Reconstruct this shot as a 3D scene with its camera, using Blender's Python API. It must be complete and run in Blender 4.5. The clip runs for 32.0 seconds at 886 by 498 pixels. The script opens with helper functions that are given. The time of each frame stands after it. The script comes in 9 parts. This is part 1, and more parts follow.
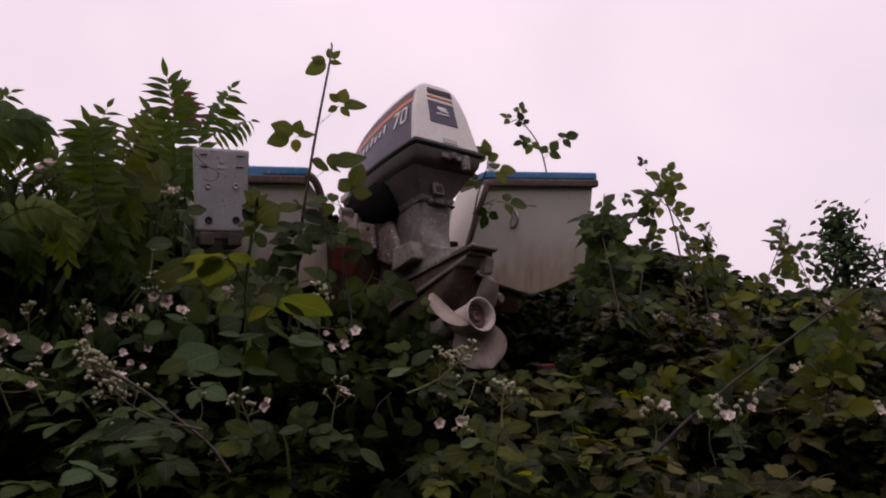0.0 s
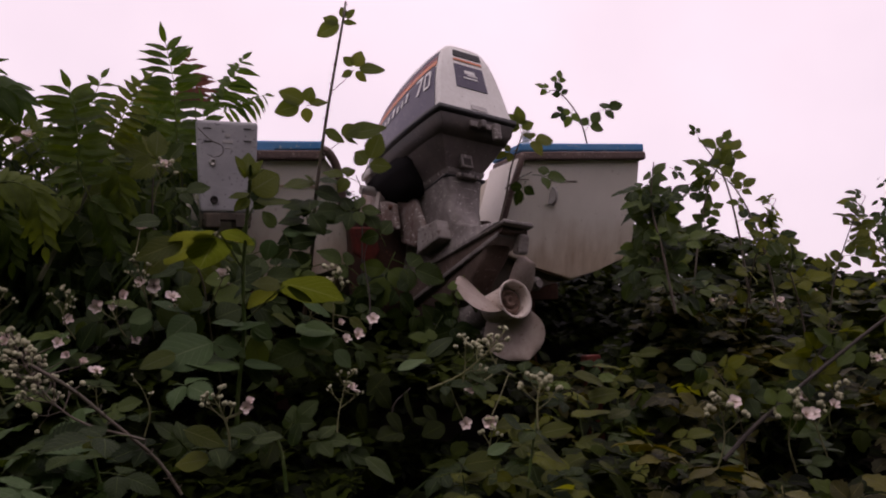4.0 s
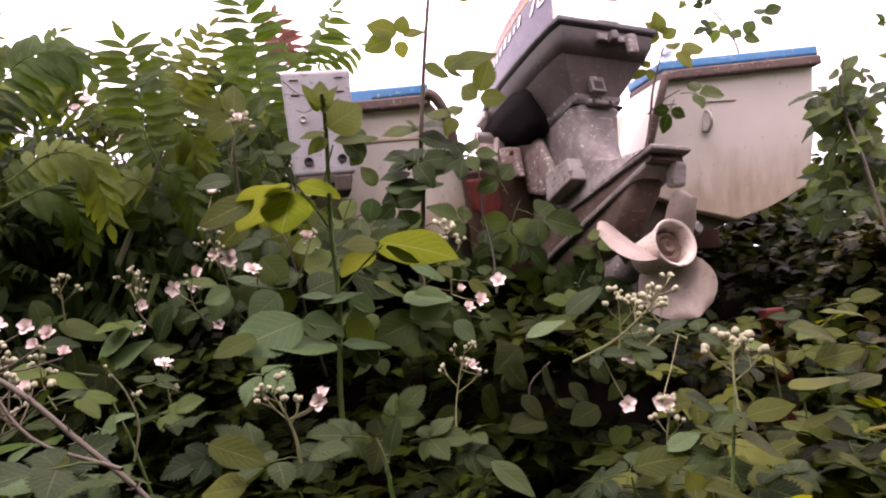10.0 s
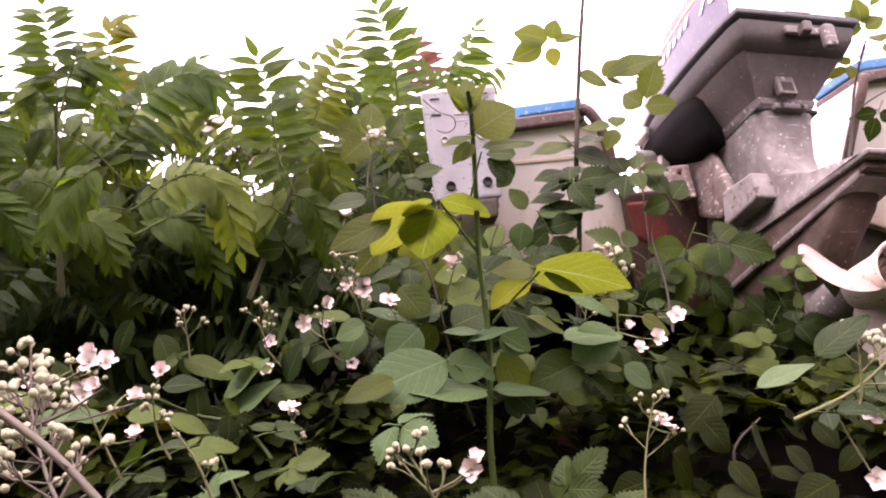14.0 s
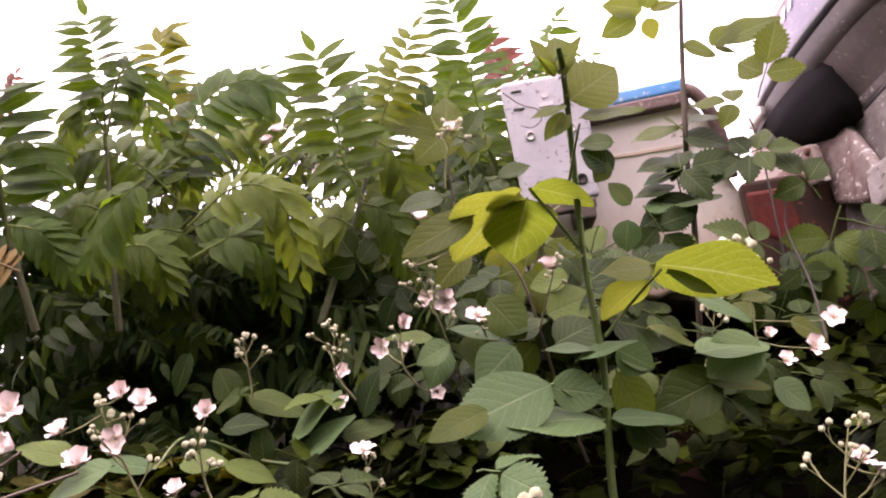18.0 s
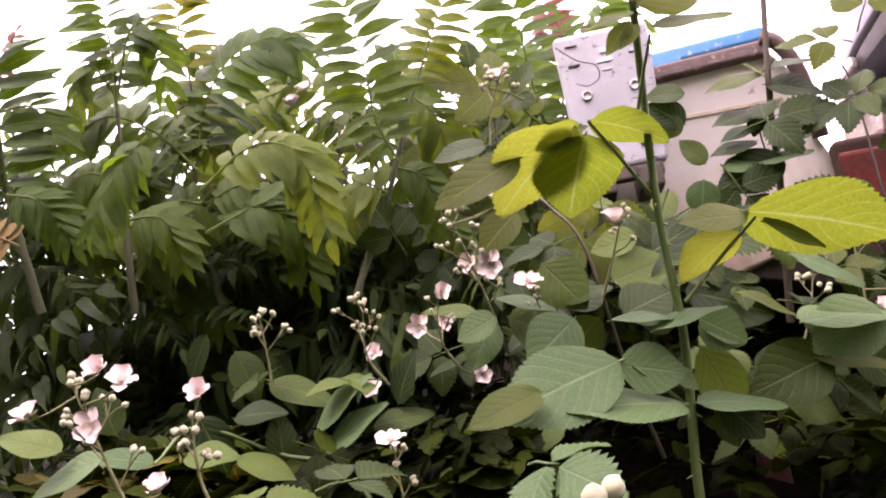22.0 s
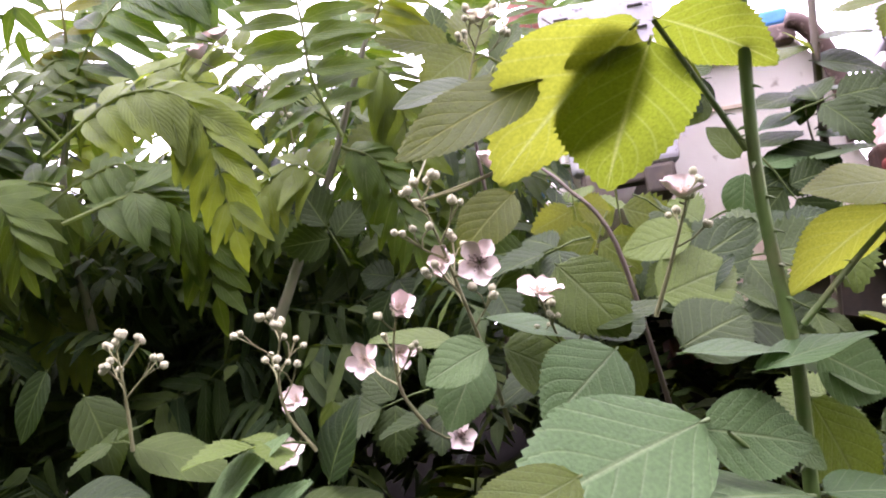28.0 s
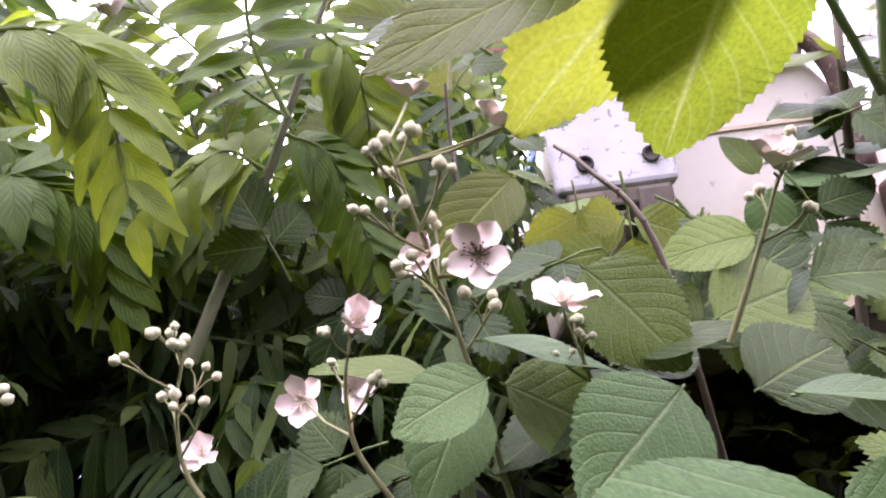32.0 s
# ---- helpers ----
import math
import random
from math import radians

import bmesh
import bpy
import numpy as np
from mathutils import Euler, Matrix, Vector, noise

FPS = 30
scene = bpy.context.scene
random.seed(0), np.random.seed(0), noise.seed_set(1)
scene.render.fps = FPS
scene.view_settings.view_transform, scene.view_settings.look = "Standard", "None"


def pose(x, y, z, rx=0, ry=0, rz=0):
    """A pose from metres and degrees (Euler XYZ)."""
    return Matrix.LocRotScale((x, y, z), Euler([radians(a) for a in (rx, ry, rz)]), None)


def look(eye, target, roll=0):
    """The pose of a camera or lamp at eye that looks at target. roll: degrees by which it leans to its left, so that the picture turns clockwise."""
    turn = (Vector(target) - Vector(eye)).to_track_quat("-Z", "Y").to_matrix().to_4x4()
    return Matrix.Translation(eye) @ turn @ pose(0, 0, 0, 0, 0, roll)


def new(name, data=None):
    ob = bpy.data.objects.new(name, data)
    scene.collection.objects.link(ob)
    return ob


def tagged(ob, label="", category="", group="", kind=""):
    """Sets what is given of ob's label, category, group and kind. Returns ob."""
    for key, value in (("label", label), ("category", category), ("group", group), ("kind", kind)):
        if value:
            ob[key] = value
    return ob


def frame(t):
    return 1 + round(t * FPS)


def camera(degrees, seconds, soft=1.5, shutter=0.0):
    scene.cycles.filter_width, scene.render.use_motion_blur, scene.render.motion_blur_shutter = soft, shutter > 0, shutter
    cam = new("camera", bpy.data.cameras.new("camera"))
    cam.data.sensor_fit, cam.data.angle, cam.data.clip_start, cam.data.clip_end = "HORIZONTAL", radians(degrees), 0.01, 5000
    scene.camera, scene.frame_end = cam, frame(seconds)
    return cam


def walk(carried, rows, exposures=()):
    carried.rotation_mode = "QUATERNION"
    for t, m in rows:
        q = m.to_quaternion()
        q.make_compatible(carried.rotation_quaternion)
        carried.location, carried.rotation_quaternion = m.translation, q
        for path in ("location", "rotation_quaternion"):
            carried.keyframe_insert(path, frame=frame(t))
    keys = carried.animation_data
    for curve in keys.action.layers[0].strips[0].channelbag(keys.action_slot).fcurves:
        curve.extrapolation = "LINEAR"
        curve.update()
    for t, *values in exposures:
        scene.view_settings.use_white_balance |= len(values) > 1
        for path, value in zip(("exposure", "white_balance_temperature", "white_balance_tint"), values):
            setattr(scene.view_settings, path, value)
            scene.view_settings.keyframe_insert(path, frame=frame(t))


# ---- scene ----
# ---- camera ----
cam = camera(60.6, 32.0, soft=2.0)
PATH = [
    (0, (-0.1575, -0.0924, 1.2413), (-0.0798, 1.2999, 1.3687), -1.5),
    (0.5, (-0.1358, -0.0525, 1.2483), (-0.0693, 1.3405, 1.3694), -1.4),
    (1, (-0.1204, -0.0308, 1.2483), (-0.0609, 1.3636, 1.3603), -1.5),
    (1.5, (-0.112, 0.0014, 1.2518), (-0.0623, 1.3965, 1.3547), -1.1),
    (2, (-0.1085, 0.0294, 1.2455), (-0.0588, 1.4245, 1.3477), -1.4),
    (2.5, (-0.098, 0.0623, 1.2371), (-0.0595, 1.4588, 1.3267), -1.9),
    (4.5, (-0.105, 0.2513, 1.2168), (-0.1197, 1.6457, 1.3386), -2.2),
    (5, (-0.1092, 0.2947, 1.2182), (-0.1456, 1.6905, 1.3246), -2.7),
    (5.5, (-0.112, 0.3283, 1.2161), (-0.1841, 1.7234, 1.3092), -3.9),
    (6, (-0.1197, 0.3472, 1.2175), (-0.2177, 1.7395, 1.3204), -4.4),
    (6.5, (-0.1204, 0.3731, 1.2119), (-0.2436, 1.7633, 1.319), -5.0),
    (7, (-0.1197, 0.4039, 1.2063), (-0.2597, 1.7934, 1.3029), -5.4),
    (7.5, (-0.1169, 0.434, 1.1972), (-0.2639, 1.8228, 1.2959), -5.7),
    (8, (-0.1113, 0.4732, 1.1888), (-0.2527, 1.8613, 1.3043), -5.7),
    (8.5, (-0.1106, 0.5131, 1.1741), (-0.2569, 1.8998, 1.2994), -5.5),
    (9, (-0.1057, 0.5551, 1.1713), (-0.2772, 1.9376, 1.305), -6.3),
    (9.5, (-0.1092, 0.595, 1.1727), (-0.3283, 1.974, 1.2707), -6.1),
    (10, (-0.1071, 0.6209, 1.1769), (-0.3584, 1.995, 1.2693), -6.5),
    (10.5, (-0.1085, 0.6454, 1.1699), (-0.3773, 2.0167, 1.2504), -6.2),
    (11, (-0.1141, 0.6734, 1.1664), (-0.3976, 2.0419, 1.2504), -6.2),
    (11.5, (-0.1225, 0.6951, 1.1671), (-0.4375, 2.0559, 1.2644), -6.2),
    (12, (-0.1358, 0.7203, 1.165), (-0.483, 2.0706, 1.2896), -6.0),
    (12.5, (-0.1491, 0.7462, 1.1643), (-0.5299, 2.086, 1.3064), -6.4),
    (13, (-0.1694, 0.7791, 1.1657), (-0.588, 2.1049, 1.3288), -5.9),
    (13.5, (-0.1841, 0.8113, 1.1706), (-0.6272, 2.1273, 1.3491), -6.0),
    (14, (-0.2023, 0.8456, 1.1727), (-0.6867, 2.1448, 1.3694), -5.9),
    (14.5, (-0.2191, 0.8827, 1.1734), (-0.7406, 2.1616, 1.4016), -6.1),
    (16.5, (-0.259, 0.9919, 1.1755), (-0.8141, 2.2575, 1.3981), -8.0),
    (17, (-0.266, 1.008, 1.1769), (-0.833, 2.2666, 1.41), -8.2),
    (17.5, (-0.2814, 1.0304, 1.1762), (-0.8694, 2.2771, 1.4226), -8.2),
    (18, (-0.2947, 1.0521, 1.1734), (-0.9163, 2.2785, 1.4359), -8.2),
    (18.5, (-0.3101, 1.0815, 1.1671), (-0.9583, 2.2925, 1.4387), -8.3),
    (19, (-0.3213, 1.106, 1.1643), (-0.9989, 2.303, 1.4247), -7.7),
    (19.5, (-0.3318, 1.1382, 1.1608), (-1.0178, 2.3303, 1.4247), -8.1),
    (20, (-0.3367, 1.1592, 1.1594), (-1.0241, 2.3499, 1.4247), -8.1),
    (20.5, (-0.3451, 1.1802, 1.1552), (-1.0444, 2.3639, 1.4184), -7.9),
    (21, (-0.3521, 1.1914, 1.1524), (-1.0605, 2.3681, 1.424), -8.2),
    (21.5, (-0.364, 1.2068, 1.1496), (-1.078, 2.3786, 1.4268), -8.3),
    (22, (-0.3717, 1.2215, 1.1447), (-1.0815, 2.394, 1.4282), -8.4),
    (22.5, (-0.3759, 1.232, 1.1405), (-1.0871, 2.4031, 1.4275), -8.5),
    (23, (-0.3808, 1.2425, 1.1398), (-1.0906, 2.4129, 1.4324), -8.5),
    (23.5, (-0.3857, 1.2488, 1.1398), (-1.0941, 2.4171, 1.445), -8.7),
    (24, (-0.3892, 1.2544, 1.1398), (-1.0941, 2.4234, 1.4492), -8.8),
    (24.5, (-0.3976, 1.2719, 1.1419), (-1.0983, 2.4437, 1.4506), -8.5),
    (25, (-0.4375, 1.3342, 1.1447), (-1.1242, 2.5088, 1.4737), -8.4),
    (25.5, (-0.4676, 1.3923, 1.1461), (-1.1452, 2.5676, 1.4926), -8.4),
    (27.5, (-0.5628, 1.5057, 1.1762), (-1.1914, 2.7097, 1.5157), -8.1),
    (28, (-0.5698, 1.5169, 1.1769), (-1.1809, 2.7286, 1.5213), -8.2),
    (28.5, (-0.5782, 1.5274, 1.179), (-1.1781, 2.7454, 1.5185), -7.8),
    (29, (-0.6027, 1.5617, 1.1818), (-1.1795, 2.7923, 1.5185), -7.9),
    (29.5, (-0.6174, 1.582, 1.1811), (-1.1774, 2.8154, 1.5346), -7.9),
    (30, (-0.6307, 1.6016, 1.186), (-1.1781, 2.8371, 1.5507), -7.9),
    (30.5, (-0.6496, 1.6289, 1.1881), (-1.1788, 2.8665, 1.5717), -7.9),
    (31, (-0.6664, 1.6562, 1.1958), (-1.1802, 2.9001, 1.5822), -7.9),
    (31.5, (-0.672, 1.6653, 1.1937), (-1.1865, 2.9078, 1.585), -7.5),
    (32, (-0.6776, 1.6835, 1.1937), (-1.1851, 2.919, 1.613), -7.5),
]
walk(cam, [(t, look(eye, target, roll)) for t, eye, target, roll in PATH],
     exposures=[(0.0, -0.58, 6750, 20), (2.5, -0.52, 6750, 20), (4.5, -0.48, 6750, 22), (5.2, -0.4, 6750, 22), (6.0, -0.02, 6750, 23), (7.5, 0.5, 6800, 23), (9.0, 1.15, 6850, 23),
                (11.0, 2.05, 6900, 26), (13.0, 2.3, 6900, 27), (19.0, 2.3, 6850, 27), (22.0, 2.5, 6750, 27), (24.0, 2.65, 6650, 27), (25.3, 2.45, 6600, 25), (28.0, 2.9, 6050, 25), (32.0, 3.0, 6000, 24)])

# ---- world and sun: a bright overcast sky ----
world = bpy.data.worlds.new("overcast")
scene.world = world
world.use_nodes = True
wn, wl = world.node_tree.nodes, world.node_tree.links
sky = wn.new("ShaderNodeTexSky")
sky.sky_type = "NISHITA"
sky.sun_disc = False
sky.sun_elevation, sky.sun_rotation = radians(50), radians(200)
cloud = wn.new("ShaderNodeTexNoise")
cloud.inputs["Scale"].default_value = 1.6
cloud.inputs["Detail"].default_value = 5
ramp = wn.new("ShaderNodeValToRGB")
ramp.color_ramp.elements[0].position, ramp.color_ramp.elements[0].color = 0.3, (11.5, 10.3, 11.6, 1)
ramp.color_ramp.elements[1].position, ramp.color_ramp.elements[1].color = 0.7, (15.0, 13.2, 14.6, 1)
mixer = wn.new("ShaderNodeMix")
mixer.data_type = "RGBA"
mixer.inputs[0].default_value = 0.93
wl.new(cloud.outputs[0], ramp.inputs[0])
wl.new(sky.outputs[0], mixer.inputs[6])
wl.new(ramp.outputs[0], mixer.inputs[7])
wl.new(mixer.outputs[2], wn["Background"].inputs[0])
wn["Background"].inputs[1].default_value = 0.1

sun = new("sun", bpy.data.lights.new("sun", "SUN"))
sun.data.energy, sun.data.angle, sun.data.color = 0.8, radians(25), (1.0, 0.95, 0.9)
sun.matrix_world = look((0, 0, 10), (0.9, 1.6, 6.4))

# ---- materials ----
def material(name, rough=0.6, metal=0.0):
    m = bpy.data.materials.new(name)
    m.use_nodes = True
    b = m.node_tree.nodes["Principled BSDF"]
    b.inputs["Roughness"].default_value, b.inputs["Metallic"].default_value = rough, metal
    return m, m.node_tree.nodes, m.node_tree.links, b


def weathered(name, a, b, c, scale=6.0, stain=1.5, rough=0.55, metal=0.0, bump=0.15, amount=0.5, fine=60.0, chips=None, chip_scale=130.0, chip_level=0.60):
    """Paint or metal of colour a, with grain towards b and blotches of colour c."""
    m, n, l, p = material(name, rough, metal)
    co = n.new("ShaderNodeTexCoord")
    grain, blot = n.new("ShaderNodeTexNoise"), n.new("ShaderNodeTexNoise")
    grain.inputs["Scale"].default_value, grain.inputs["Detail"].default_value = fine, 6
    blot.inputs["Scale"].default_value, blot.inputs["Detail"].default_value, blot.inputs["Roughness"].default_value = scale, 8, 0.65
    r1, r2 = n.new("ShaderNodeValToRGB"), n.new("ShaderNodeValToRGB")
    r1.color_ramp.elements[0].position, r1.color_ramp.elements[0].color = 0.3, (*a, 1)
    r1.color_ramp.elements[1].position, r1.color_ramp.elements[1].color = 0.75, (*b, 1)
    r2.color_ramp.elements[0].position = 0.5 - 0.1 * stain * amount
    r2.color_ramp.elements[1].position = 0.72
    mx = n.new("ShaderNodeMix")
    mx.data_type = "RGBA"
    mx.inputs[7].default_value = (*c, 1)
    for t in (grain, blot):
        l.new(co.outputs["Object"], t.inputs["Vector"])
    l.new(grain.outputs[0], r1.inputs[0])
    l.new(blot.outputs[0], r2.inputs[0])
    fac = n.new("ShaderNodeMath")
    fac.operation = "MULTIPLY"
    fac.inputs[1].default_value = amount
    l.new(r2.outputs[0], fac.inputs[0])
    l.new(fac.outputs[0], mx.inputs[0])
    l.new(r1.outputs[0], mx.inputs[6])
    last = mx.outputs[2]
    if chips:
        # small chips and specks, and fine scratches drawn out along one way
        for stretch, level in (((1, 1, 1), chip_level), ((0.12, 0.5, 1.6), chip_level + 0.03)):
            mp, sp, rm, m2 = (n.new("ShaderNode" + k) for k in ("Mapping", "TexNoise", "ValToRGB", "Mix"))
            mp.inputs["Scale"].default_value = stretch
            mp.inputs["Rotation"].default_value = (0.3, 0.5, 0.2)
            sp.inputs["Scale"].default_value, sp.inputs["Detail"].default_value = chip_scale, 3
            rm.color_ramp.elements[0].position, rm.color_ramp.elements[1].position = level, level + 0.05
            m2.data_type = "RGBA"
            m2.inputs[7].default_value = (*chips, 1)
            l.new(co.outputs["Object"], mp.inputs[0])
            l.new(mp.outputs[0], sp.inputs["Vector"])
            l.new(sp.outputs[0], rm.inputs[0])
            l.new(rm.outputs[0], m2.inputs[0])
            l.new(last, m2.inputs[6])
            last = m2.outputs[2]
    l.new(last, p.inputs["Base Color"])
    bp = n.new("ShaderNodeBump")
    bp.inputs["Strength"].default_value, bp.inputs["Distance"].default_value = bump, 0.004
    l.new(blot.outputs[0], bp.inputs["Height"])
    l.new(bp.outputs[0], p.inputs["Normal"])
    rr = n.new("ShaderNodeMapRange")
    rr.inputs["To Min"].default_value, rr.inputs["To Max"].default_value = max(rough - 0.15, 0.05), min(rough + 0.2, 1)
    l.new(grain.outputs[0], rr.inputs[0])
    l.new(rr.outputs[0], p.inputs["Roughness"])
    return m


def leafy(name, low, high, vein, through_light=0.35, rough=0.5, per_object=False, scale=7.0, gloss=0.16):
    """Leaf tissue: colour varies from leaf to leaf, veins run out from the midrib, light comes through."""
    m, n, l, p = material(name, rough)
    out = n["Material Output"]
    p.inputs["Specular IOR Level"].default_value = gloss
    if per_object:
        src = n.new("ShaderNodeObjectInfo").outputs["Random"]
    else:
        src = n.new("ShaderNodeNewGeometry").outputs["Random Per Island"]
    r = n.new("ShaderNodeValToRGB")
    r.color_ramp.elements[0].color, r.color_ramp.elements[1].color = (*low, 1), (*high, 1)
    # most leaves are dull and dark, a few fresh ones bright
    mid = r.color_ramp.elements.new(0.62)
    mid.color = (*[0.68 * a + 0.32 * b for a, b in zip(low, high)], 1)
    l.new(src, r.inputs[0])
    uv = n.new("ShaderNodeUVMap")
    sep = n.new("ShaderNodeSeparateXYZ")
    l.new(uv.outputs[0], sep.inputs[0])
    ab = n.new("ShaderNodeMath"); ab.operation = "ABSOLUTE"
    l.new(sep.outputs[0], ab.inputs[0])
    # side veins: saw along v - 0.5|u|
    k = n.new("ShaderNodeMath"); k.operation = "MULTIPLY_ADD"
    k.inputs[1].default_value = -0.35
    l.new(ab.outputs[0], k.inputs[0]); l.new(sep.outputs[1], k.inputs[2])
    k2 = n.new("ShaderNodeMath"); k2.operation = "MULTIPLY"; k2.inputs[1].default_value = scale
    l.new(k.outputs[0], k2.inputs[0])
    pp = n.new("ShaderNodeMath"); pp.operation = "PINGPONG"; pp.inputs[1].default_value = 0.5
    l.new(k2.outputs[0], pp.inputs[0])
    v1 = n.new("ShaderNodeMapRange"); v1.inputs["From Min"].default_value, v1.inputs["From Max"].default_value = 0.0, 0.09
    v1.inputs["To Min"].default_value, v1.inputs["To Max"].default_value = 0.42, 0
    l.new(pp.outputs[0], v1.inputs[0])
    v2 = n.new("ShaderNodeMapRange"); v2.inputs["From Min"].default_value, v2.inputs["From Max"].default_value = 0.0, 0.06
    v2.inputs["To Min"].default_value, v2.inputs["To Max"].default_value = 1, 0
    l.new(ab.outputs[0], v2.inputs[0])
    mxm = n.new("ShaderNodeMath"); mxm.operation = "MAXIMUM"
    l.new(v1.outputs[0], mxm.inputs[0]); l.new(v2.outputs[0], mxm.inputs[1])
    mx = n.new("ShaderNodeMix"); mx.data_type = "RGBA"
    mx.inputs[7].default_value = (*vein, 1)
    l.new(mxm.outputs[0], mx.inputs[0]); l.new(r.outputs[0], mx.inputs[6])
    co = n.new("ShaderNodeTexCoord")
    no = n.new("ShaderNodeTexNoise"); no.inputs["Scale"].default_value, no.inputs["Detail"].default_value = 55, 4
    l.new(co.outputs["Object"], no.inputs["Vector"])
    mot = n.new("ShaderNodeMix"); mot.data_type = "RGBA"; mot.blend_type = "MULTIPLY"
    mr = n.new("ShaderNodeMapRange"); mr.inputs["To Min"].default_value, mr.inputs["To Max"].default_value = 0.6, 1.35
    l.new(no.outputs[0], mr.inputs[0])
    mot.inputs[0].default_value = 1.0
    l.new(mx.outputs[2], mot.inputs[6]); l.new(mr.outputs[0], mot.inputs[7])
    l.new(mot.outputs[2], p.inputs["Base Color"])
    hgt = n.new("ShaderNodeMath"); hgt.operation = "SUBTRACT"
    l.new(no.outputs[0], hgt.inputs[0]); l.new(mxm.outputs[0], hgt.inputs[1])
    # the tissue bulges between the side veins
    quilt = n.new("ShaderNodeMath"); quilt.operation = "MULTIPLY_ADD"; quilt.inputs[1].default_value = 0.6
    l.new(pp.outputs[0], quilt.inputs[0]); l.new(hgt.outputs[0], quilt.inputs[2])
    bp = n.new("ShaderNodeBump"); bp.inputs["Strength"].default_value, bp.inputs["Distance"].default_value = 0.5, 0.0022
    l.new(quilt.outputs[0], bp.inputs["Height"]); l.new(bp.outputs[0], p.inputs["Normal"])
    tr = n.new("ShaderNodeBsdfTranslucent")
    hs = n.new("ShaderNodeHueSaturation"); hs.inputs["Hue"].default_value, hs.inputs["Saturation"].default_value, hs.inputs["Value"].default_value = 0.485, 1.2, 2.0
    l.new(mot.outputs[2], hs.inputs["Color"]); l.new(hs.outputs[0], tr.inputs["Color"])
    ms = n.new("ShaderNodeMixShader"); ms.inputs[0].default_value = through_light
    l.new(p.outputs[0], ms.inputs[1]); l.new(tr.outputs[0], ms.inputs[2]); l.new(ms.outputs[0], out.inputs["Surface"])
    return m


COWL_WHITE = weathered("white_cowl_paint", (0.74, 0.72, 0.70), (0.66, 0.63, 0.60), (0.45, 0.40, 0.36), 5, rough=0.35, amount=0.25, bump=0.03, chips=(0.3, 0.26, 0.24), chip_scale=120.0, chip_level=0.69)
NAVY = weathered("navy_decal", (0.045, 0.035, 0.075), (0.06, 0.05, 0.09), (0.12, 0.10, 0.12), 7, rough=0.4, amount=0.3, bump=0.02, chips=(0.3, 0.28, 0.3), chip_scale=120.0, chip_level=0.68)
ORANGE = weathered("orange_stripe", (0.62, 0.20, 0.10), (0.7, 0.26, 0.14), (0.5, 0.3, 0.25), 9, rough=0.45, amount=0.3, bump=0.02)
RED_STRIPE = weathered("dark_red_stripe", (0.25, 0.06, 0.07), (0.3, 0.08, 0.08), (0.3, 0.2, 0.2), 9, rough=0.45, amount=0.3, bump=0.02)
DECAL_WHITE = weathered("decal_white", (0.75, 0.73, 0.72), (0.68, 0.66, 0.66), (0.5, 0.46, 0.44), 12, rough=0.5, amount=0.3, bump=0.02)
# black without sheen, so the solid shroud shows the dark of a hollow
HOLLOW_BLACK = weathered("hollow_shade_black", (0.006, 0.005, 0.006), (0.009, 0.008, 0.009), (0.02, 0.017, 0.016), 8, rough=0.9, amount=0.3)
HOLLOW_BLACK.node_tree.nodes["Principled BSDF"].inputs["Specular IOR Level"].default_value = 0.08
BLACK_RUBBER = weathered("black_rubber", (0.010, 0.009, 0.012), (0.016, 0.015, 0.017), (0.05, 0.045, 0.045), 8, rough=0.5, amount=0.3)
PAN_GREY = weathered("dark_grey_pan", (0.050, 0.042, 0.042), (0.078, 0.066, 0.064), (0.12, 0.09, 0.075), 7, rough=0.5, amount=0.5, chips=(0.17, 0.135, 0.12), chip_scale=100.0, chip_level=0.665)
LEG_GREY = weathered("worn_grey_casting", (0.15, 0.13, 0.125), (0.29, 0.26, 0.25), (0.075, 0.058, 0.052), 11, rough=0.6, metal=0.1, bump=0.5, amount=0.85, fine=38, chips=(0.42, 0.385, 0.37), chip_scale=85.0, chip_level=0.635)
PLATE_DIRT = weathered("dirt_caked_casting", (0.048, 0.028, 0.021), (0.085, 0.053, 0.041), (0.13, 0.095, 0.08), 16, rough=0.85, bump=0.8, amount=0.7, chips=(0.22, 0.175, 0.155), chip_scale=90.0, chip_level=0.67)
PAN_WAIST = weathered("brown_grey_housing", (0.095, 0.078, 0.076), (0.14, 0.115, 0.11), (0.20, 0.165, 0.155), 8, rough=0.55, bump=0.25, amount=0.6, chips=(0.26, 0.225, 0.21), chip_scale=100.0, chip_level=0.66)
PAN_LIP = weathered("scuffed_lip", (0.13, 0.11, 0.105), (0.20, 0.175, 0.165), (0.09, 0.07, 0.065), 12, rough=0.6, bump=0.3, amount=0.6, chips=(0.42, 0.38, 0.36), chip_scale=80.0, chip_level=0.62)
PAD_GREY = weathered("chalky_anode", (0.34, 0.31, 0.30), (0.26, 0.235, 0.225), (0.13, 0.10, 0.09), 14, rough=0.85, bump=0.9, amount=0.8, chips=(0.10, 0.075, 0.065), chip_scale=60.0, chip_level=0.62)
FLAKED = weathered("rust_flaked_casting", (0.16, 0.125, 0.115), (0.27, 0.235, 0.22), (0.085, 0.03, 0.02), 16, rough=0.9, bump=1.0, amount=1.0, fine=35, chips=(0.42, 0.38, 0.36), chip_scale=45.0, chip_level=0.62)
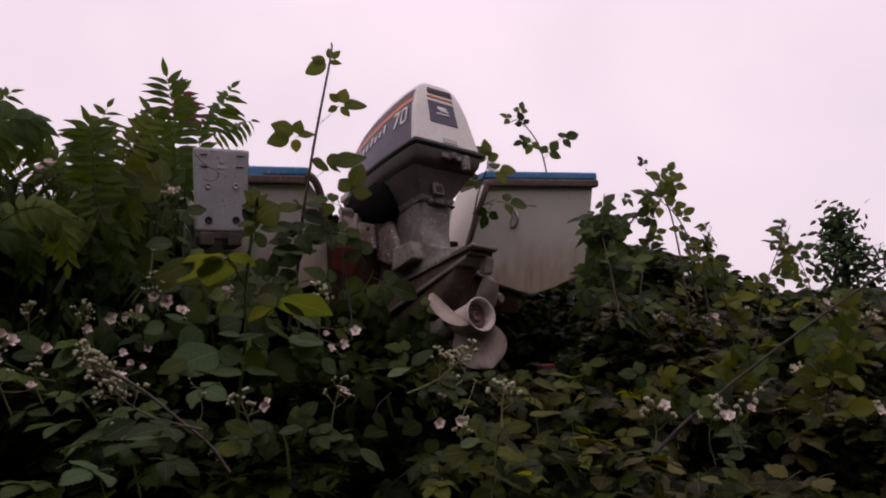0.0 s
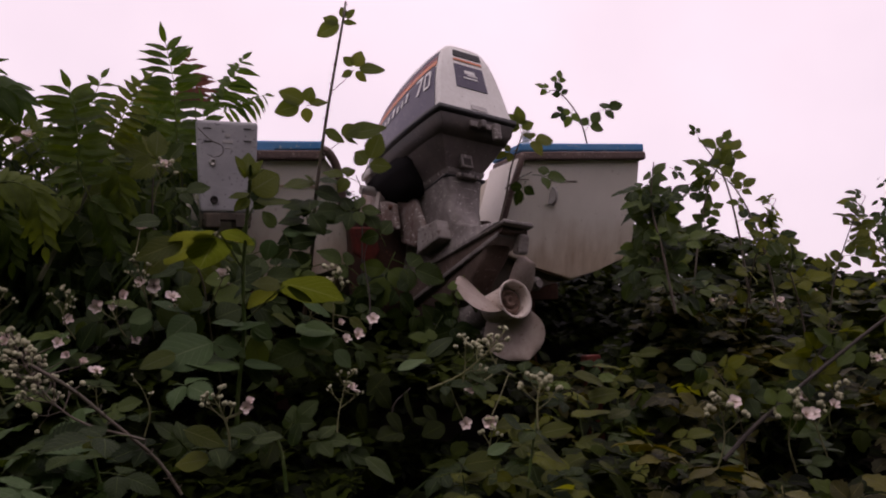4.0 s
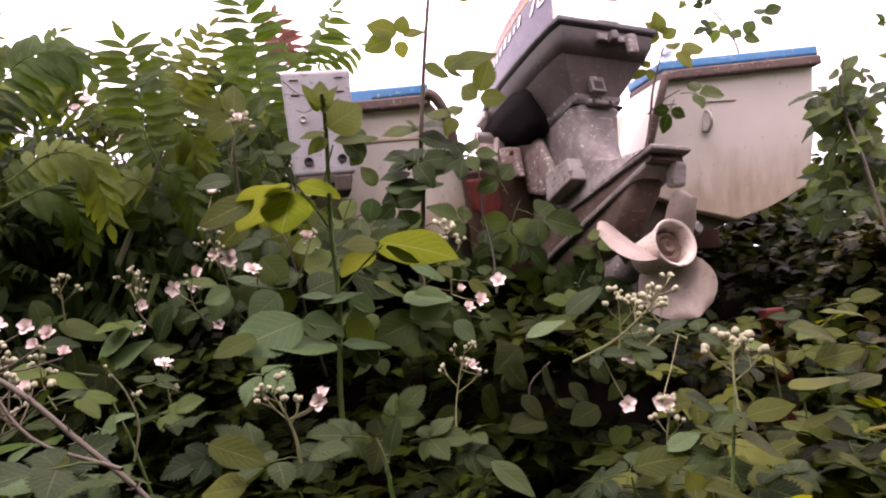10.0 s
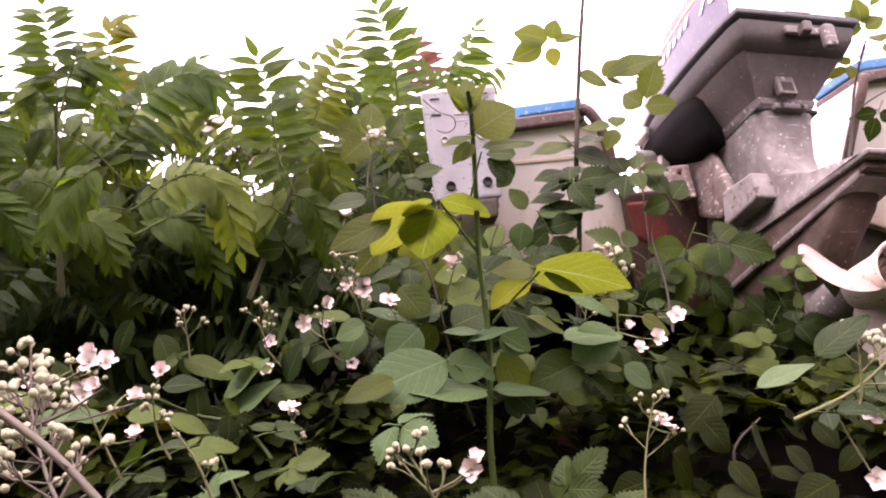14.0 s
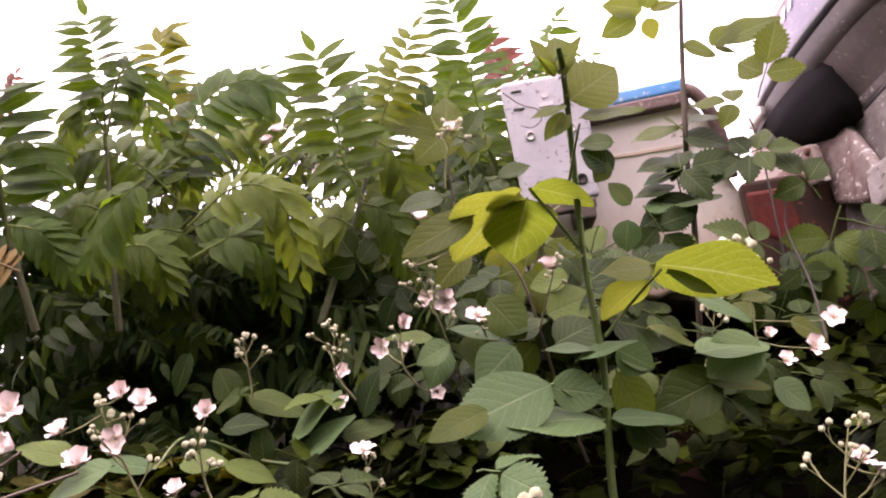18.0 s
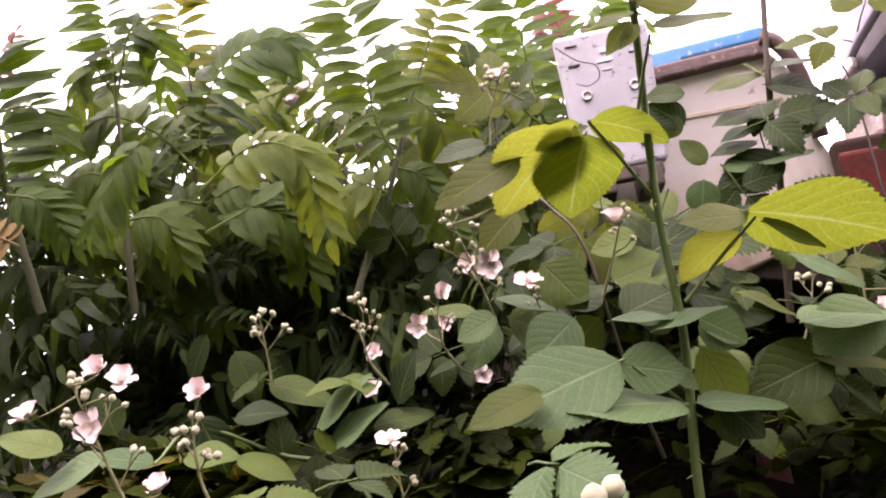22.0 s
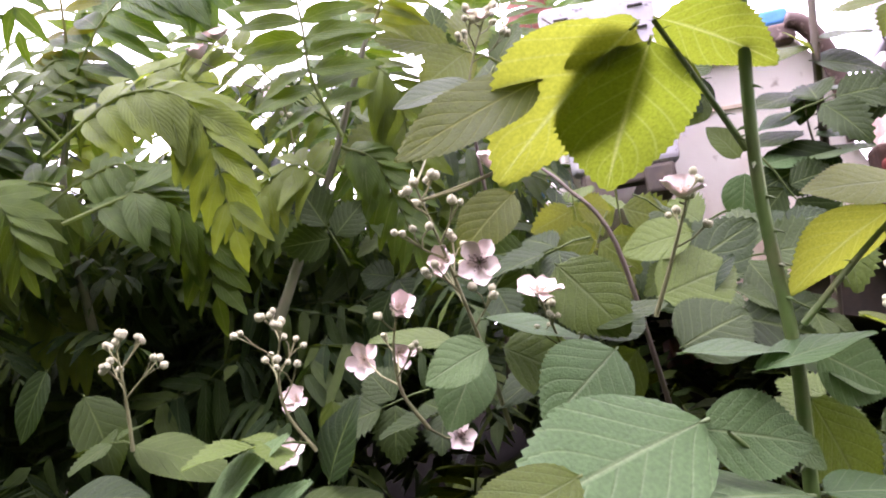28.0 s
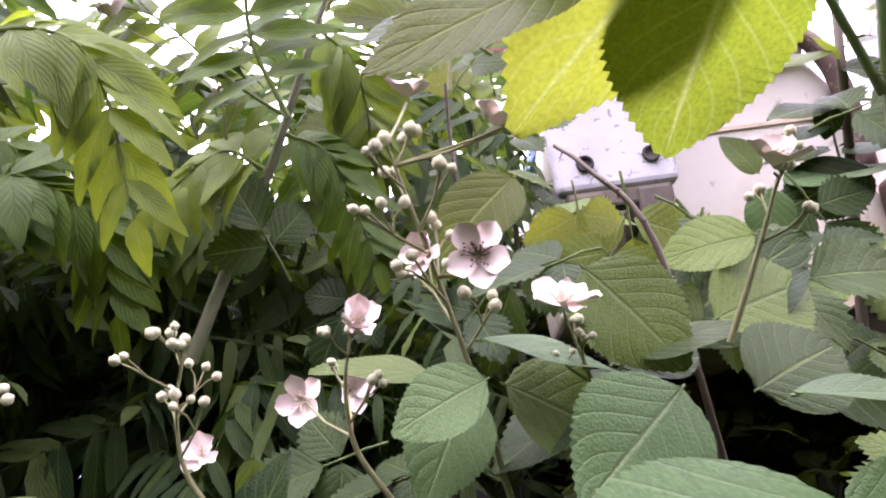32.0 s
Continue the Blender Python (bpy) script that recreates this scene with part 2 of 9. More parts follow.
PROP = weathered("worn_propeller", (0.37, 0.30, 0.26), (0.46, 0.385, 0.34), (0.20, 0.13, 0.10), 10, rough=0.5, metal=0.1, bump=0.3, amount=0.6, chips=(0.2, 0.14, 0.11), chip_scale=100.0, chip_level=0.67)
PROP_PALE = weathered("bare_hub", (0.62, 0.55, 0.50), (0.52, 0.44, 0.4), (0.4, 0.28, 0.22), 12, rough=0.5, bump=0.2, amount=0.5, chips=(0.3, 0.2, 0.15), chip_scale=90.0, chip_level=0.63)
DIRT = weathered("packed_dirt", (0.10, 0.06, 0.045), (0.16, 0.1, 0.075), (0.3, 0.2, 0.16), 30, rough=0.95, bump=0.9, amount=0.6)
BRACKET = weathered("rust_streaked_grey_metal", (0.34, 0.31, 0.29), (0.44, 0.41, 0.39), (0.17, 0.06, 0.04), 9, rough=0.7, bump=0.5, amount=0.9, fine=30, chips=(0.5, 0.47, 0.45), chip_scale=80.0, chip_level=0.61)
RUST = weathered("rusty_steel", (0.085, 0.035, 0.025), (0.14, 0.06, 0.04), (0.07, 0.035, 0.03), 10, rough=0.9, bump=0.6, amount=0.6)
RED_BOARD = weathered("red_brown_board", (0.062, 0.026, 0.016), (0.100, 0.040, 0.023), (0.028, 0.017, 0.013), 9, rough=0.9, bump=0.8, amount=0.95, fine=30, chips=(0.22, 0.085, 0.045), chip_scale=40.0, chip_level=0.66)
RED_PAINT = weathered("flaking_red_paint", (0.20, 0.026, 0.016), (0.13, 0.020, 0.014), (0.04, 0.018, 0.014), 14, rough=0.7, bump=0.6, amount=0.9, chips=(0.10, 0.04, 0.03), chip_scale=60.0, chip_level=0.62)
STEEL = weathered("dull_steel", (0.42, 0.40, 0.39), (0.5, 0.48, 0.46), (0.2, 0.16, 0.14), 15, rough=0.45, metal=0.6, bump=0.2, amount=0.5)
HULL = weathered("cream_gelcoat", (0.58, 0.53, 0.44), (0.64, 0.58, 0.49), (0.40, 0.29, 0.20), 3.5, rough=0.45, bump=0.06, amount=0.45)
def hull_paint(name, level):
    """Cream gelcoat, chalky above and stained rusty brown below a ragged waterline; fine scratches and drips."""
    m, n, l, p = material(name, 0.45)
    co = n.new("ShaderNodeTexCoord")
    sep = n.new("ShaderNodeSeparateXYZ")
    l.new(co.outputs["Object"], sep.inputs[0])
    big, small, drip = (n.new("ShaderNodeTexNoise") for _ in range(3))
    big.inputs["Scale"].default_value, big.inputs["Detail"].default_value = 4.5, 8
    small.inputs["Scale"].default_value, small.inputs["Detail"].default_value = 45, 6
    mp = n.new("ShaderNodeMapping")
    mp.inputs["Scale"].default_value = (26, 26, 1.6)
    l.new(co.outputs["Object"], mp.inputs[0])
    drip.inputs["Scale"].default_value, drip.inputs["Detail"].default_value = 1.0, 5
    l.new(mp.outputs[0], drip.inputs["Vector"])
    for t in (big, small):
        l.new(co.outputs["Object"], t.inputs["Vector"])
    a = n.new("ShaderNodeMath"); a.operation = "MULTIPLY_ADD"; a.inputs[1].default_value = 0.22
    l.new(big.outputs[0], a.inputs[0]); l.new(sep.outputs[2], a.inputs[2])
    b = n.new("ShaderNodeMath"); b.operation = "MULTIPLY_ADD"; b.inputs[1].default_value = 0.10
    l.new(drip.outputs[0], b.inputs[0]); l.new(a.outputs[0], b.inputs[2])
    r = n.new("ShaderNodeMapRange")
    r.inputs["From Min"].default_value, r.inputs["From Max"].default_value = level + 0.02, level + 0.20
    r.inputs["To Min"].default_value, r.inputs["To Max"].default_value = 1, 0
    l.new(b.outputs[0], r.inputs[0])
    clean = n.new("ShaderNodeValToRGB")
    clean.color_ramp.elements[0].position, clean.color_ramp.elements[0].color = 0.3, (0.74, 0.69, 0.62, 1)
    clean.color_ramp.elements[1].position, clean.color_ramp.elements[1].color = 0.7, (0.85, 0.80, 0.73, 1)
    l.new(big.outputs[0], clean.inputs[0])
    dirty = n.new("ShaderNodeValToRGB")
    dirty.color_ramp.elements[0].position, dirty.color_ramp.elements[0].color = 0.32, (0.50, 0.385, 0.28, 1)
    dirty.color_ramp.elements[1].position, dirty.color_ramp.elements[1].color = 0.72, (0.72, 0.61, 0.49, 1)
    l.new(drip.outputs[0], dirty.inputs[0])
    mx = n.new("ShaderNodeMix"); mx.data_type = "RGBA"
    l.new(r.outputs[0], mx.inputs[0]); l.new(clean.outputs[0], mx.inputs[6]); l.new(dirty.outputs[0], mx.inputs[7])
    sp = n.new("ShaderNodeValToRGB")
    sp.color_ramp.elements[0].position, sp.color_ramp.elements[0].color = 0.20, (0.45, 0.38, 0.33, 1)
    sp.color_ramp.elements[1].position, sp.color_ramp.elements[1].color = 0.34, (1, 1, 1, 1)
    l.new(small.outputs[0], sp.inputs[0])
    mu = n.new("ShaderNodeMix"); mu.data_type = "RGBA"; mu.blend_type = "MULTIPLY"; mu.inputs[0].default_value = 0.8
    l.new(mx.outputs[2], mu.inputs[6]); l.new(sp.outputs[0], mu.inputs[7]); l.new(mu.outputs[2], p.inputs["Base Color"])
    bp = n.new("ShaderNodeBump"); bp.inputs["Strength"].default_value, bp.inputs["Distance"].default_value = 0.12, 0.003
    l.new(small.outputs[0], bp.inputs["Height"]); l.new(bp.outputs[0], p.inputs["Normal"])
    return m


TRANSOM = hull_paint("stained_transom", 1.56)
# blotchy brown darkened for the shade under the hull and the pad
SHADED_UNDERSIDE = weathered("shaded_underside", (0.05, 0.04, 0.033), (0.085, 0.066, 0.05), (0.14, 0.11, 0.08), 6, rough=0.85, bump=0.5, amount=0.6)
HULL_LOW = weathered("stained_cream_gelcoat", (0.50, 0.40, 0.29), (0.57, 0.47, 0.35), (0.33, 0.21, 0.13), 5, rough=0.6, bump=0.1, amount=0.7)
BLUE = weathered("faded_blue_paint", (0.045, 0.20, 0.46), (0.07, 0.26, 0.50), (0.22, 0.36, 0.45), 6, rough=0.5, bump=0.05, amount=0.35, chips=(0.35, 0.42, 0.46), chip_scale=70.0, chip_level=0.64)
RAIL = weathered("brown_rubber_rail", (0.075, 0.045, 0.042), (0.11, 0.07, 0.06), (0.2, 0.13, 0.11), 9, rough=0.6, amount=0.5, chips=(0.24, 0.18, 0.16), chip_scale=100.0, chip_level=0.62)
PLATE = weathered("grey_plastic_pad", (0.40, 0.395, 0.42), (0.46, 0.45, 0.47), (0.25, 0.24, 0.25), 8, rough=0.55, bump=0.08, amount=0.5, chips=(0.2, 0.19, 0.2), chip_scale=90.0, chip_level=0.64)
# stands for the shade inside holes and slots, as plain dark colour
DARK_HOLE = weathered("recess_shade", (0.02, 0.017, 0.016), (0.03, 0.025, 0.024), (0.05, 0.035, 0.03), 9, rough=0.9, amount=0.5)
# near-black litter: shade between the leaves is put into the soil colour
SOIL = weathered("shaded_litter_soil", (0.008, 0.006, 0.005), (0.015, 0.011, 0.008), (0.010, 0.010, 0.007), 3, rough=1.0, bump=0.8, amount=0.6)
SOIL.node_tree.nodes["Principled BSDF"].inputs["Specular IOR Level"].default_value = 0.05  # sheen removed to keep the gaps dark


# ---- mesh helpers ----
def mesh_object(name, verts, faces, mat, parent=None, label="", smooth=True, uvs=None):
    me = bpy.data.meshes.new(name)
    me.from_pydata([tuple(v) for v in verts], [], [tuple(f) for f in faces])
    me.materials.append(mat)
    if smooth:
        me.polygons.foreach_set("use_smooth", [True] * len(me.polygons))
    if uvs is not None:
        layer = me.uv_layers.new(name="UVMap")
        idx = np.empty(len(me.loops), dtype=np.int32)
        me.loops.foreach_get("vertex_index", idx)
        layer.data.foreach_set("uv", np.asarray(uvs, dtype=np.float32)[idx].ravel())
    me.update()
    ob = new(name, me)
    if parent is not None:
        ob.parent = parent
    if label:
        ob["label"] = label
    return ob


def part(name, bm, mat, parent, label="", smooth=False):
    me = bpy.data.meshes.new(name)
    bmesh.ops.recalc_face_normals(bm, faces=bm.faces[:])
    bm.to_mesh(me)
    bm.free()
    me.materials.append(mat)
    if smooth:
        me.polygons.foreach_set("use_smooth", [True] * len(me.polygons))
    ob = new(name, me)
    if parent is not None:
        ob.parent = parent
    if label:
        ob["label"] = label
    return ob


def thing(name, label, category, m=None, group="", kind=""):
    ob = new(name)
    ob.empty_display_size = 0.05
    if m is not None:
        ob.matrix_world = m
    return tagged(ob, label, category, group, kind)


def box(size, centre=(0, 0, 0), bevel=0.004, rot=None, segs=2):
    bm = bmesh.new()
    bmesh.ops.create_cube(bm, size=1)
    bmesh.ops.scale(bm, vec=size, verts=bm.verts)
    if bevel:
        bmesh.ops.bevel(bm, geom=bm.edges[:], offset=bevel, segments=segs, affect="EDGES", profile=0.5)
    if rot is not None:
        bmesh.ops.rotate(bm, cent=(0, 0, 0), matrix=rot.to_3x3(), verts=bm.verts)
    bmesh.ops.translate(bm, vec=centre, verts=bm.verts)
    return bm


def loft(rings, close=True, caps=True):
    """A skin over rings of equal count."""
    bm = bmesh.new()
    vs = [[bm.verts.new(p) for p in ring] for ring in rings]
    k = len(rings[0])
    for a, b in zip(vs, vs[1:]):
        for i in range(k if close else k - 1):
            bm.faces.new((a[i], a[(i + 1) % k], b[(i + 1) % k], b[i]))
    if caps:
        bm.faces.new(vs[0][::-1])
        bm.faces.new(vs[-1])
    return bm


def prism(outline, axis, lo, hi, bevel=0.0):
    """A flat outline (two coordinates) pushed along an axis from lo to hi."""
    def put(p, d):
        q = list(p)
        q.insert("xyz".index(axis), d)
        return q
    bm = loft([[put(p, lo) for p in outline], [put(p, hi) for p in outline]])
    if bevel:
        bmesh.ops.bevel(bm, geom=bm.edges[:], offset=bevel, segments=2, affect="EDGES", profile=0.5)
    return bm


def turned(profile, n=20, axis="y"):
    """A body of revolution: profile rows of (along, radius)."""
    rings = []
    for a, r in profile:
        ring = []
        for i in range(n):
            c, s = math.cos(2 * math.pi * i / n) * r, math.sin(2 * math.pi * i / n) * r
            ring.append({"y": (c, a, s), "z": (c, s, a), "x": (a, c, s)}[axis])
        rings.append(ring)
    return loft(rings)


def tube(points, radii, n=6):
    """A round stem along points."""
    rings = []
    pts = [Vector(p) for p in points]
    ref = Vector((0.31, 0.52, 0.8))
    for i, p in enumerate(pts):
        d = (pts[min(i + 1, len(pts) - 1)] - pts[max(i - 1, 0)]).normalized()
        a = d.cross(ref)
        if a.length < 1e-3:
            a = d.cross(Vector((1, 0, 0)))
        a.normalize()
        b = d.cross(a)
        r = radii[i] if hasattr(radii, "__len__") else radii
        rings.append([p + (a * math.cos(6.2832 * k / n) + b * math.sin(6.2832 * k / n)) * r for k in range(n)])
    return rings


def rounded(w, d, r, n=4, cx=0.0, cy=0.0):
    """A rounded rectangle, half sizes w and d, as a list of (x, y)."""
    out = []
    for sx, sy, a0 in ((1, 1, 0), (-1, 1, 90), (-1, -1, 180), (1, -1, 270)):
        for i in range(n + 1):
            a = radians(a0 + 90 * i / n)
            out.append((cx + sx * (w - r) + r * math.cos(a), cy + sy * (d - r) + r * math.sin(a)))
    return out


# ---- outboard motor ----
def leaning(yaw, tilt, lean, origin):
    a, b, c = radians(yaw), radians(tilt), radians(lean)
    s, f, z = Vector((math.cos(a), math.sin(a), 0)), Vector((-math.sin(a), math.cos(a), 0)), Vector((0, 0, 1))
    up, fw = z * math.cos(b) + f * math.sin(b), f * math.cos(b) - z * math.sin(b)
    s2, up2 = s * math.cos(c) - up * math.sin(c), up * math.cos(c) + s * math.sin(c)
    m = Matrix((s2, fw, up2)).transposed().to_4x4()
    m.translation = origin
    return m


MOTOR = leaning(32.3, 13.4, 6.5, (0.040, 2.858, 1.916)) @ Matrix.Diagonal((1.064, 1.064, 1.064, 1))
motor = thing("outboard_motor", "old outboard motor, white and navy cowl, worn grey leg, tilted up", "outboard motor", MOTOR)

YS = (0.0, 0.012, 0.05, 0.12, 0.22, 0.33, 0.44, 0.53, 0.59, 0.64, 0.668, 0.68)
HS = (0.285, 0.297, 0.303, 0.308, 0.312, 0.305, 0.285, 0.255, 0.215, 0.165, 0.11, 0.08)
WS = (0.142, 0.149, 0.154, 0.161, 0.167, 0.169, 0.163, 0.149, 0.129, 0.10, 0.066, 0.043)
SQ = 4.2


def cowl_w(y):
    return float(np.interp(y, YS, WS))


def cowl_h(y):
    return float(np.interp(y, YS, HS))


def cowl_side(y, z):
    """Half width of the cowl at a height over the rim."""
    k = min(max(z / cowl_h(y), 0), 0.999)
    return cowl_w(y) * (1 - k ** SQ) ** (1 / SQ) * (1 - 0.30 * k)


def lean_y(y, z):
    return y + 0.16 * z * max(0, 1 - y / 0.25)


def cowl_ring(y, n=26):
    ring = []
    w, h = cowl_w(y), cowl_h(y)
    for i in range(n + 1):
        a = math.pi * i / n
        c, s = math.cos(a), math.sin(a)
        x = math.copysign(abs(c) ** (2 / SQ), c) * w
        z = abs(s) ** (2 / SQ) * h
        ring.append((x * (1 - 0.30 * z / h), lean_y(y, z), z))
    return ring


bm = loft([cowl_ring(y) for y in YS], close=True)
cowl = part("cowl", bm, COWL_WHITE, motor, "white engine cowl with rounded edges", smooth=True)
mod = cowl.modifiers.new("soft", "EDGE_SPLIT")
mod.split_angle = radians(50)


def side_patch(name, mat, sgn, y0, y1, zlo, zhi, off, label="", parent=None, ny=14, nz=5):
    """A thin decal that follows the cowl's flank; zlo and zhi are functions of y."""
    vs, fs = [], []
    for i in range(ny + 1):
        y = y0 + (y1 - y0) * i / ny
        for j in range(nz + 1):
            z = zlo(y) + (zhi(y) - zlo(y)) * j / nz
            vs.append((sgn * (cowl_side(y, z) + off), lean_y(y, z), z))
    for i in range(ny):
        for j in range(nz):
            a = i * (nz + 1) + j
            fs.append((a, a + 1, a + nz + 2, a + nz + 1) if sgn < 0 else (a, a + nz + 1, a + nz + 2, a + 1))
    return mesh_object(name, vs, fs, mat, parent or motor, label)


for sgn in (-1, 1):
    f1 = lambda y: 0.185 - 0.10 * max(0, y - 0.1) - 0.25 * max(0, y - 0.42)
    side_patch("side_panel", NAVY, sgn, 0.02, 0.62, lambda y: 0.008, f1, 0.003, "dark navy side panel decal")
    side_patch("stripe", ORANGE, sgn, 0.015, 0.58, lambda y: f1(y) + 0.006, lambda y: f1(y) + 0.026, 0.003, "faded orange stripe", nz=2)
    side_patch("stripe", RED_STRIPE, sgn, 0.015, 0.56, lambda y: f1(y) + 0.030, lambda y: f1(y) + 0.044, 0.003, "dark red stripe", nz=2)
    side_patch("stripe", NAVY, sgn, 0.015, 0.54, lambda y: f1(y) + 0.048, lambda y: f1(y) + 0.070, 0.003, "dark top stripe", nz=2)


def flank_glyph(loops, y0, z0, scale, slant, name, mat=DECAL_WHITE):
    """Flat strokes laid on the port flank; u runs aft, v up."""
    for loop in loops:
        vs = []
        for u, v in loop:
            y, z = y0 - (u + slant * v) * scale, z0 + v * scale
            vs.append((-(cowl_side(y, z) + 0.006), lean_y(y, z), z))
        mesh_object(name, vs, [tuple(range(len(vs)))], mat, motor, smooth=False)


# the figure 70 and unreadable lettering as bars
seven = [[(0, 0.82), (0, 1), (0.6, 1), (0.6, 0.82)], [(0.42, 0.82), (0.6, 0.82), (0.34, 0), (0.14, 0)]]
zero = [[(0.75, 0.1), (0.75, 0.9), (0.9, 0.9), (0.9, 0.1)], [(1.2, 0.1), (1.2, 0.9), (1.35, 0.9), (1.35, 0.1)],
        [(0.75, 0.9), (0.85, 1), (1.25, 1), (1.35, 0.9), (1.3, 0.84), (0.8, 0.84)], [(0.75, 0.1), (0.8, 0.16), (1.3, 0.16), (1.35, 0.1), (1.25, 0), (0.85, 0)]]
flank_glyph(seven + zero, 0.145, 0.105, 0.072, 0.12, "number_70")
for k in range(7):
    flank_glyph([[(0, 0), (0, 0.8 if k % 3 else 1.1), (0.45, 0.8 if k % 3 else 1.1), (0.45, 0)]], 0.42 - 0.034 * k, 0.098 + 0.004 * k, 0.034, 0.12, "lettering_bar")

# rear face: grip recess as a flat black quad that paints its shade, label
def on_rear(x, z, off=0.004):
    return (x, lean_y(0, z) - off, z)


def rear_quad(name, x0, x1, z0, z1, mat, off, label="", parent=None):
    vs = [on_rear(x0, z0, off), on_rear(x1, z0, off), on_rear(x1 * 0.93, z1, off), on_rear(x0 * 0.93, z1, off)]
    back = [(v[0], v[1] + 0.006, v[2]) for v in vs]
    fs = [(0, 1, 2, 3), (0, 4, 5, 1), (1, 5, 6, 2), (2, 6, 7, 3), (3, 7, 4, 0)]
    return mesh_object(name, vs + back, fs, mat, parent or motor, label, smooth=False)


rear_quad("rear_label", -0.062, 0.062, 0.105, 0.205, NAVY, 0.003, "dark square label with a pale emblem")
rear_quad("emblem", -0.022, 0.022, 0.168, 0.182, DECAL_WHITE, 0.005)
rear_quad("emblem", -0.012, 0.03, 0.160, 0.166, DECAL_WHITE, 0.005)
rear_quad("lettering_bar", -0.03, 0.03, 0.146, 0.152, DECAL_WHITE, 0.005)
rear_quad("grip_recess", -0.055, 0.06, 0.242, 0.268, BLACK_RUBBER, 0.003, "grip slot at the top of the cowl, its shade painted flat")
rear_quad("orange_trim", -0.058, 0.06, 0.222, 0.231, ORANGE, 0.003)
rear_quad("rating_sticker", -0.02, 0.045, 0.018, 0.036, STEEL, 0.003, "small grey sticker")

# rim, pan and leg
def plan(scale, off=0.0, n=20):
    pts = []
    for i in range(n + 1):
        y = 0.68 * i / n
        pts.append((cowl_w(y) * scale + off, y))
    pts = [(p[0], p[1] - (off if i == 0 else 0) + (off if i == n else 0)) for i, p in enumerate(pts)]
    return pts + [(-x, y) for x, y in pts[::-1]]


def plan_ring(z, scale, off=0.0, sx=1.0, y0=0.0, sy=1.0, drop=0.0):
    return [(x * sx, y0 + y * sy, z - drop * y) for x, y in plan(scale, off)]


part("rim_seal", loft([plan_ring(0.002, 1.0, 0.004), plan_ring(0.005, 1.0, 0.011), plan_ring(-0.009, 1.0, 0.012), plan_ring(-0.018, 1.0, 0.0)]), BLACK_RUBBER, motor, "black rubber seal round the cowl", smooth=True)
pan = part("lower_pan", loft([plan_ring(-0.018, 1.0, 0.002), plan_ring(-0.05, 0.985, 0, 1, 0.004, 0.985), plan_ring(-0.072, 0.93, 0, 0.98, 0.02, 0.94), plan_ring(-0.082, 0.82, 0, 0.95, 0.045, 0.86)]), PAN_GREY, motor, "dark grey dirty lower engine pan", smooth=True)
pan.modifiers.new("soft", "EDGE_SPLIT").split_angle = radians(40)
waist = part("pan_waist", loft([plan_ring(-0.076, 0.90, 0, 0.96, 0.035, 0.56), plan_ring(-0.11, 0.80, 0, 0.92, 0.06, 0.50), plan_ring(-0.118, 0.77, 0, 0.90, 0.065, 0.49), plan_ring(-0.16, 0.63, 0, 0.82, 0.10, 0.44), plan_ring(-0.186, 0.54, 0, 0.76, 0.105, 0.43)]), PAN_WAIST, motor, "brown grey tapered housing under the pan", smooth=True)
waist.modifiers.new("soft", "EDGE_SPLIT").split_angle = radians(40)
part("front_shroud", loft([plan_ring(-0.060, 0.985, 0.002, 1, 0.21, 0.675), plan_ring(-0.105, 0.95, 0, 0.98, 0.225, 0.52), plan_ring(-0.160, 0.86, 0, 0.95, 0.235, 0.32), plan_ring(-0.200, 0.72, 0, 0.9, 0.25, 0.17)]), HOLLOW_BLACK, motor, "black shroud under the front of the cowl, darkened for the hollow there", smooth=True)


def leg_ring(z, y0, y1, hw, r=0.03):
    return [(x, y, z) for x, y in rounded(hw, (y1 - y0) / 2, min(r, hw * 0.9), 5, 0, (y0 + y1) / 2)]


part("exhaust_housing", loft([leg_ring(-0.18, 0.098, 0.385, 0.076), leg_ring(-0.195, 0.098, 0.39, 0.078), leg_ring(-0.21, 0.102, 0.385, 0.073), leg_ring(-0.30, 0.112, 0.41, 0.067), leg_ring(-0.36, 0.09, 0.48, 0.056), leg_ring(-0.41, -0.01, 0.50, 0.056, 0.02), leg_ring(-0.447, -0.145, 0.51, 0.060, 0.012)]), LEG_GREY, motor, "worn grey metal leg with scraped paint", smooth=True).modifiers.new("soft", "EDGE_SPLIT").split_angle = radians(35)
part("flange", box((0.160, 0.298, 0.010), (0, 0.245, -0.190), 0.004), BLACK_RUBBER, motor, "black joint between pan and leg")


def plate_outline(y0, y1, hw, tip):
    return [(-tip, y0), (tip, y0), (hw, y0 + 0.44), (hw, y1 - 0.08), (0.03, y1), (-0.03, y1), (-hw, y1 - 0.08), (-hw, y0 + 0.44)]


part("splash_plate", prism(plate_outline(-0.165, 0.52, 0.067, 0.056), "z", -0.458, -0.445, 0.004), LEG_GREY, motor, "grey splash plate")
part("cavitation_plate", loft([[(x * k, y, z - 0.13 * max(y + 0.12, 0)) for x, y in plate_outline(-0.12, 0.50, 0.066, 0.05)] for z, k in ((-0.470, 0.97), (-0.478, 1.0), (-0.484, 0.97))]), LEG_GREY, motor, "grey cavitation plate")
part("plate_body", loft([[(x * 0.92, y, z - 0.13 * f * max(y + 0.12, 0)) for x, y in plate_outline(-0.14, 0.51, 0.064, 0.05)] for z, f in ((-0.452, 0.0), (-0.474, 1.0))]), PLATE_DIRT, motor, "dirt caked wall between the two plates")
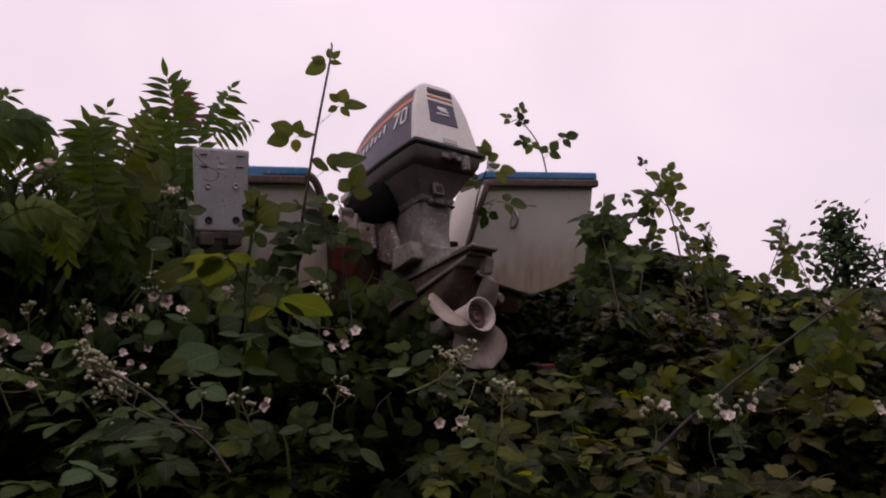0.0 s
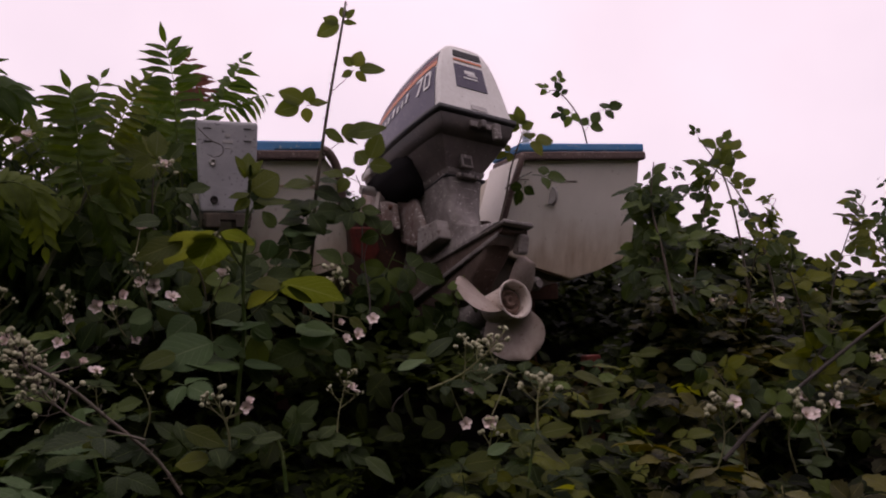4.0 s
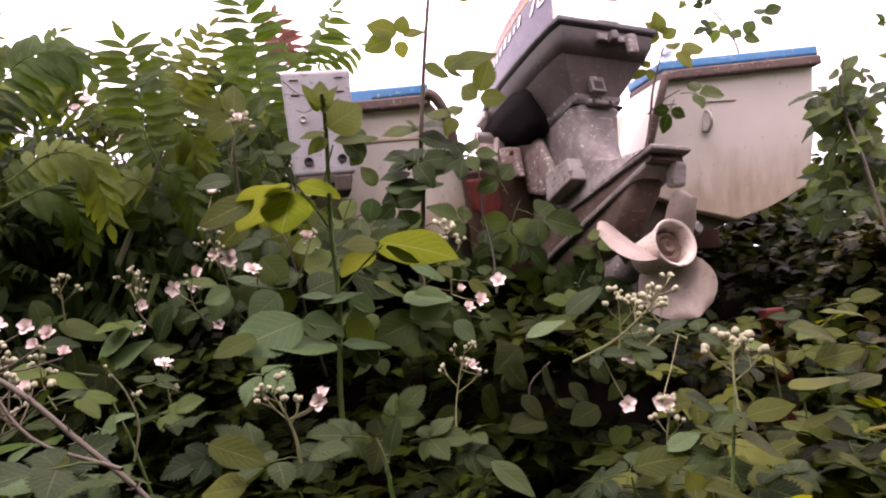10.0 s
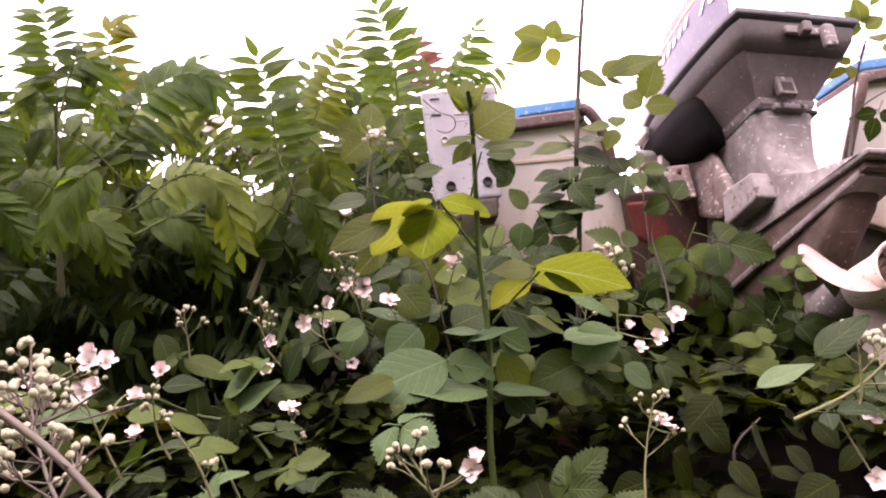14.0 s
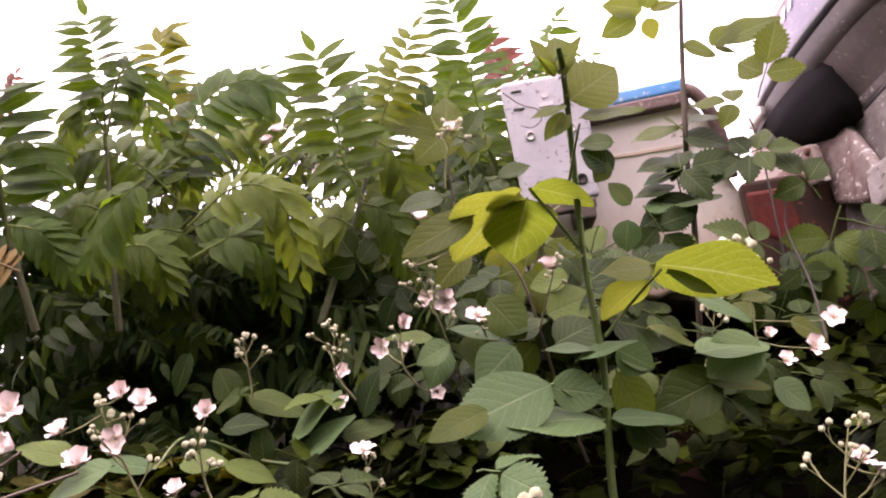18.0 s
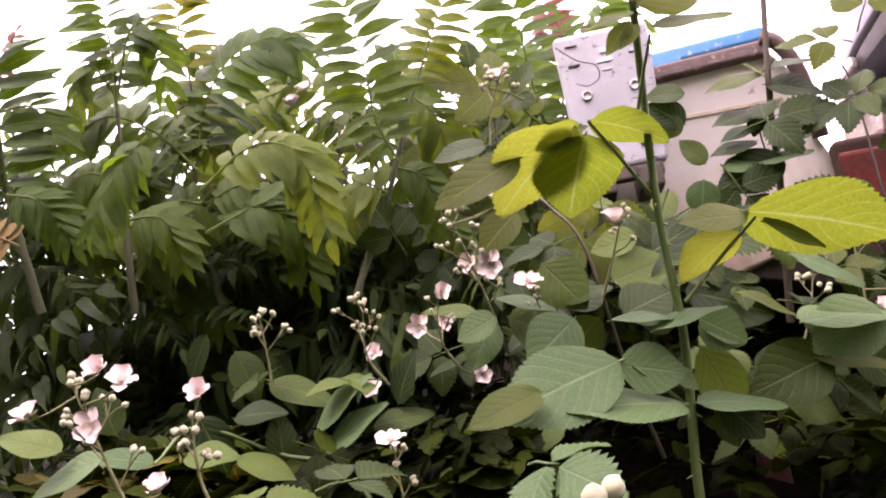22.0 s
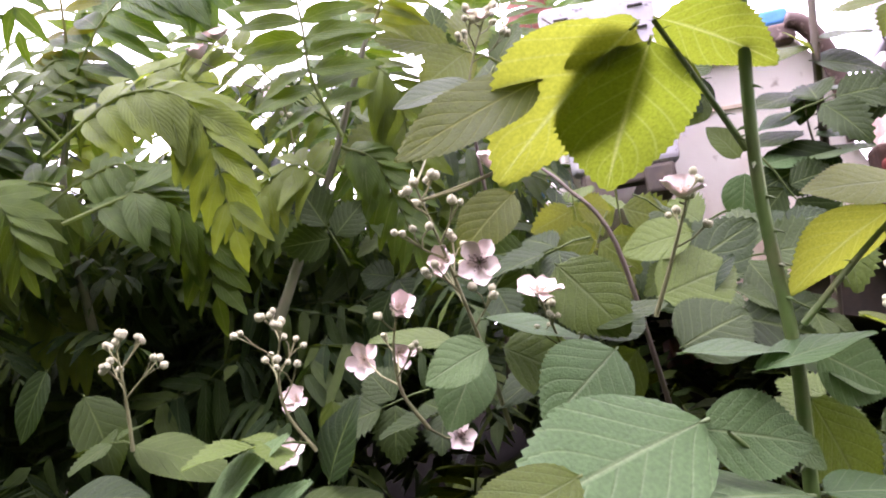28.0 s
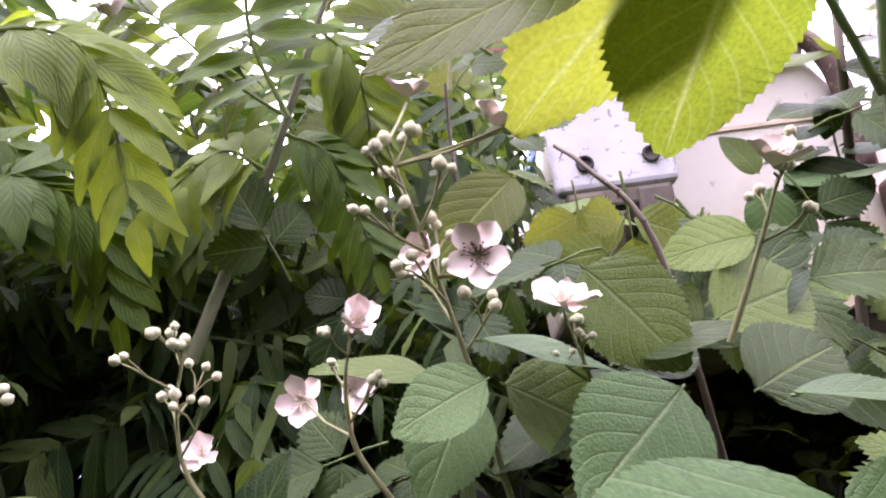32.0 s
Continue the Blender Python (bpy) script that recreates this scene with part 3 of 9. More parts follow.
part("pan_lip", loft([plan_ring(-0.166, 0.62, 0.002, 0.81, 0.09, 0.46), plan_ring(-0.180, 0.56, 0.006, 0.80, 0.094, 0.45), plan_ring(-0.188, 0.55, 0.002, 0.78, 0.098, 0.445)]), PAN_LIP, motor, "scuffed grey brown lower lip of the pan")
part("trim_tab", box((0.034, 0.044, 0.062), (0.035, -0.118, -0.500), 0.010, pose(0, 0, 0, 18)), PAD_GREY, motor, "chalky trim tab")
part("strut", loft([leg_ring(-0.452, -0.10, 0.50, 0.045), leg_ring(-0.515, -0.05, 0.48, 0.046), leg_ring(-0.57, 0.03, 0.44, 0.046), leg_ring(-0.64, 0.08, 0.42, 0.036)]), PLATE_DIRT, motor, smooth=True)
part("gearcase", turned([(-0.01, 0.040), (0.02, 0.045), (0.12, 0.050), (0.26, 0.048), (0.36, 0.040), (0.43, 0.025), (0.46, 0.006)], 24), LEG_GREY, motor, "torpedo shaped grey gearcase", smooth=True).location = (0, 0.02, -0.672)
part("skeg", loft([[(x, y, -0.72) for x, y in ((-0.012, 0.05), (0.012, 0.05), (0.012, 0.33), (-0.012, 0.33))], [(x, y, -0.90) for x, y in ((-0.005, 0.10), (0.005, 0.10), (0.005, 0.24), (-0.005, 0.24))]]), LEG_GREY, motor)
part("anode_block", prism([(0.268, -0.328), (0.138, -0.340), (0.128, -0.408), (0.284, -0.416)], "x", -0.102, -0.050, 0.006), PAD_GREY, motor, "scuffed pale block on the leg")
part("latch_base", box((0.11, 0.012, 0.022), (0.015, -0.008, -0.045), 0.004), PAN_LIP, motor)
part("latch_hook", box((0.022, 0.03, 0.03), (0.0, -0.022, -0.05), 0.006), PAN_GREY, motor)
part("latch_lever", box((0.03, 0.024, 0.062), (0.058, -0.02, -0.064), 0.008), PAN_LIP, motor, "grey cowl latch lever")
part("vent_plate", box((0.046, 0.020, 0.066), (-0.012, 0.074, -0.138), 0.004, pose(0, 0, 0, -8)), PAN_LIP, motor, "small pale plate with a dark opening")
# dark block in place of the opening: its shade is only colour
part("vent_hole", box((0.034, 0.022, 0.032), (-0.012, 0.073, -0.150), 0.003, pose(0, 0, 0, -8)), DARK_HOLE, motor)
part("flange_lug", box((0.085, 0.022, 0.016), (0.0, 0.088, -0.191), 0.006), PAN_LIP, motor, "scuffed flange lug")
# dark discs for the lug's two holes, shade painted instead of depth
for x in (-0.026, 0.026):
    part("bolt", turned([(0.0, 0.0), (0.001, 0.006), (0.006, 0.006)], 8), DARK_HOLE, motor).location = (x, 0.0755, -0.191)
part("side_handle", box((0.02, 0.07, 0.03), (-0.172, 0.5, -0.035), 0.006), STEEL, motor)
# mounting bracket
for sx in (-1, 1):
    part("clamp_bracket", prism([(0.44, -0.06), (0.62, -0.04), (0.66, -0.3), (0.60, -0.52), (0.52, -0.5), (0.50, -0.24)], "x", sx * 0.13 - 0.012, sx * 0.13 + 0.012, 0.004), BRACKET, motor, "rust streaked clamp bracket")
part("clamp_plate", prism([(0.420, -0.150), (0.290, -0.198), (0.232, -0.335), (0.295, -0.388), (0.402, -0.334)], "x", -0.098, -0.074, 0.010), FLAKED, motor, "pale rust flaked clamp plate")
part("clamp_plate", prism([(0.468, -0.150), (0.364, -0.198), (0.350, -0.302), (0.450, -0.272)], "x", -0.142, -0.118, 0.007), FLAKED, motor, "rust streaked clamp plate")
part("clamp_lug", prism([(0.565, -0.175), (0.485, -0.19), (0.445, -0.28), (0.50, -0.37), (0.57, -0.33)], "x", -0.150, -0.115, 0.016), FLAKED, motor, "chalky pitted clamp lug")
for y, z in ((0.375, -0.212), (0.40, -0.262)):
    part("bolt", turned([(-0.152, 0.0), (-0.150, 0.008), (-0.143, 0.010), (-0.135, 0.010)], 8, "x"), RUST, motor, "rusty bolt head").location = (0, y, z)
part("swivel_bracket", box((0.20, 0.08, 0.30), (0, 0.50, -0.25), 0.012), BRACKET, motor, "rust streaked swivel bracket")
part("steering_tube", turned([(-0.2, 0.018), (0.2, 0.018)], 14, "x"), STEEL, motor).location = (0, 0.5, -0.1)

# propeller
prop = part("propeller_hub", turned([(0.0, 0.040), (-0.02, 0.047), (-0.09, 0.050), (-0.125, 0.058), (-0.13, 0.060), (-0.133, 0.057), (-0.125, 0.049), (-0.06, 0.044), (-0.055, 0.004)], 30), PROP_PALE, motor, "pale worn propeller hub with open exhaust ring", smooth=True)
prop.location = (0, 0.02, -0.672)
part("hub_dirt", turned([(-0.08, 0.0455), (-0.100, 0.038), (-0.104, 0.030), (-0.096, 0.022), (-0.108, 0.014), (-0.100, 0.002)], 16), DIRT, prop)


def blade():
    vs, fs = [], []
    nr, nc = 10, 7
    for side in (0, 1):
        for i in range(nr + 1):
            t = i / nr
            r = 0.040 + 0.138 * t
            half = (0.040 + 0.050 * math.sin(math.pi * min(0.10 + 0.75 * t, 1))) * math.sqrt(max(1 - max((t - 0.5) / 0.5, 0) ** 3, 0.03))
            pitch = radians(56 - 26 * t)
            for j in range(nc + 1):
                s = j / nc * 2 - 1
                c = s * half + 0.014 * t
                bulge = 0.010 * (1 - s * s) + (0.003 if side else -0.003) * (1 - 0.7 * abs(s))
                vs.append((c * math.cos(pitch), -0.055 - 0.035 * t + c * math.sin(pitch) - bulge, r - 0.25 * c * c / r))
    base = (nr + 1) * (nc + 1)
    for side in (0, 1):
        for i in range(nr):
            for j in range(nc):
                k = side * base + i * (nc + 1) + j
                q = (k, k + 1, k + nc + 2, k + nc + 1)
                fs.append(q if side else q[::-1])
    return vs, fs


bv, bf = blade()
blade_ob = mesh_object("blade", bv, bf, PROP, prop, "stained propeller blade")
blade_ob.rotation_euler = (0, radians(38), 0)
for a in (158, 278):
    b2 = new("blade", blade_ob.data)
    b2.parent = prop
    b2["label"] = "stained propeller blade"
    b2.rotation_euler = (0, radians(a), 0)

# ---- boat ----
def smooth_line(pts, n=5):
    """A smooth line through a few points."""
    P = [Vector(p) for p in pts]
    P = [P[0] * 2 - P[1]] + P + [P[-1] * 2 - P[-2]]
    out = []
    for i in range(1, len(P) - 2):
        for k in range(n):
            t = k / n
            a, b, c, d = P[i - 1:i + 3]
            out.append(0.5 * (2 * b + (c - a) * t + (2 * a - 5 * b + 4 * c - d) * t * t + (3 * b - a - 3 * c + d) * t ** 3))
    return out + [P[-2]]


BOAT = pose(0.0693, 2.7657, 0, 0, 0, 22)
boat = thing("motor_boat", "old cream fibreglass boat with blue trim and stained transom", "boat", BOAT)
V0 = 0.40
RAKE = 0.22  # how far the transom runs forward per metre down


def tv(z):
    return V0 + (1.88 - z) * RAKE


def transom_block(name, outline, thick, mat, label):
    """Part of the transom: outline of (u, z), raked, with thickness forward."""
    bm = loft([[(u, tv(z), z) for u, z in outline], [(u, tv(z) + thick, z) for u, z in outline]])
    bmesh.ops.bevel(bm, geom=[e for e in bm.edges], offset=0.012, segments=3, affect="EDGES", profile=0.5)
    return part(name, bm, mat, boat, label, smooth=False)


transom_block("transom_starboard", [(0.335, 1.845), (0.93, 1.872), (0.929, 1.62), (0.917, 1.436), (0.755, 1.379), (0.62, 1.335), (0.42, 1.40), (0.29, 1.45), (0.265, 1.53)], 0.29, TRANSOM, "cream transom, scratched above and stained rusty brown below")
transom_block("transom_port", [(-0.90, 1.798), (-0.475, 1.815), (-0.427, 1.755), (-0.40, 1.597), (-0.385, 1.54), (-0.30, 1.45), (-0.42, 1.40), (-0.62, 1.335), (-0.755, 1.379), (-0.917, 1.436), (-0.929, 1.62)], 0.29, TRANSOM, "cream transom block with brown stains")
# the dark colour here holds the shade below the chine
transom_block("transom_bottom", [(0.90, 1.432), (0.755, 1.376), (0.0, 1.18), (-0.755, 1.376), (-0.90, 1.432), (-0.3, 1.50), (0.3, 1.50)], 0.24, SHADED_UNDERSIDE, "stained underside of the transom, its shade put into the colour").location = (0, 0.035, 0)
transom_block("motor_board", [(-0.392, 1.578), (0.2, 1.578), (0.2, 1.22), (-0.36, 1.22)], 0.05, RED_BOARD, "rust brown weathered motor board").location = (0, -0.055, 0)
transom_block("paint_patch", [(-0.388, 1.552), (-0.285, 1.552), (-0.262, 1.46), (-0.29, 1.40), (-0.374, 1.452)], 0.03, RED_PAINT, "flaking red paint on the motor board").location = (0, -0.060, 0)
# rubber corner where the cut-out turns down
cor = [(-0.490, tv(1.85) - 0.012, 1.832), (-0.462, tv(1.82) - 0.018, 1.818), (-0.432, tv(1.77) - 0.018, 1.77), (-0.412, tv(1.70) - 0.014, 1.70), (-0.400, tv(1.60) - 0.012, 1.60)]
part("corner_rail", loft(tube(smooth_line(cor), 0.017, 8)), RAIL, boat, "dark rounded rubber corner rail", smooth=True)
cor = [(0.345, tv(1.86) - 0.012, 1.85), (0.325, tv(1.80) - 0.018, 1.79), (0.300, tv(1.70) - 0.014, 1.70), (0.262, tv(1.54) - 0.012, 1.55)]
part("corner_rail", loft(tube(smooth_line(cor), 0.014, 8)), RAIL, boat, "dark rounded rubber corner rail", smooth=True)
# shackle on the board
sh = [(u, tv(1.36) + d, z) for u, d, z in ((-0.30, -0.062, 1.37), (-0.302, -0.11, 1.37), (-0.297, -0.13, 1.33), (-0.27, -0.135, 1.28), (-0.235, -0.13, 1.33), (-0.228, -0.11, 1.37), (-0.23, -0.062, 1.37))]
part("shackle", loft(tube(smooth_line(sh), 0.010, 8)), RUST, boat, "rusty bent shackle", smooth=True)

for u0, u1, z0, z1 in ((0.335, 0.945, 1.853, 1.880), (-0.90, -0.475, 1.806, 1.822)):
    def bar(h0, h1, out, mat, name, label):
        ring = lambda u, z: [(u, tv(z) - out, z + h0), (u, tv(z) - out, z + h1), (u, tv(z) + 0.26, z + h1), (u, tv(z) + 0.26, z + h0)]
        bm = loft([ring(u0, z0), ring(u1, z1)])
        bmesh.ops.bevel(bm, geom=bm.edges[:], offset=0.008, segments=3, affect="EDGES", profile=0.5)
        part(name, bm, mat, boat, label)
    bar(-0.028, 0.008, 0.020, RAIL, "rub_rail", "brown rubber rub rail")
    bar(0.010, 0.045, 0.008, BLUE, "deck_edge", "faded blue deck edge")

# hull sides running forward, gunwales, splash well walls
for s in (-1, 1):
    rings = []
    for v in (0.0, 0.5, 1.2, 2.0, 2.8, 3.4):
        w = 0.93 + 0.05 * math.sin(v * 0.9) - 0.022 * v ** 2.4
        w = max(w, 0.08) - (0.07 * max(0, 1 - v) if s < 0 else 0)
        zt = 1.86 + 0.035 * v
        rings.append([(s * w, V0 + 0.2 + v, zt), (s * (w - 0.02), V0 + 0.2 + v, 1.6 + 0.03 * v), (s * max(w * 0.82, 0.05), V0 + 0.2 + v, 1.42 + 0.05 * v), (s * 0.02, V0 + 0.2 + v, 1.21 + 0.07 * v), (s * 0.02, V0 + 0.2 + v, 1.25 + 0.07 * v), (s * max(w * 0.8, 0.04), V0 + 0.2 + v, 1.45 + 0.05 * v), (s * (w - 0.05), V0 + 0.2 + v, 1.6 + 0.03 * v), (s * (w - 0.03), V0 + 0.2 + v, zt)])
    part("hull_side", loft(rings), HULL, boat, "cream hull side")
    rr = []
    for v in (-0.2, 0.5, 1.2, 2.0, 2.8, 3.4):
        w = max(0.93 + 0.05 * math.sin(max(v, 0) * 0.9) - 0.022 * max(v, 0) ** 2.4, 0.08) - (0.07 * max(0, 1 - max(v, 0)) if s < 0 else 0)
        zt = 1.90 + 0.035 * max(v, 0) - (0.075 * max(0, 1 - max(v, 0) / 2) if s < 0 else 0)
        rr.append([(s * (w + 0.015), V0 + 0.2 + v, zt - 0.03), (s * (w + 0.015), V0 + 0.2 + v, zt), (s * (w - 0.2 if w > 0.25 else 0.03), V0 + 0.2 + v, zt + 0.006), (s * (w - 0.2 if w > 0.25 else 0.03), V0 + 0.2 + v, zt - 0.03)])
    part("gunwale", loft(rr), BLUE, boat, "faded blue gunwale")
    part("well_wall", box((0.03, 0.6, 0.42), (s * 0.42 - 0.02, V0 + 0.62, 1.62), 0.008), HULL, boat, "cream splash well wall")

# fittings on the transom
eye = part("stern_eye_plate", box((0.03, 0.008, 0.085), (0.50, tv(1.69) - 0.004, 1.69), 0.004, pose(0, 0, 0, 0, 12)), STEEL, boat, "steel stern eye")
rings = tube([(0.50 + 0.0 * a, tv(1.69) - 0.006 - 0.03 * math.sin(a), 1.69 + 0.033 * math.cos(a)) for a in np.linspace(0, math.pi, 9)], 0.006, 8)
part("eye_ring", loft(rings), STEEL, eye, smooth=True)
part("drain_fitting", turned([(0, 0.03), (-0.02, 0.03), (-0.03, 0.018), (-0.05, 0.016)], 14), PAD_GREY, boat, "corroded drain fitting").location = (0.44, tv(1.30), 1.325)
part("scratch", box((0.13, 0.003, 0.004), (0.55, tv(1.752) - 0.001, 1.752), 0), RAIL, boat)
part("scratch", box((0.05, 0.003, 0.003), (0.36, tv(1.752) - 0.001, 1.752), 0), RAIL, boat)
part("moulding_line", box((0.40, 0.004, 0.008), (-0.66, tv(1.70) - 0.001, 1.70), 0.001), HULL_LOW, boat)
part("stern_light", turned([(0, 0.016), (0.04, 0.016), (0.045, 0.02), (0.07, 0.02), (0.075, 0.012)], 14, "z"), DECAL_WHITE, boat, "small white stern light").location = (0.42, V0 + 0.1, 1.90)

# auxiliary motor bracket with its pad
brk = thing("motor_bracket", "grey auxiliary motor bracket pad with bolt holes on the transom corner", "motor bracket", BOAT @ pose(-0.832, 0.34, 1.742, 0, 0, 0))
ang = pose(0, 0, 0, 4, 0, 0)
bm = box((0.206, 0.035, 0.315), (0, 0, 0), 0.012, None, 3)
for v in bm.verts:
    v.co.x *= 0.945 + 0.36 * v.co.z
bmesh.ops.rotate(bm, cent=(0, 0, 0), matrix=ang.to_3x3(), verts=bm.verts)
pad = part("pad", bm, PLATE, brk, "pale grey plastic motor pad", smooth=False)
for x, z, r in ((-0.05, 0.012, 0.0095), (0.052, 0.015, 0.0095), (-0.045, -0.115, 0.011), (0.055, -0.112, 0.011)):
    y = -0.0185 + z * math.sin(radians(4)) * -1.0
    w = part("washer" if z > 0 else "bolt_hole", turned([(0.0, r * 1.25), (-0.003, r * 1.2), (-0.0035, r * 0.85), (0.002, r * 0.8)], 18), STEEL if z > 0 else DARK_HOLE, brk, smooth=True)
    w.location = (x, y, z)
# slots are thin dark bars, their shade put into the colour
for x, z in ((-0.066, 0.127), (0.066, 0.13), (-0.066, 0.083), (0.066, 0.088)):
    part("slot", box((0.026, 0.004, 0.003), (x, -0.0185 + z * -0.07, z), 0), DARK_HOLE, brk)
for k, (x, z, w, h) in enumerate(((0.0, 0.105, 0.016, 0.012), (0.0, 0.083, 0.034, 0.010), (0.002, 0.062, 0.022, 0.004))):
    part("embossed_mark", box((w, 0.003, h), (x, -0.018 - z * 0.07, z), 0.001), STEEL, brk)
# arms and bar get the darkened colour for the shadow below the pad
part("arm", box((0.05, 0.14, 0.05), (0.05, 0.06, -0.185), 0.006), SHADED_UNDERSIDE, brk, "bracket arm darkened for the shadow under the pad")
part("arm", box((0.05, 0.14, 0.05), (-0.05, 0.06, -0.185), 0.006), SHADED_UNDERSIDE, brk, "bracket arm darkened for the shadow under the pad")
part("cross_bar", box((0.16, 0.03, 0.03), (0.0, 0.012, -0.170), 0.006), SHADED_UNDERSIDE, brk)

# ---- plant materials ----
# dark, dull copy of the leaf: the thicket's inner shade in its colour
BRAMBLE_SHADED = leafy("bramble_leaf", (0.0009, 0.0022, 0.0003), (0.036, 0.052, 0.0048), (0.036, 0.048, 0.0075), 0.14, 0.5, gloss=0.06)
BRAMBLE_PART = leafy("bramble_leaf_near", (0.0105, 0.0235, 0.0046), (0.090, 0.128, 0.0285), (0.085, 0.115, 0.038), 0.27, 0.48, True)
# paler, greyer leaf copy: the sky's sheen on broad leaves put into the colour
BRAMBLE_BROAD = leafy("broad_bramble_leaf_sky_sheen", (0.058, 0.104, 0.038), (0.110, 0.165, 0.066), (0.135, 0.18, 0.088), 0.25, 0.48, True)
BRAMBLE_OLIVE = leafy("olive_bramble_leaf", (0.015, 0.015, 0.003), (0.105, 0.098, 0.018), (0.115, 0.105, 0.03), 0.25, 0.5)
# brighter olive copy: daylight on open leaves is put into the colour
BRAMBLE_SUNNY = leafy("daylit_olive_bramble_leaf", (0.052, 0.068, 0.010), (0.15, 0.168, 0.030), (0.15, 0.165, 0.055), 0.45, 0.5, True)
BRAMBLE_PALE = leafy("young_bramble_leaf", (0.072, 0.098, 0.022), (0.118, 0.136, 0.034), (0.125, 0.15, 0.06), 0.50, 0.5, True)
SUMAC = leafy("sumac_leaf", (0.044, 0.082, 0.015), (0.130, 0.170, 0.035), (0.125, 0.160, 0.052), 0.48, 0.5, True, 9.0)
SUMAC_YELLOW = leafy("young_sumac_leaf", (0.115, 0.118, 0.022), (0.095, 0.125, 0.024), (0.16, 0.165, 0.06), 0.5, 0.5, True, 9.0)
SUMAC_RED = leafy("red_sumac_shoot", (0.14, 0.062, 0.042), (0.19, 0.088, 0.056), (0.21, 0.12, 0.09), 0.3, 0.5, True, 9.0)
DRY_LEAF = leafy("dry_leaf", (0.14, 0.095, 0.035), (0.20, 0.14, 0.05), (0.24, 0.18, 0.09), 0.3, 0.7, True)
FAR_LEAF = leafy("far_tree_leaf", (0.025, 0.05, 0.02), (0.05, 0.085, 0.03), (0.06, 0.08, 0.04), 0.2, 0.6)
CANE = weathered("green_cane", (0.065, 0.115, 0.02), (0.09, 0.145, 0.032), (0.16, 0.12, 0.07), 25, rough=0.5, bump=0.3, amount=0.5)
CANE_DARK = weathered("purple_brown_cane", (0.065, 0.05, 0.035), (0.09, 0.075, 0.045), (0.11, 0.06, 0.05), 25, rough=0.6, bump=0.3, amount=0.5)
PEDICEL = weathered("downy_stalk", (0.13, 0.135, 0.055), (0.18, 0.18, 0.08), (0.16, 0.11, 0.06), 40, rough=0.8, bump=0.3, amount=0.4)
DEAD_CANE = weathered("dead_dark_cane", (0.022, 0.017, 0.013), (0.035, 0.026, 0.02), (0.05, 0.035, 0.025), 25, rough=0.8, bump=0.3, amount=0.5)
BUD = weathered("downy_bud", (0.42, 0.41, 0.26), (0.52, 0.50, 0.35), (0.30, 0.29, 0.16), 120, rough=0.85, bump=0.5, amount=0.5, fine=300)
PETAL = weathered("pale_pink_petal", (0.76, 0.63, 0.60), (0.81, 0.71, 0.68), (0.68, 0.50, 0.49), 60, rough=0.6, bump=0.15, amount=0.5, fine=200)
STAMEN = weathered("cream_stamens", (0.62, 0.50, 0.40), (0.70, 0.60, 0.48), (0.5, 0.38, 0.28), 200, rough=0.8, bump=0.3, amount=0.5)
STAMEN_DARK = weathered("withered_stamens", (0.10, 0.065, 0.05), (0.15, 0.10, 0.08), (0.2, 0.13, 0.1), 200, rough=0.9, bump=0.3, amount=0.5)
SUMAC_BARK = weathered("grey_green_bark", (0.07, 0.082, 0.034), (0.10, 0.11, 0.05), (0.11, 0.08, 0.06), 30, rough=0.8, bump=0.4, amount=0.6)


# ---- plant geometry ----
def leaflet(L, W, n, fold=0.25, droop=0.3, teeth=0.09, widest=0.42, wave=0.0, seed=0, blunt=0.0):
    """One leaflet from the origin along +y, its upper face to +z: points, faces and leaf coordinates."""
    rr = random.Random(seed)
    ph = rr.random() * 6
    v, f, uv = [], [], []
    for i in range(n + 1):
        t = i / n
        w = W * 0.5 * (math.sin(math.pi * t ** (math.log(0.5) / math.log(widest))) ** (0.8 - 0.25 * blunt) if 0 < t < 1 else 0.012 + (0.45 if i == 0 and widest < 0.35 else 0))
        if t > 0.55:
            w *= 1 - (0.32 - 0.2 * blunt) * ((t - 0.55) / 0.45) ** 1.4
        tooth = 1 + (teeth if i % 2 else -teeth)
        w = max(w, 0.0008)
        y, z = L * t * (1 - 0.08 * droop * t), -droop * L * t * t * 0.5
        for k in (-1, -0.5, 0, 0.5, 1):
            x = k * w * (tooth if abs(k) == 1 else 1)
            zz = z + abs(k) * w * fold - abs(k) ** 2 * w * 0.12 + wave * L * math.sin(t * 9 + ph + k * 2) * abs(k)
            yy = y + (min(W * 0.04, 0.7 * L / n) * (1 if i % 2 else -0.3) if abs(k) == 1 else 0)
            v.append((x, yy, zz))
            uv.append((k, t))
        if i:
            a, b = (i - 1) * 5, i * 5
            for k in range(4):
                f.append((a + k, a + k + 1, b + k + 1, b + k))
    return np.array(v), f, np.array(uv)


def moved(v, m):
    a = np.array(m)
    return v @ a[:3, :3].T + a[:3, 3]


def joined(pieces):
    vs, fs, us, k = [], [], [], 0
    for v, f, u in pieces:
        vs.append(v)
        us.append(u)
        fs.extend([tuple(i + k for i in q) for q in f])
        k += len(v)
    return np.concatenate(vs), fs, np.concatenate(us)


def stalk(points, radii, n=5):
    rings = tube(points, radii, n)
    v = np.array([list(p) for r in rings for p in r])
    f = [(a * n + i, a * n + (i + 1) % n, (a + 1) * n + (i + 1) % n, (a + 1) * n + i) for a in range(len(rings) - 1) for i in range(n)]
    return v, f, np.zeros((len(v), 2))


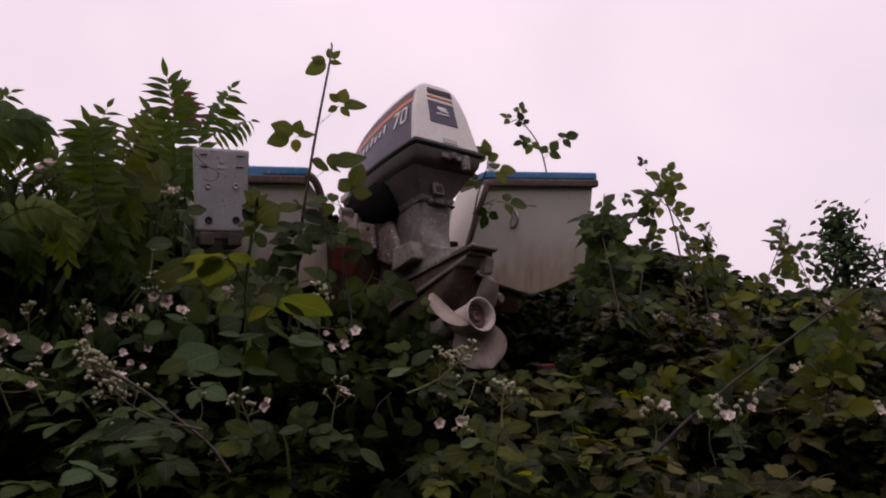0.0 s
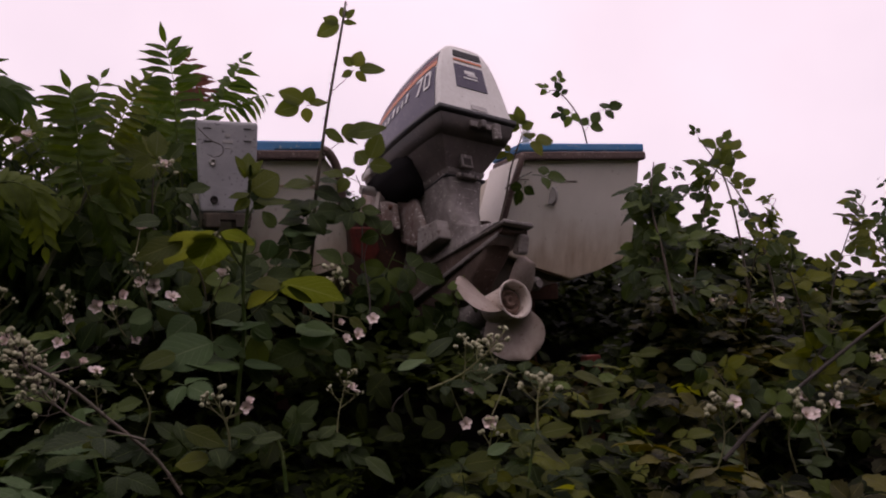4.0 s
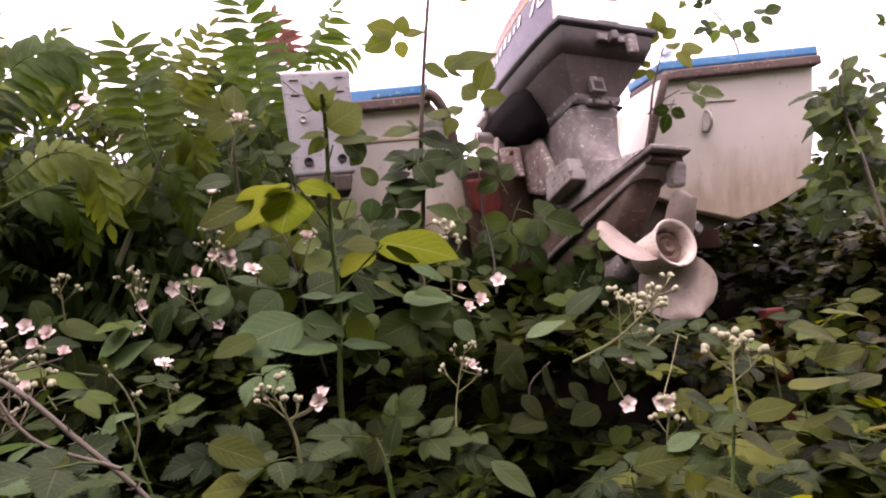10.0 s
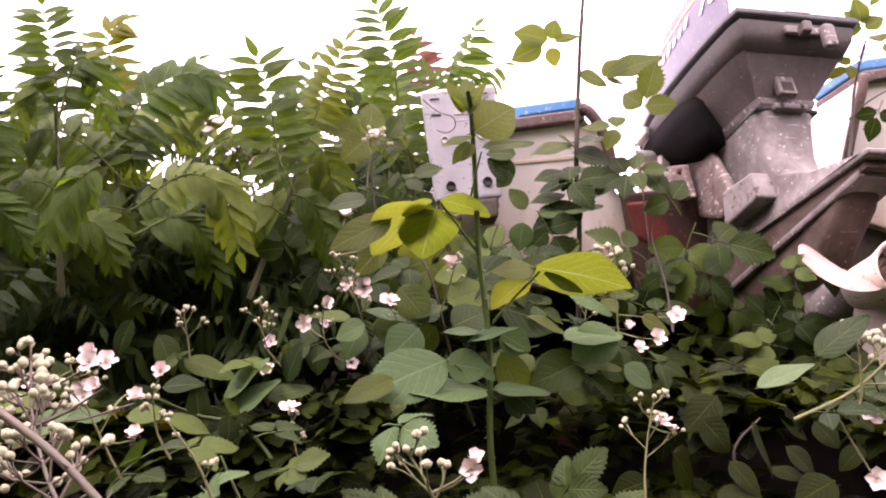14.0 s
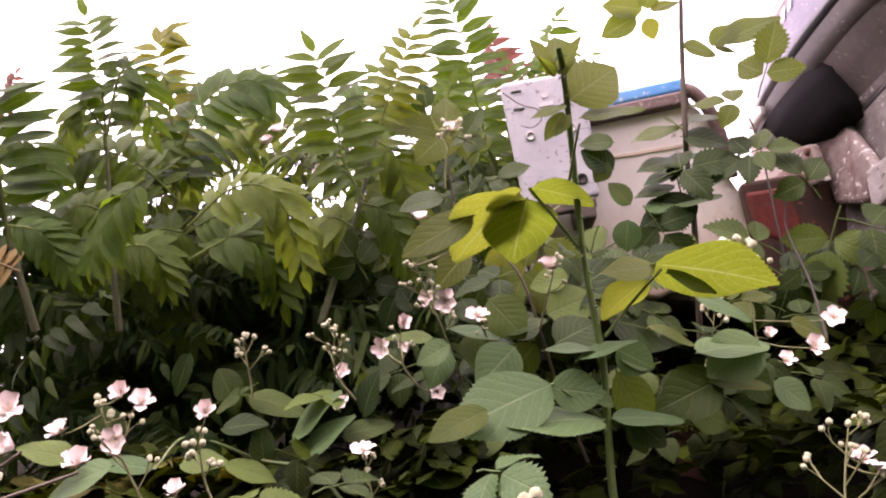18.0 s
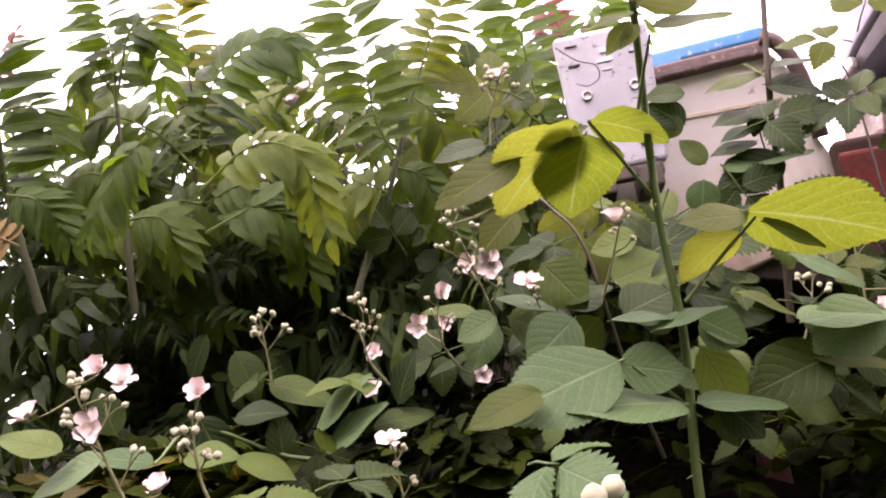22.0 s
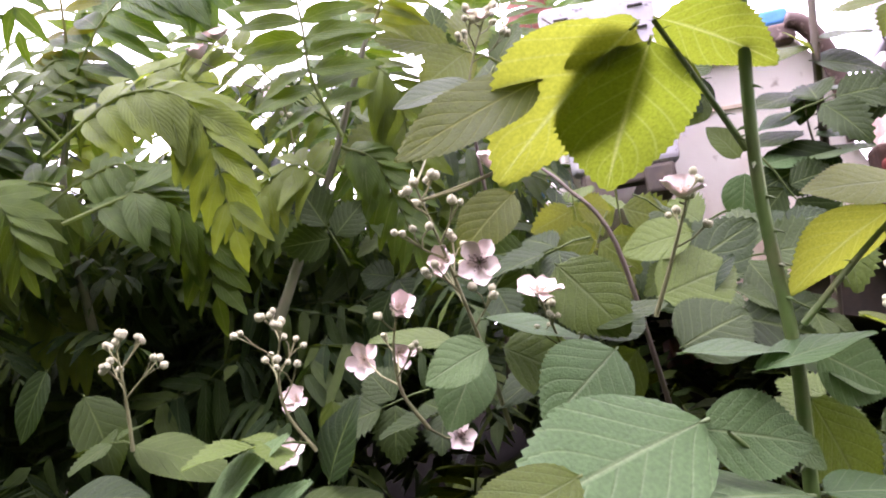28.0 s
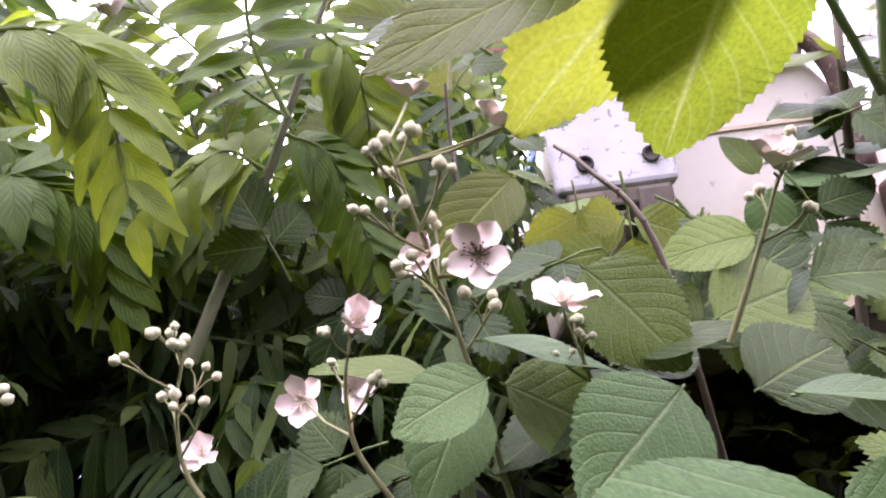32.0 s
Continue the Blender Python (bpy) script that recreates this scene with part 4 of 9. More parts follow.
def bramble_leaf(seed, count=3, n=12, size=1.0):
    """A compound leaf with 3 or 5 toothed leaflets, or one leaflet alone; it starts at the origin, runs along +y and is one size long."""
    rr = random.Random(seed)
    s = size
    if count == 1:
        v, f, u = leaflet(0.97 * s, s * (0.58, 0.52, 0.64, 0.72, 0.82, 0.44)[(seed - 5) // 17 % 6], n + 26, rr.uniform(0.10, 0.25), rr.uniform(0.15, 0.45), 0.024, 0.42, 0.016, seed, 0.45)
        return joined([(moved(v, pose(0, 0.03 * s, 0)), f, u), stalk([(0, 0, 0), (0, 0.05 * s, 0)], [0.011 * s, 0.009 * s])])
    pieces = []
    hub = 0.30 * s
    spread = [0, 74, -74] if count == 3 else [0, 52, -52, 115, -115]
    for i, a in enumerate(spread):
        L = s * (0.56 if i == 0 else 0.47 if i < 3 else 0.34) * rr.uniform(0.92, 1.08)
        W = L * rr.uniform(0.64, 0.78)
        off = 0.13 * s if i == 0 else 0.03 * s
        m = pose(0, hub, 0, rr.uniform(-14, 6), rr.uniform(-12, 12), a + rr.uniform(-8, 8)) @ pose(0, off, 0)
        v, f, u = leaflet(L, W, n, rr.uniform(0.12, 0.38), rr.uniform(0.15, 0.55), 0.11, 0.43, rr.uniform(0.012, 0.03), rr.random(), 0.3)
        pieces.append((moved(v, m), f, u))
    pieces.append(stalk([(0, 0, 0), (0, hub * 0.5, 0.02 * s), (0, hub, 0), (0, hub + 0.13 * s, -0.004 * s)], [0.011 * s, 0.010 * s, 0.009 * s, 0.006 * s]))
    return joined(pieces)


def pinnate_leaf(seed, pairs=9, length=0.42, leaf=0.095, droop=0.35, n=6, hang=0.35):
    """A feather-like leaf along +y: a bent rib with pairs of narrow drooping leaflets."""
    rr = random.Random(seed)
    rib = []
    bend = (0.16, -0.24, 0.30, -0.12, 0.22)[seed % 5]
    for i in range(pairs * 2 + 1):
        t = i / (pairs * 2)
        rib.append(Vector((bend * length * t * t, length * (t - 0.10 * droop * t * t), -droop * length * t * t * 0.6)))
    pieces = [stalk(rib, [0.0032 * (1 - 0.7 * i / (pairs * 2)) for i in range(pairs * 2 + 1)], 4)]
    for p in range(1, pairs + 1):
        t = 0.16 + 0.80 * p / pairs
        q = rib[min(int(t * pairs * 2), pairs * 2)]
        pitch = -math.degrees(droop * 1.2 * t)
        k = (0.75 + 0.5 * math.sin(math.pi * min(t * 0.95, 1))) * (1 - 0.35 * max(t - 0.7, 0) / 0.3)
        for s in (-1, 1):
            L = leaf * k * rr.uniform(0.9, 1.1)
            v, f, u = leaflet(L, L * rr.uniform(0.20, 0.26), n, rr.uniform(0.1, 0.35), rr.uniform(0.3, 0.9), 0.03, 0.34, 0.02, rr.random())
            v[:, 0] += s * L * rr.uniform(0.14, 0.40) * (v[:, 1] / L) ** 2
            m = Matrix.Translation(q) @ pose(0, 0, 0, pitch, 0, 0) @ pose(0, 0, 0, 0, s * 35 * hang + rr.uniform(-18, 18), -s * (80 - 32 * t + rr.uniform(-7, 7))) @ pose(0, 0, 0, -30 * hang)
            pieces.append((moved(v, m), f, u))
    v, f, u = leaflet(leaf * 0.7, leaf * 0.26, n, 0.25, 0.5, 0.04, 0.35)
    pieces.append((moved(v, Matrix.Translation(rib[-1]) @ pose(0, 0, 0, -math.degrees(droop))), f, u))
    return joined(pieces)


def facing(pos, along, normal, size=1.0, flip=0.0):
    """A pose with +y along and +z as near to normal as may be."""
    y = Vector(along).normalized()
    x = y.cross(Vector(normal))
    if x.length < 1e-4:
        x = y.cross(Vector((0.3, 0.5, 0.8)))
    x.normalize()
    z = x.cross(y)
    m = Matrix((x, y, z)).transposed().to_4x4() @ pose(0, 0, 0, 0, flip, 0)
    m = m @ Matrix.Diagonal((size, size, size, 1))
    m.translation = pos
    return m


LEAF_MESH = {}


def leaf_mesh(kind, variant, mat):
    """Shared meshes, one for each kind, variant and material."""
    key = (kind, variant, mat.name)
    if key not in LEAF_MESH:
        if kind == "pinnate":
            v, f, u = pinnate_leaf(variant * 13 + 3, (9, 10, 9, 10)[variant % 4], 1.0, 0.34, (0.35, 0.6, 0.8, 0.5)[variant % 4], 8, (0.35, 0.55, 0.8, 0.5)[variant % 4])
        else:
            v, f, u = bramble_leaf(variant * 17 + 5, kind, 20, 1.0)
        ob = mesh_object("leaf", v, f, mat, uvs=u)
        LEAF_MESH[key] = ob.data
        bpy.data.objects.remove(ob)
    return LEAF_MESH[key]


def put_leaf(parent, pos, along, normal, size, mat, kind=3, variant=0, label="", flip=0.0):
    ob = new("leaf", leaf_mesh(kind, variant, mat))
    ob.parent = parent
    ob.matrix_basis = facing(pos, along, normal, size, flip)
    if label:
        ob["label"] = label
    return ob


def curve_points(pts, n=6):
    """A smooth line through a few points."""
    P = [Vector(p) for p in pts]
    P = [P[0] * 2 - P[1]] + P + [P[-1] * 2 - P[-2]]
    out = []
    for i in range(1, len(P) - 2):
        for k in range(n):
            t = k / n
            a, b, c, d = P[i - 1], P[i], P[i + 1], P[i + 2]
            out.append(0.5 * (2 * b + (c - a) * t + (2 * a - 5 * b + 4 * c - d) * t * t + (3 * b - a - 3 * c + d) * t ** 3))
    out.append(P[-2])
    return out


def stem_part(parent, pts, r0, r1, mat, thorns=0, name="stem", seed=0, n=7):
    line = curve_points(pts)
    k = len(line) - 1
    pieces = [stalk(line, [r0 + (r1 - r0) * i / k for i in range(k + 1)], n)]
    rr = random.Random(seed)
    for _ in range(thorns):
        i = rr.randrange(1, k)
        p, d = line[i], (line[i + 1] - line[i]).normalized()
        side = d.cross(Vector((rr.uniform(-1, 1), rr.uniform(-1, 1), rr.uniform(-1, 1)))).normalized()
        r = r0 + (r1 - r0) * i / k
        pieces.append(stalk([p + side * r * 0.7, p + side * (r + 0.003) - d * 0.001, p + side * (r + 0.0065) - d * 0.003], [r * 0.45, r * 0.22, 0.0002], 4))
    v, f, u = joined(pieces)
    return mesh_object(name, v, f, mat, parent, uvs=u)


def petals_data(open_deg, seed):
    rr = random.Random(seed)
    pieces = []
    for k in range(5):
        v, f, u = [], [], []
        n = 6
        for i in range(n + 1):
            t = i / n
            w = 0.188 * (0.25 + 0.75 * math.sin(math.pi * min(0.08 + t * 0.62, 1))) * (1 if t < 0.9 else 0.72)
            for j in range(-2, 3):
                v.append((w * j / 2, 0.05 + 0.45 * t - 0.03 * abs(j) * t, 0.06 * abs(j / 2) ** 2 + 0.05 * t * t * rr.uniform(0.5, 1.5)))
                u.append((j / 2, t))
            if i:
                a, b = (i - 1) * 5, i * 5
                f += [(a + q, a + q + 1, b + q + 1, b + q) for q in range(4)]
        m = pose(0, 0, 0, 0, 0, 72 * k + rr.uniform(-9, 9)) @ pose(0, 0, 0, open_deg + rr.uniform(-12, 12), rr.uniform(-14, 14))
        pieces.append((moved(np.array(v), m), f, np.array(u)))
    return joined(pieces)


def stamens_data(seed):
    rr = random.Random(seed)
    pieces = []
    for _ in range(34):
        a, r = rr.random() * 6.283, rr.uniform(0.05, 0.19)
        x, y = math.cos(a), math.sin(a)
        h = rr.uniform(0.1, 0.2)
        pieces.append(stalk([(x * 0.03, y * 0.03, 0), (x * r, y * r, h), (x * r * 1.15, y * r * 1.15, h + 0.015), (x * r * 1.15, y * r * 1.15, h + 0.03)], [0.006, 0.006, 0.018, 0.004], 4))
    return joined(pieces)


def ball_data(squash=1.02, n=9, m=7):
    v, f = [], []
    for i in range(m + 1):
        a = math.pi * i / m
        for j in range(n):
            b = 6.2832 * j / n
            rad = 0.5 * math.sin(a) * (1 + 0.07 * math.cos(5 * b))
            v.append((rad * math.cos(b), rad * math.sin(b), -0.5 * squash * math.cos(a) + 0.5 * squash + (0.10 if i == m else 0)))
    f = [(i * n + j, i * n + (j + 1) % n, (i + 1) * n + (j + 1) % n, (i + 1) * n + j) for i in range(m) for j in range(n)]
    return np.array(v), f, np.zeros((len(v), 2))


PETALS, STAMENS = [], {}
for k, o in enumerate((16, 28, 46, 8)):
    ob = mesh_object("flower", *petals_data(o, k)[:2], PETAL)
    PETALS.append(ob.data)
    bpy.data.objects.remove(ob)
for key, mt in (("pale", STAMEN), ("dark", STAMEN_DARK)):
    ob = mesh_object("stamen_tuft", *stamens_data(4)[:2], mt)
    STAMENS[key] = ob.data
    bpy.data.objects.remove(ob)
ob = mesh_object("bud", *ball_data()[:2], BUD)
BUD_MESH = ob.data
bpy.data.objects.remove(ob)


def put_flower(parent, pos, normal, size, variant=0, core="pale", turn=0.0):
    ob = new("flower", PETALS[variant])
    ob.parent = parent
    ob["label"] = "pale pink five-petalled blossom"
    z = Vector(normal).normalized()
    m = z.to_track_quat("Z", "Y").to_matrix().to_4x4() @ pose(0, 0, 0, 0, 0, turn) @ Matrix.Diagonal((size, size, size, 1))
    m.translation = pos
    ob.matrix_basis = m
    c = new("stamen_tuft", STAMENS[core])
    c.parent = ob
    return ob


def put_bud(parent, pos, normal, size):
    ob = new("bud", BUD_MESH)
    ob.parent = parent
    m = Vector(normal).normalized().to_track_quat("Z", "Y").to_matrix().to_4x4() @ Matrix.Diagonal((size, size, size, 1))
    m.translation = pos
    ob.matrix_basis = m
    return ob


def panicle(base, tip, buds, spread, bud_size, seed, flowers=(), leaves=0, thick=0.0028, mat=None, flower_size=0.034, label="bramble spray with downy buds and pale blossoms"):
    """A flowering spray: an axis, side stalks and downy buds; flowers: rows of (place, facing, variant, core)."""
    rr = random.Random(seed)
    th = thing("bramble_spray", label, "bramble", group="bramble sprays")
    A, B = Vector(base), Vector(tip)
    d = B - A
    L = d.length
    d.normalize()
    side0 = d.cross(Vector((0.2, -0.9, 0.3))).normalized()
    bow = side0 * rr.uniform(-0.16, 0.16) * L
    axis = curve_points([A, A + d * L * 0.35 + bow, A + d * L * 0.7 + bow * 0.8, B], 5)
    pieces = [stalk(axis, [thick * (1.0 - 0.6 * i / (len(axis) - 1)) for i in range(len(axis))], 6)]
    ends = [(B, d)]
    for i in range(buds):
        t = 0.42 + 0.56 * (i + 0.5) / buds
        p = axis[min(int(t * (len(axis) - 1)), len(axis) - 1)]
        ang = i * 2.4 + rr.uniform(-0.5, 0.5)
        side = (Matrix.Rotation(ang, 3, d) @ side0)
        out = (side * 0.9 + d * 0.75 + Vector((0, 0, 0.25))).normalized()
        ln = spread * (1.15 - 0.65 * (t - 0.42) / 0.56) * rr.uniform(0.7, 1.2)
        q = p + out * ln
        mid = p + out * ln * 0.5 + side * ln * 0.08
        pieces.append(stalk([p, mid, q], [thick * 0.5, thick * 0.4, thick * 0.32], 5))
        ends.append((q, out))
        for _ in range(rr.choice((1, 2, 2, 3))):
            o2 = (out + Vector((rr.uniform(-1, 1), rr.uniform(-1, 1), rr.uniform(-0.3, 1))) * 0.9).normalized()
            q2 = mid + o2 * ln * rr.uniform(0.35, 0.6)
            pieces.append(stalk([mid, (mid + q2) * 0.5 + out * 0.003, q2], [thick * 0.38, thick * 0.32, thick * 0.28], 4))
            ends.append((q2, o2))
    for row in flowers:
        fp = Vector(row[0])
        best = min(axis, key=lambda a: (a - fp).length)
        mid = (best + fp) * 0.5 + Vector((0, 0, -0.004))
        pieces.append(stalk([best, mid, fp - Vector(row[1]).normalized() * 0.004], [thick * 0.6, thick * 0.5, thick * 0.42], 5))
    v, f, u = joined(pieces)
    mesh_object("branching_stalk", v, f, mat or PEDICEL, th, "thin downy branching stalk", uvs=u)
    for q, o in ends:
        put_bud(th, q - o * bud_size * 0.15, o, bud_size * rr.uniform(0.75, 1.15))
    for row in flowers:
        put_flower(th, row[0], row[1], flower_size * (row[4] if len(row) > 4 else 1), row[2], row[3], rr.uniform(0, 72))
    for i in range(leaves):
        p = axis[int(len(axis) * (0.12 + 0.3 * i / max(leaves, 1)))]
        a = rr.uniform(0, 6.28)
        put_leaf(th, p, (math.cos(a), math.sin(a) - 0.5, 0.1), (rr.uniform(-0.3, 0.3), -0.5, 1), rr.uniform(0.08, 0.12), BRAMBLE_PART, 3, rr.randrange(4))
    return th

# ---- ground: a soil bank under the thicket ----
def over(a, x0, x1):
    t = min(max((a - x0) / (x1 - x0), 0), 1)
    return t * t * (3 - 2 * t)


YB = (0.2, 0.9, 1.15, 1.4, 1.6, 1.8, 2.0, 2.3, 2.8, 3.4, 4.2, 6.0, 9.0)
ZB = (0.15, 0.42, 0.66, 0.84, 0.95, 1.0, 1.04, 1.05, 1.06, 1.2, 1.3, 1.36, 1.4)


def hollow(x):
    """Where the thicket overhangs a dark hollow, across its width."""
    return over(x, -1.0, -0.8) * (1 - over(x, 0.0, 0.2))


def thicket_top(x, y):
    """Height of the thicket's leafy surface."""
    z = float(np.interp(y, YB, ZB))
    z += 0.09 * over(-x, 0.45, 0.85) * over(y, 1.75, 2.1)
    z += 0.16 * over(-x, 0.9, 1.3) * over(y, 2.3, 2.8)
    z += 0.35 * over(-x, 0.2, 1.2) * over(y, 3.0, 4.2)
    z -= 0.14 * over(x, 0.25, 0.6) * (1 - over(y, 2.7, 3.4)) * over(y, 1.3, 1.8)
    z -= 0.03 * over(x, 0.95, 1.5) * over(y, 2.7, 3.6)
    z += 0.40 * over(y, 4.3, 5.2) * (1 - over(abs(x), 1.6, 2.6))
    z += 0.10 * over(y, 2.75, 3.1) * over(x, -0.7, -0.3) * (1 - over(x, 0.7, 1.0))
    z -= 0.30 * over(x, 0.05, 0.2) * (1 - over(x, 0.62, 0.85)) * over(y, 2.3, 2.5) * (1 - over(y, 3.6, 4.2))
    z -= 0.26 * over(y, 1.42, 1.56) * (1 - over(y, 1.93, 2.01)) * hollow(x)
    z += 0.09 * noise.noise(Vector((x * 2.6, y * 2.6, 0.4))) + 0.045 * noise.noise(Vector((x * 6, y * 6, 1.7)))
    return z


ground = thing("ground", "dark soil bank with leaf litter under the brambles", "ground", kind="structure")
xs = sorted(set([-400, -60, -20, -9, -6] + [round(-4 + 0.16 * i, 2) for i in range(57)] + [6, 9, 20, 60, 400]))
ys = sorted(set([-400, -60, -20, -6, -3, -1, -0.3] + [round(0.2 + 0.14 * i, 2) for i in range(50)] + [8, 11, 20, 60, 400]))
gv, gf = [], []
for x in xs:
    for y in ys:
        inside = over(y, 0.2, 1.1) * (1 - over(y, 8, 18)) * (1 - over(abs(x), 6, 14))
        gv.append((x, y, max(thicket_top(max(min(x, 6), -6), y) - 0.5, 0) * inside))
for i in range(len(xs) - 1):
    for j in range(len(ys) - 1):
        a = i * len(ys) + j
        gf.append((a, a + len(ys), a + len(ys) + 1, a + 1))
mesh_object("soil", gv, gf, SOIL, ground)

# stands that carry the boat
stand = thing("boat_stand", "rusty steel posts and cross beam carrying the boat", "boat stand", BOAT)
for u in (-0.55, 0.62):
    part("post", box((0.07, 0.07, 1.1), (u, 0.95, 0.80), 0.006), RUST, stand, "rusty square post")
part("beam", box((1.5, 0.09, 0.08), (0.03, 0.95, 1.30), 0.006), RUST, stand, "rusty cross beam")

post = thing("red_post", "dark red painted steel post in the shade under the hull", "post", pose(0.489, 3.345, 0, 0, 0, 20))
part("shaft", box((0.07, 0.05, 1.02), (0, 0, 0.512), 0.006), RED_PAINT, post)
part("bolt", turned([(-0.036, 0.0), (-0.034, 0.010), (-0.022, 0.012)], 8), RUST, post, "rusty bolt head").location = (0, 0, 0.964)

# ---- the thicket's mass of leaves ----
def scatter(name, count, region, seed, mat, label, depth=0.30, size=(0.10, 0.155), hush=0.30, detail=6, gaps=0.06, sink=0.0):
    """Many compound leaves in one mesh, laid over the thicket's surface."""
    rr = np.random.RandomState(seed)
    temps = [bramble_leaf(seed * 31 + k, 3 if k % 3 else 5, detail + 2, 1.0) for k in range(6)]
    x0, x1, y0, y1 = region
    eyes = np.array([p[1] for p in PATH])
    V, Fq, U, base = [], [], [], 0
    for _ in range(count):
        x, y = rr.uniform(x0, x1), rr.uniform(y0, y1)
        d = min(rr.exponential(depth * 0.4), depth * 1.6)
        p = np.array((x, y, thicket_top(x, y) - d + 0.02 - sink))
        if noise.noise(Vector((x * 2.7, y * 2.7, p[2] * 2.7 + 5))) < gaps:
            continue
        if hollow(x) > 0.5 and 1.97 < y < 2.6 and d > 0.10 and not sink:
            continue
        if np.min(np.linalg.norm(eyes - p, axis=1)) < hush:
            continue
        a = rr.uniform(0, 2 * math.pi)
        along = Vector((math.cos(a), math.sin(a) - 0.35, rr.uniform(-0.45, 0.25)))
        nrm = Vector((rr.normal(0, 0.38), -0.22 + rr.normal(0, 0.38), 1.0))
        s = rr.uniform(*size)
        m = facing(Vector(p) - along.normalized() * s * 0.6, along, nrm, s, rr.uniform(-15, 15))
        v, f, u = temps[rr.randint(6)]
        V.append(moved(v, m))
        U.append(u)
        Fq.append(np.array(f) + base)
        base += len(v)
    V, U, Fq = np.concatenate(V), np.concatenate(U), np.concatenate(Fq)
    me = bpy.data.meshes.new(name)
    me.vertices.add(len(V))
    me.vertices.foreach_set("co", V.astype(np.float32).ravel())
    me.loops.add(Fq.size)
    me.loops.foreach_set("vertex_index", Fq.astype(np.int32).ravel())
    me.polygons.add(len(Fq))
    me.polygons.foreach_set("loop_start", np.arange(0, Fq.size, 4, dtype=np.int32))
    me.polygons.foreach_set("use_smooth", np.ones(len(Fq), dtype=bool))
    layer = me.uv_layers.new(name="UVMap")
    layer.data.foreach_set("uv", U[Fq.ravel()].astype(np.float32).ravel())
    me.materials.append(mat)
    me.update()
    return tagged(new(name, me), label, "brambles", kind="stuff")


scatter("bramble_thicket", 7500, (-1.9, 1.5, 1.05, 2.6), 11, BRAMBLE_SHADED, "dense thicket of toothed green bramble leaves", depth=0.36, gaps=0.25)
scatter("bramble_thicket", 2000, (0.5, 2.8, 2.3, 4.2), 12, BRAMBLE_SHADED, "dense thicket of bramble leaves beside the hull", depth=0.4, gaps=-0.25)
scatter("bramble_thicket", 1700, (0.2, 2.6, 1.1, 3.4), 21, BRAMBLE_OLIVE, "olive bramble leaves along the edge of the thicket", depth=0.12, hush=0.62)
scatter("bramble_thicket", 420, (-1.7, -0.5, 1.1, 2.0), 22, BRAMBLE_OLIVE, "olive bramble leaves before the sumac", depth=0.12, hush=0.62)
scatter("bramble_thicket", 1700, (0.9, 6.0, 3.4, 7.5), 13, BRAMBLE_SHADED, "bramble thicket running off past the boat", depth=0.4, size=(0.12, 0.2), detail=4, gaps=-0.3)
scatter("bramble_thicket", 2300, (-1.5, 1.2, 2.5, 4.6), 15, BRAMBLE_SHADED, "dark bramble leaves under and behind the boat", depth=0.35, detail=4, gaps=-0.25)
scatter("bramble_thicket", 2100, (-2.6, 2.6, 4.4, 6.4), 16, BRAMBLE_SHADED, "bramble thicket closing the view under the hull", depth=0.5, size=(0.14, 0.22), detail=4, gaps=-0.6)
scatter("bramble_thicket", 1500, (-5.0, -1.4, 1.2, 4.5), 14, BRAMBLE_SHADED, "dark brambles under the sumac stand", depth=0.5, size=(0.11, 0.17))


scatter("bramble_thicket", 600, (0.7, 3.0, 2.2, 4.4), 23, BRAMBLE_OLIVE, "olive bramble leaves beside the hull", depth=0.1, size=(0.08, 0.13))
scatter("bramble_thicket", 1500, (-5.5, 6.5, 4.4, 9.0), 24, BRAMBLE_SHADED, "bramble thicket spreading away behind the boat", depth=0.2, size=(0.2, 0.34), detail=4, gaps=-0.4)
scatter("bramble_thicket", 2800, (-1.9, 1.4, 1.05, 2.7), 25, BRAMBLE_SHADED, "dark shaded bramble leaves on the soil of the hollow", depth=0.16, gaps=-0.2, sink=0.26)

scatter("bramble_thicket", 1100, (-0.35, 1.1, 1.15, 2.0), 26, BRAMBLE_SHADED, "shaded bramble leaves low in the front of the thicket", depth=0.2, gaps=-0.9, sink=0.14)

scatter("bramble_thicket", 900, (-0.2, 1.3, 0.75, 1.35), 27, BRAMBLE_SHADED, "shaded bramble leaves at the near foot of the bank", depth=0.2, gaps=-0.9, sink=0.2)

# ---- deeper foliage of the sumac stand ----
def sumac_mass(count, lo, hi, seed):
    rr = np.random.RandomState(seed)
    temps = [pinnate_leaf(k * 7 + 1, 9, 1.0, 0.25, (0.5, 0.8, 0.65)[k], 5, (0.5, 0.7, 0.6)[k]) for k in range(3)]
    V, Fq, U, base = [], [], [], 0
    for _ in range(count):
        p = Vector([rr.uniform(a, b) for a, b in zip(lo, hi)])
        a = rr.uniform(0, 6.283)
        along = Vector((math.cos(a), math.sin(a) * 0.7 - 0.3, rr.uniform(-0.5, 0.6)))
        m = facing(p, along, Vector((rr.normal(0, 0.4), -0.4, 1)), rr.uniform(0.22, 0.38), rr.uniform(-35, 35))
        v, f, u = temps[rr.randint(3)]
        V.append(moved(v, m))
        U.append(u)
        Fq += [tuple(i + base for i in q) for q in f]
        base += len(v)
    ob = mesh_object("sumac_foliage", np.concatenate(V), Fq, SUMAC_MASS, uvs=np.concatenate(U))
    return tagged(ob, "dense feathery foliage deep in the sumac stand", "sumac foliage", kind="stuff")


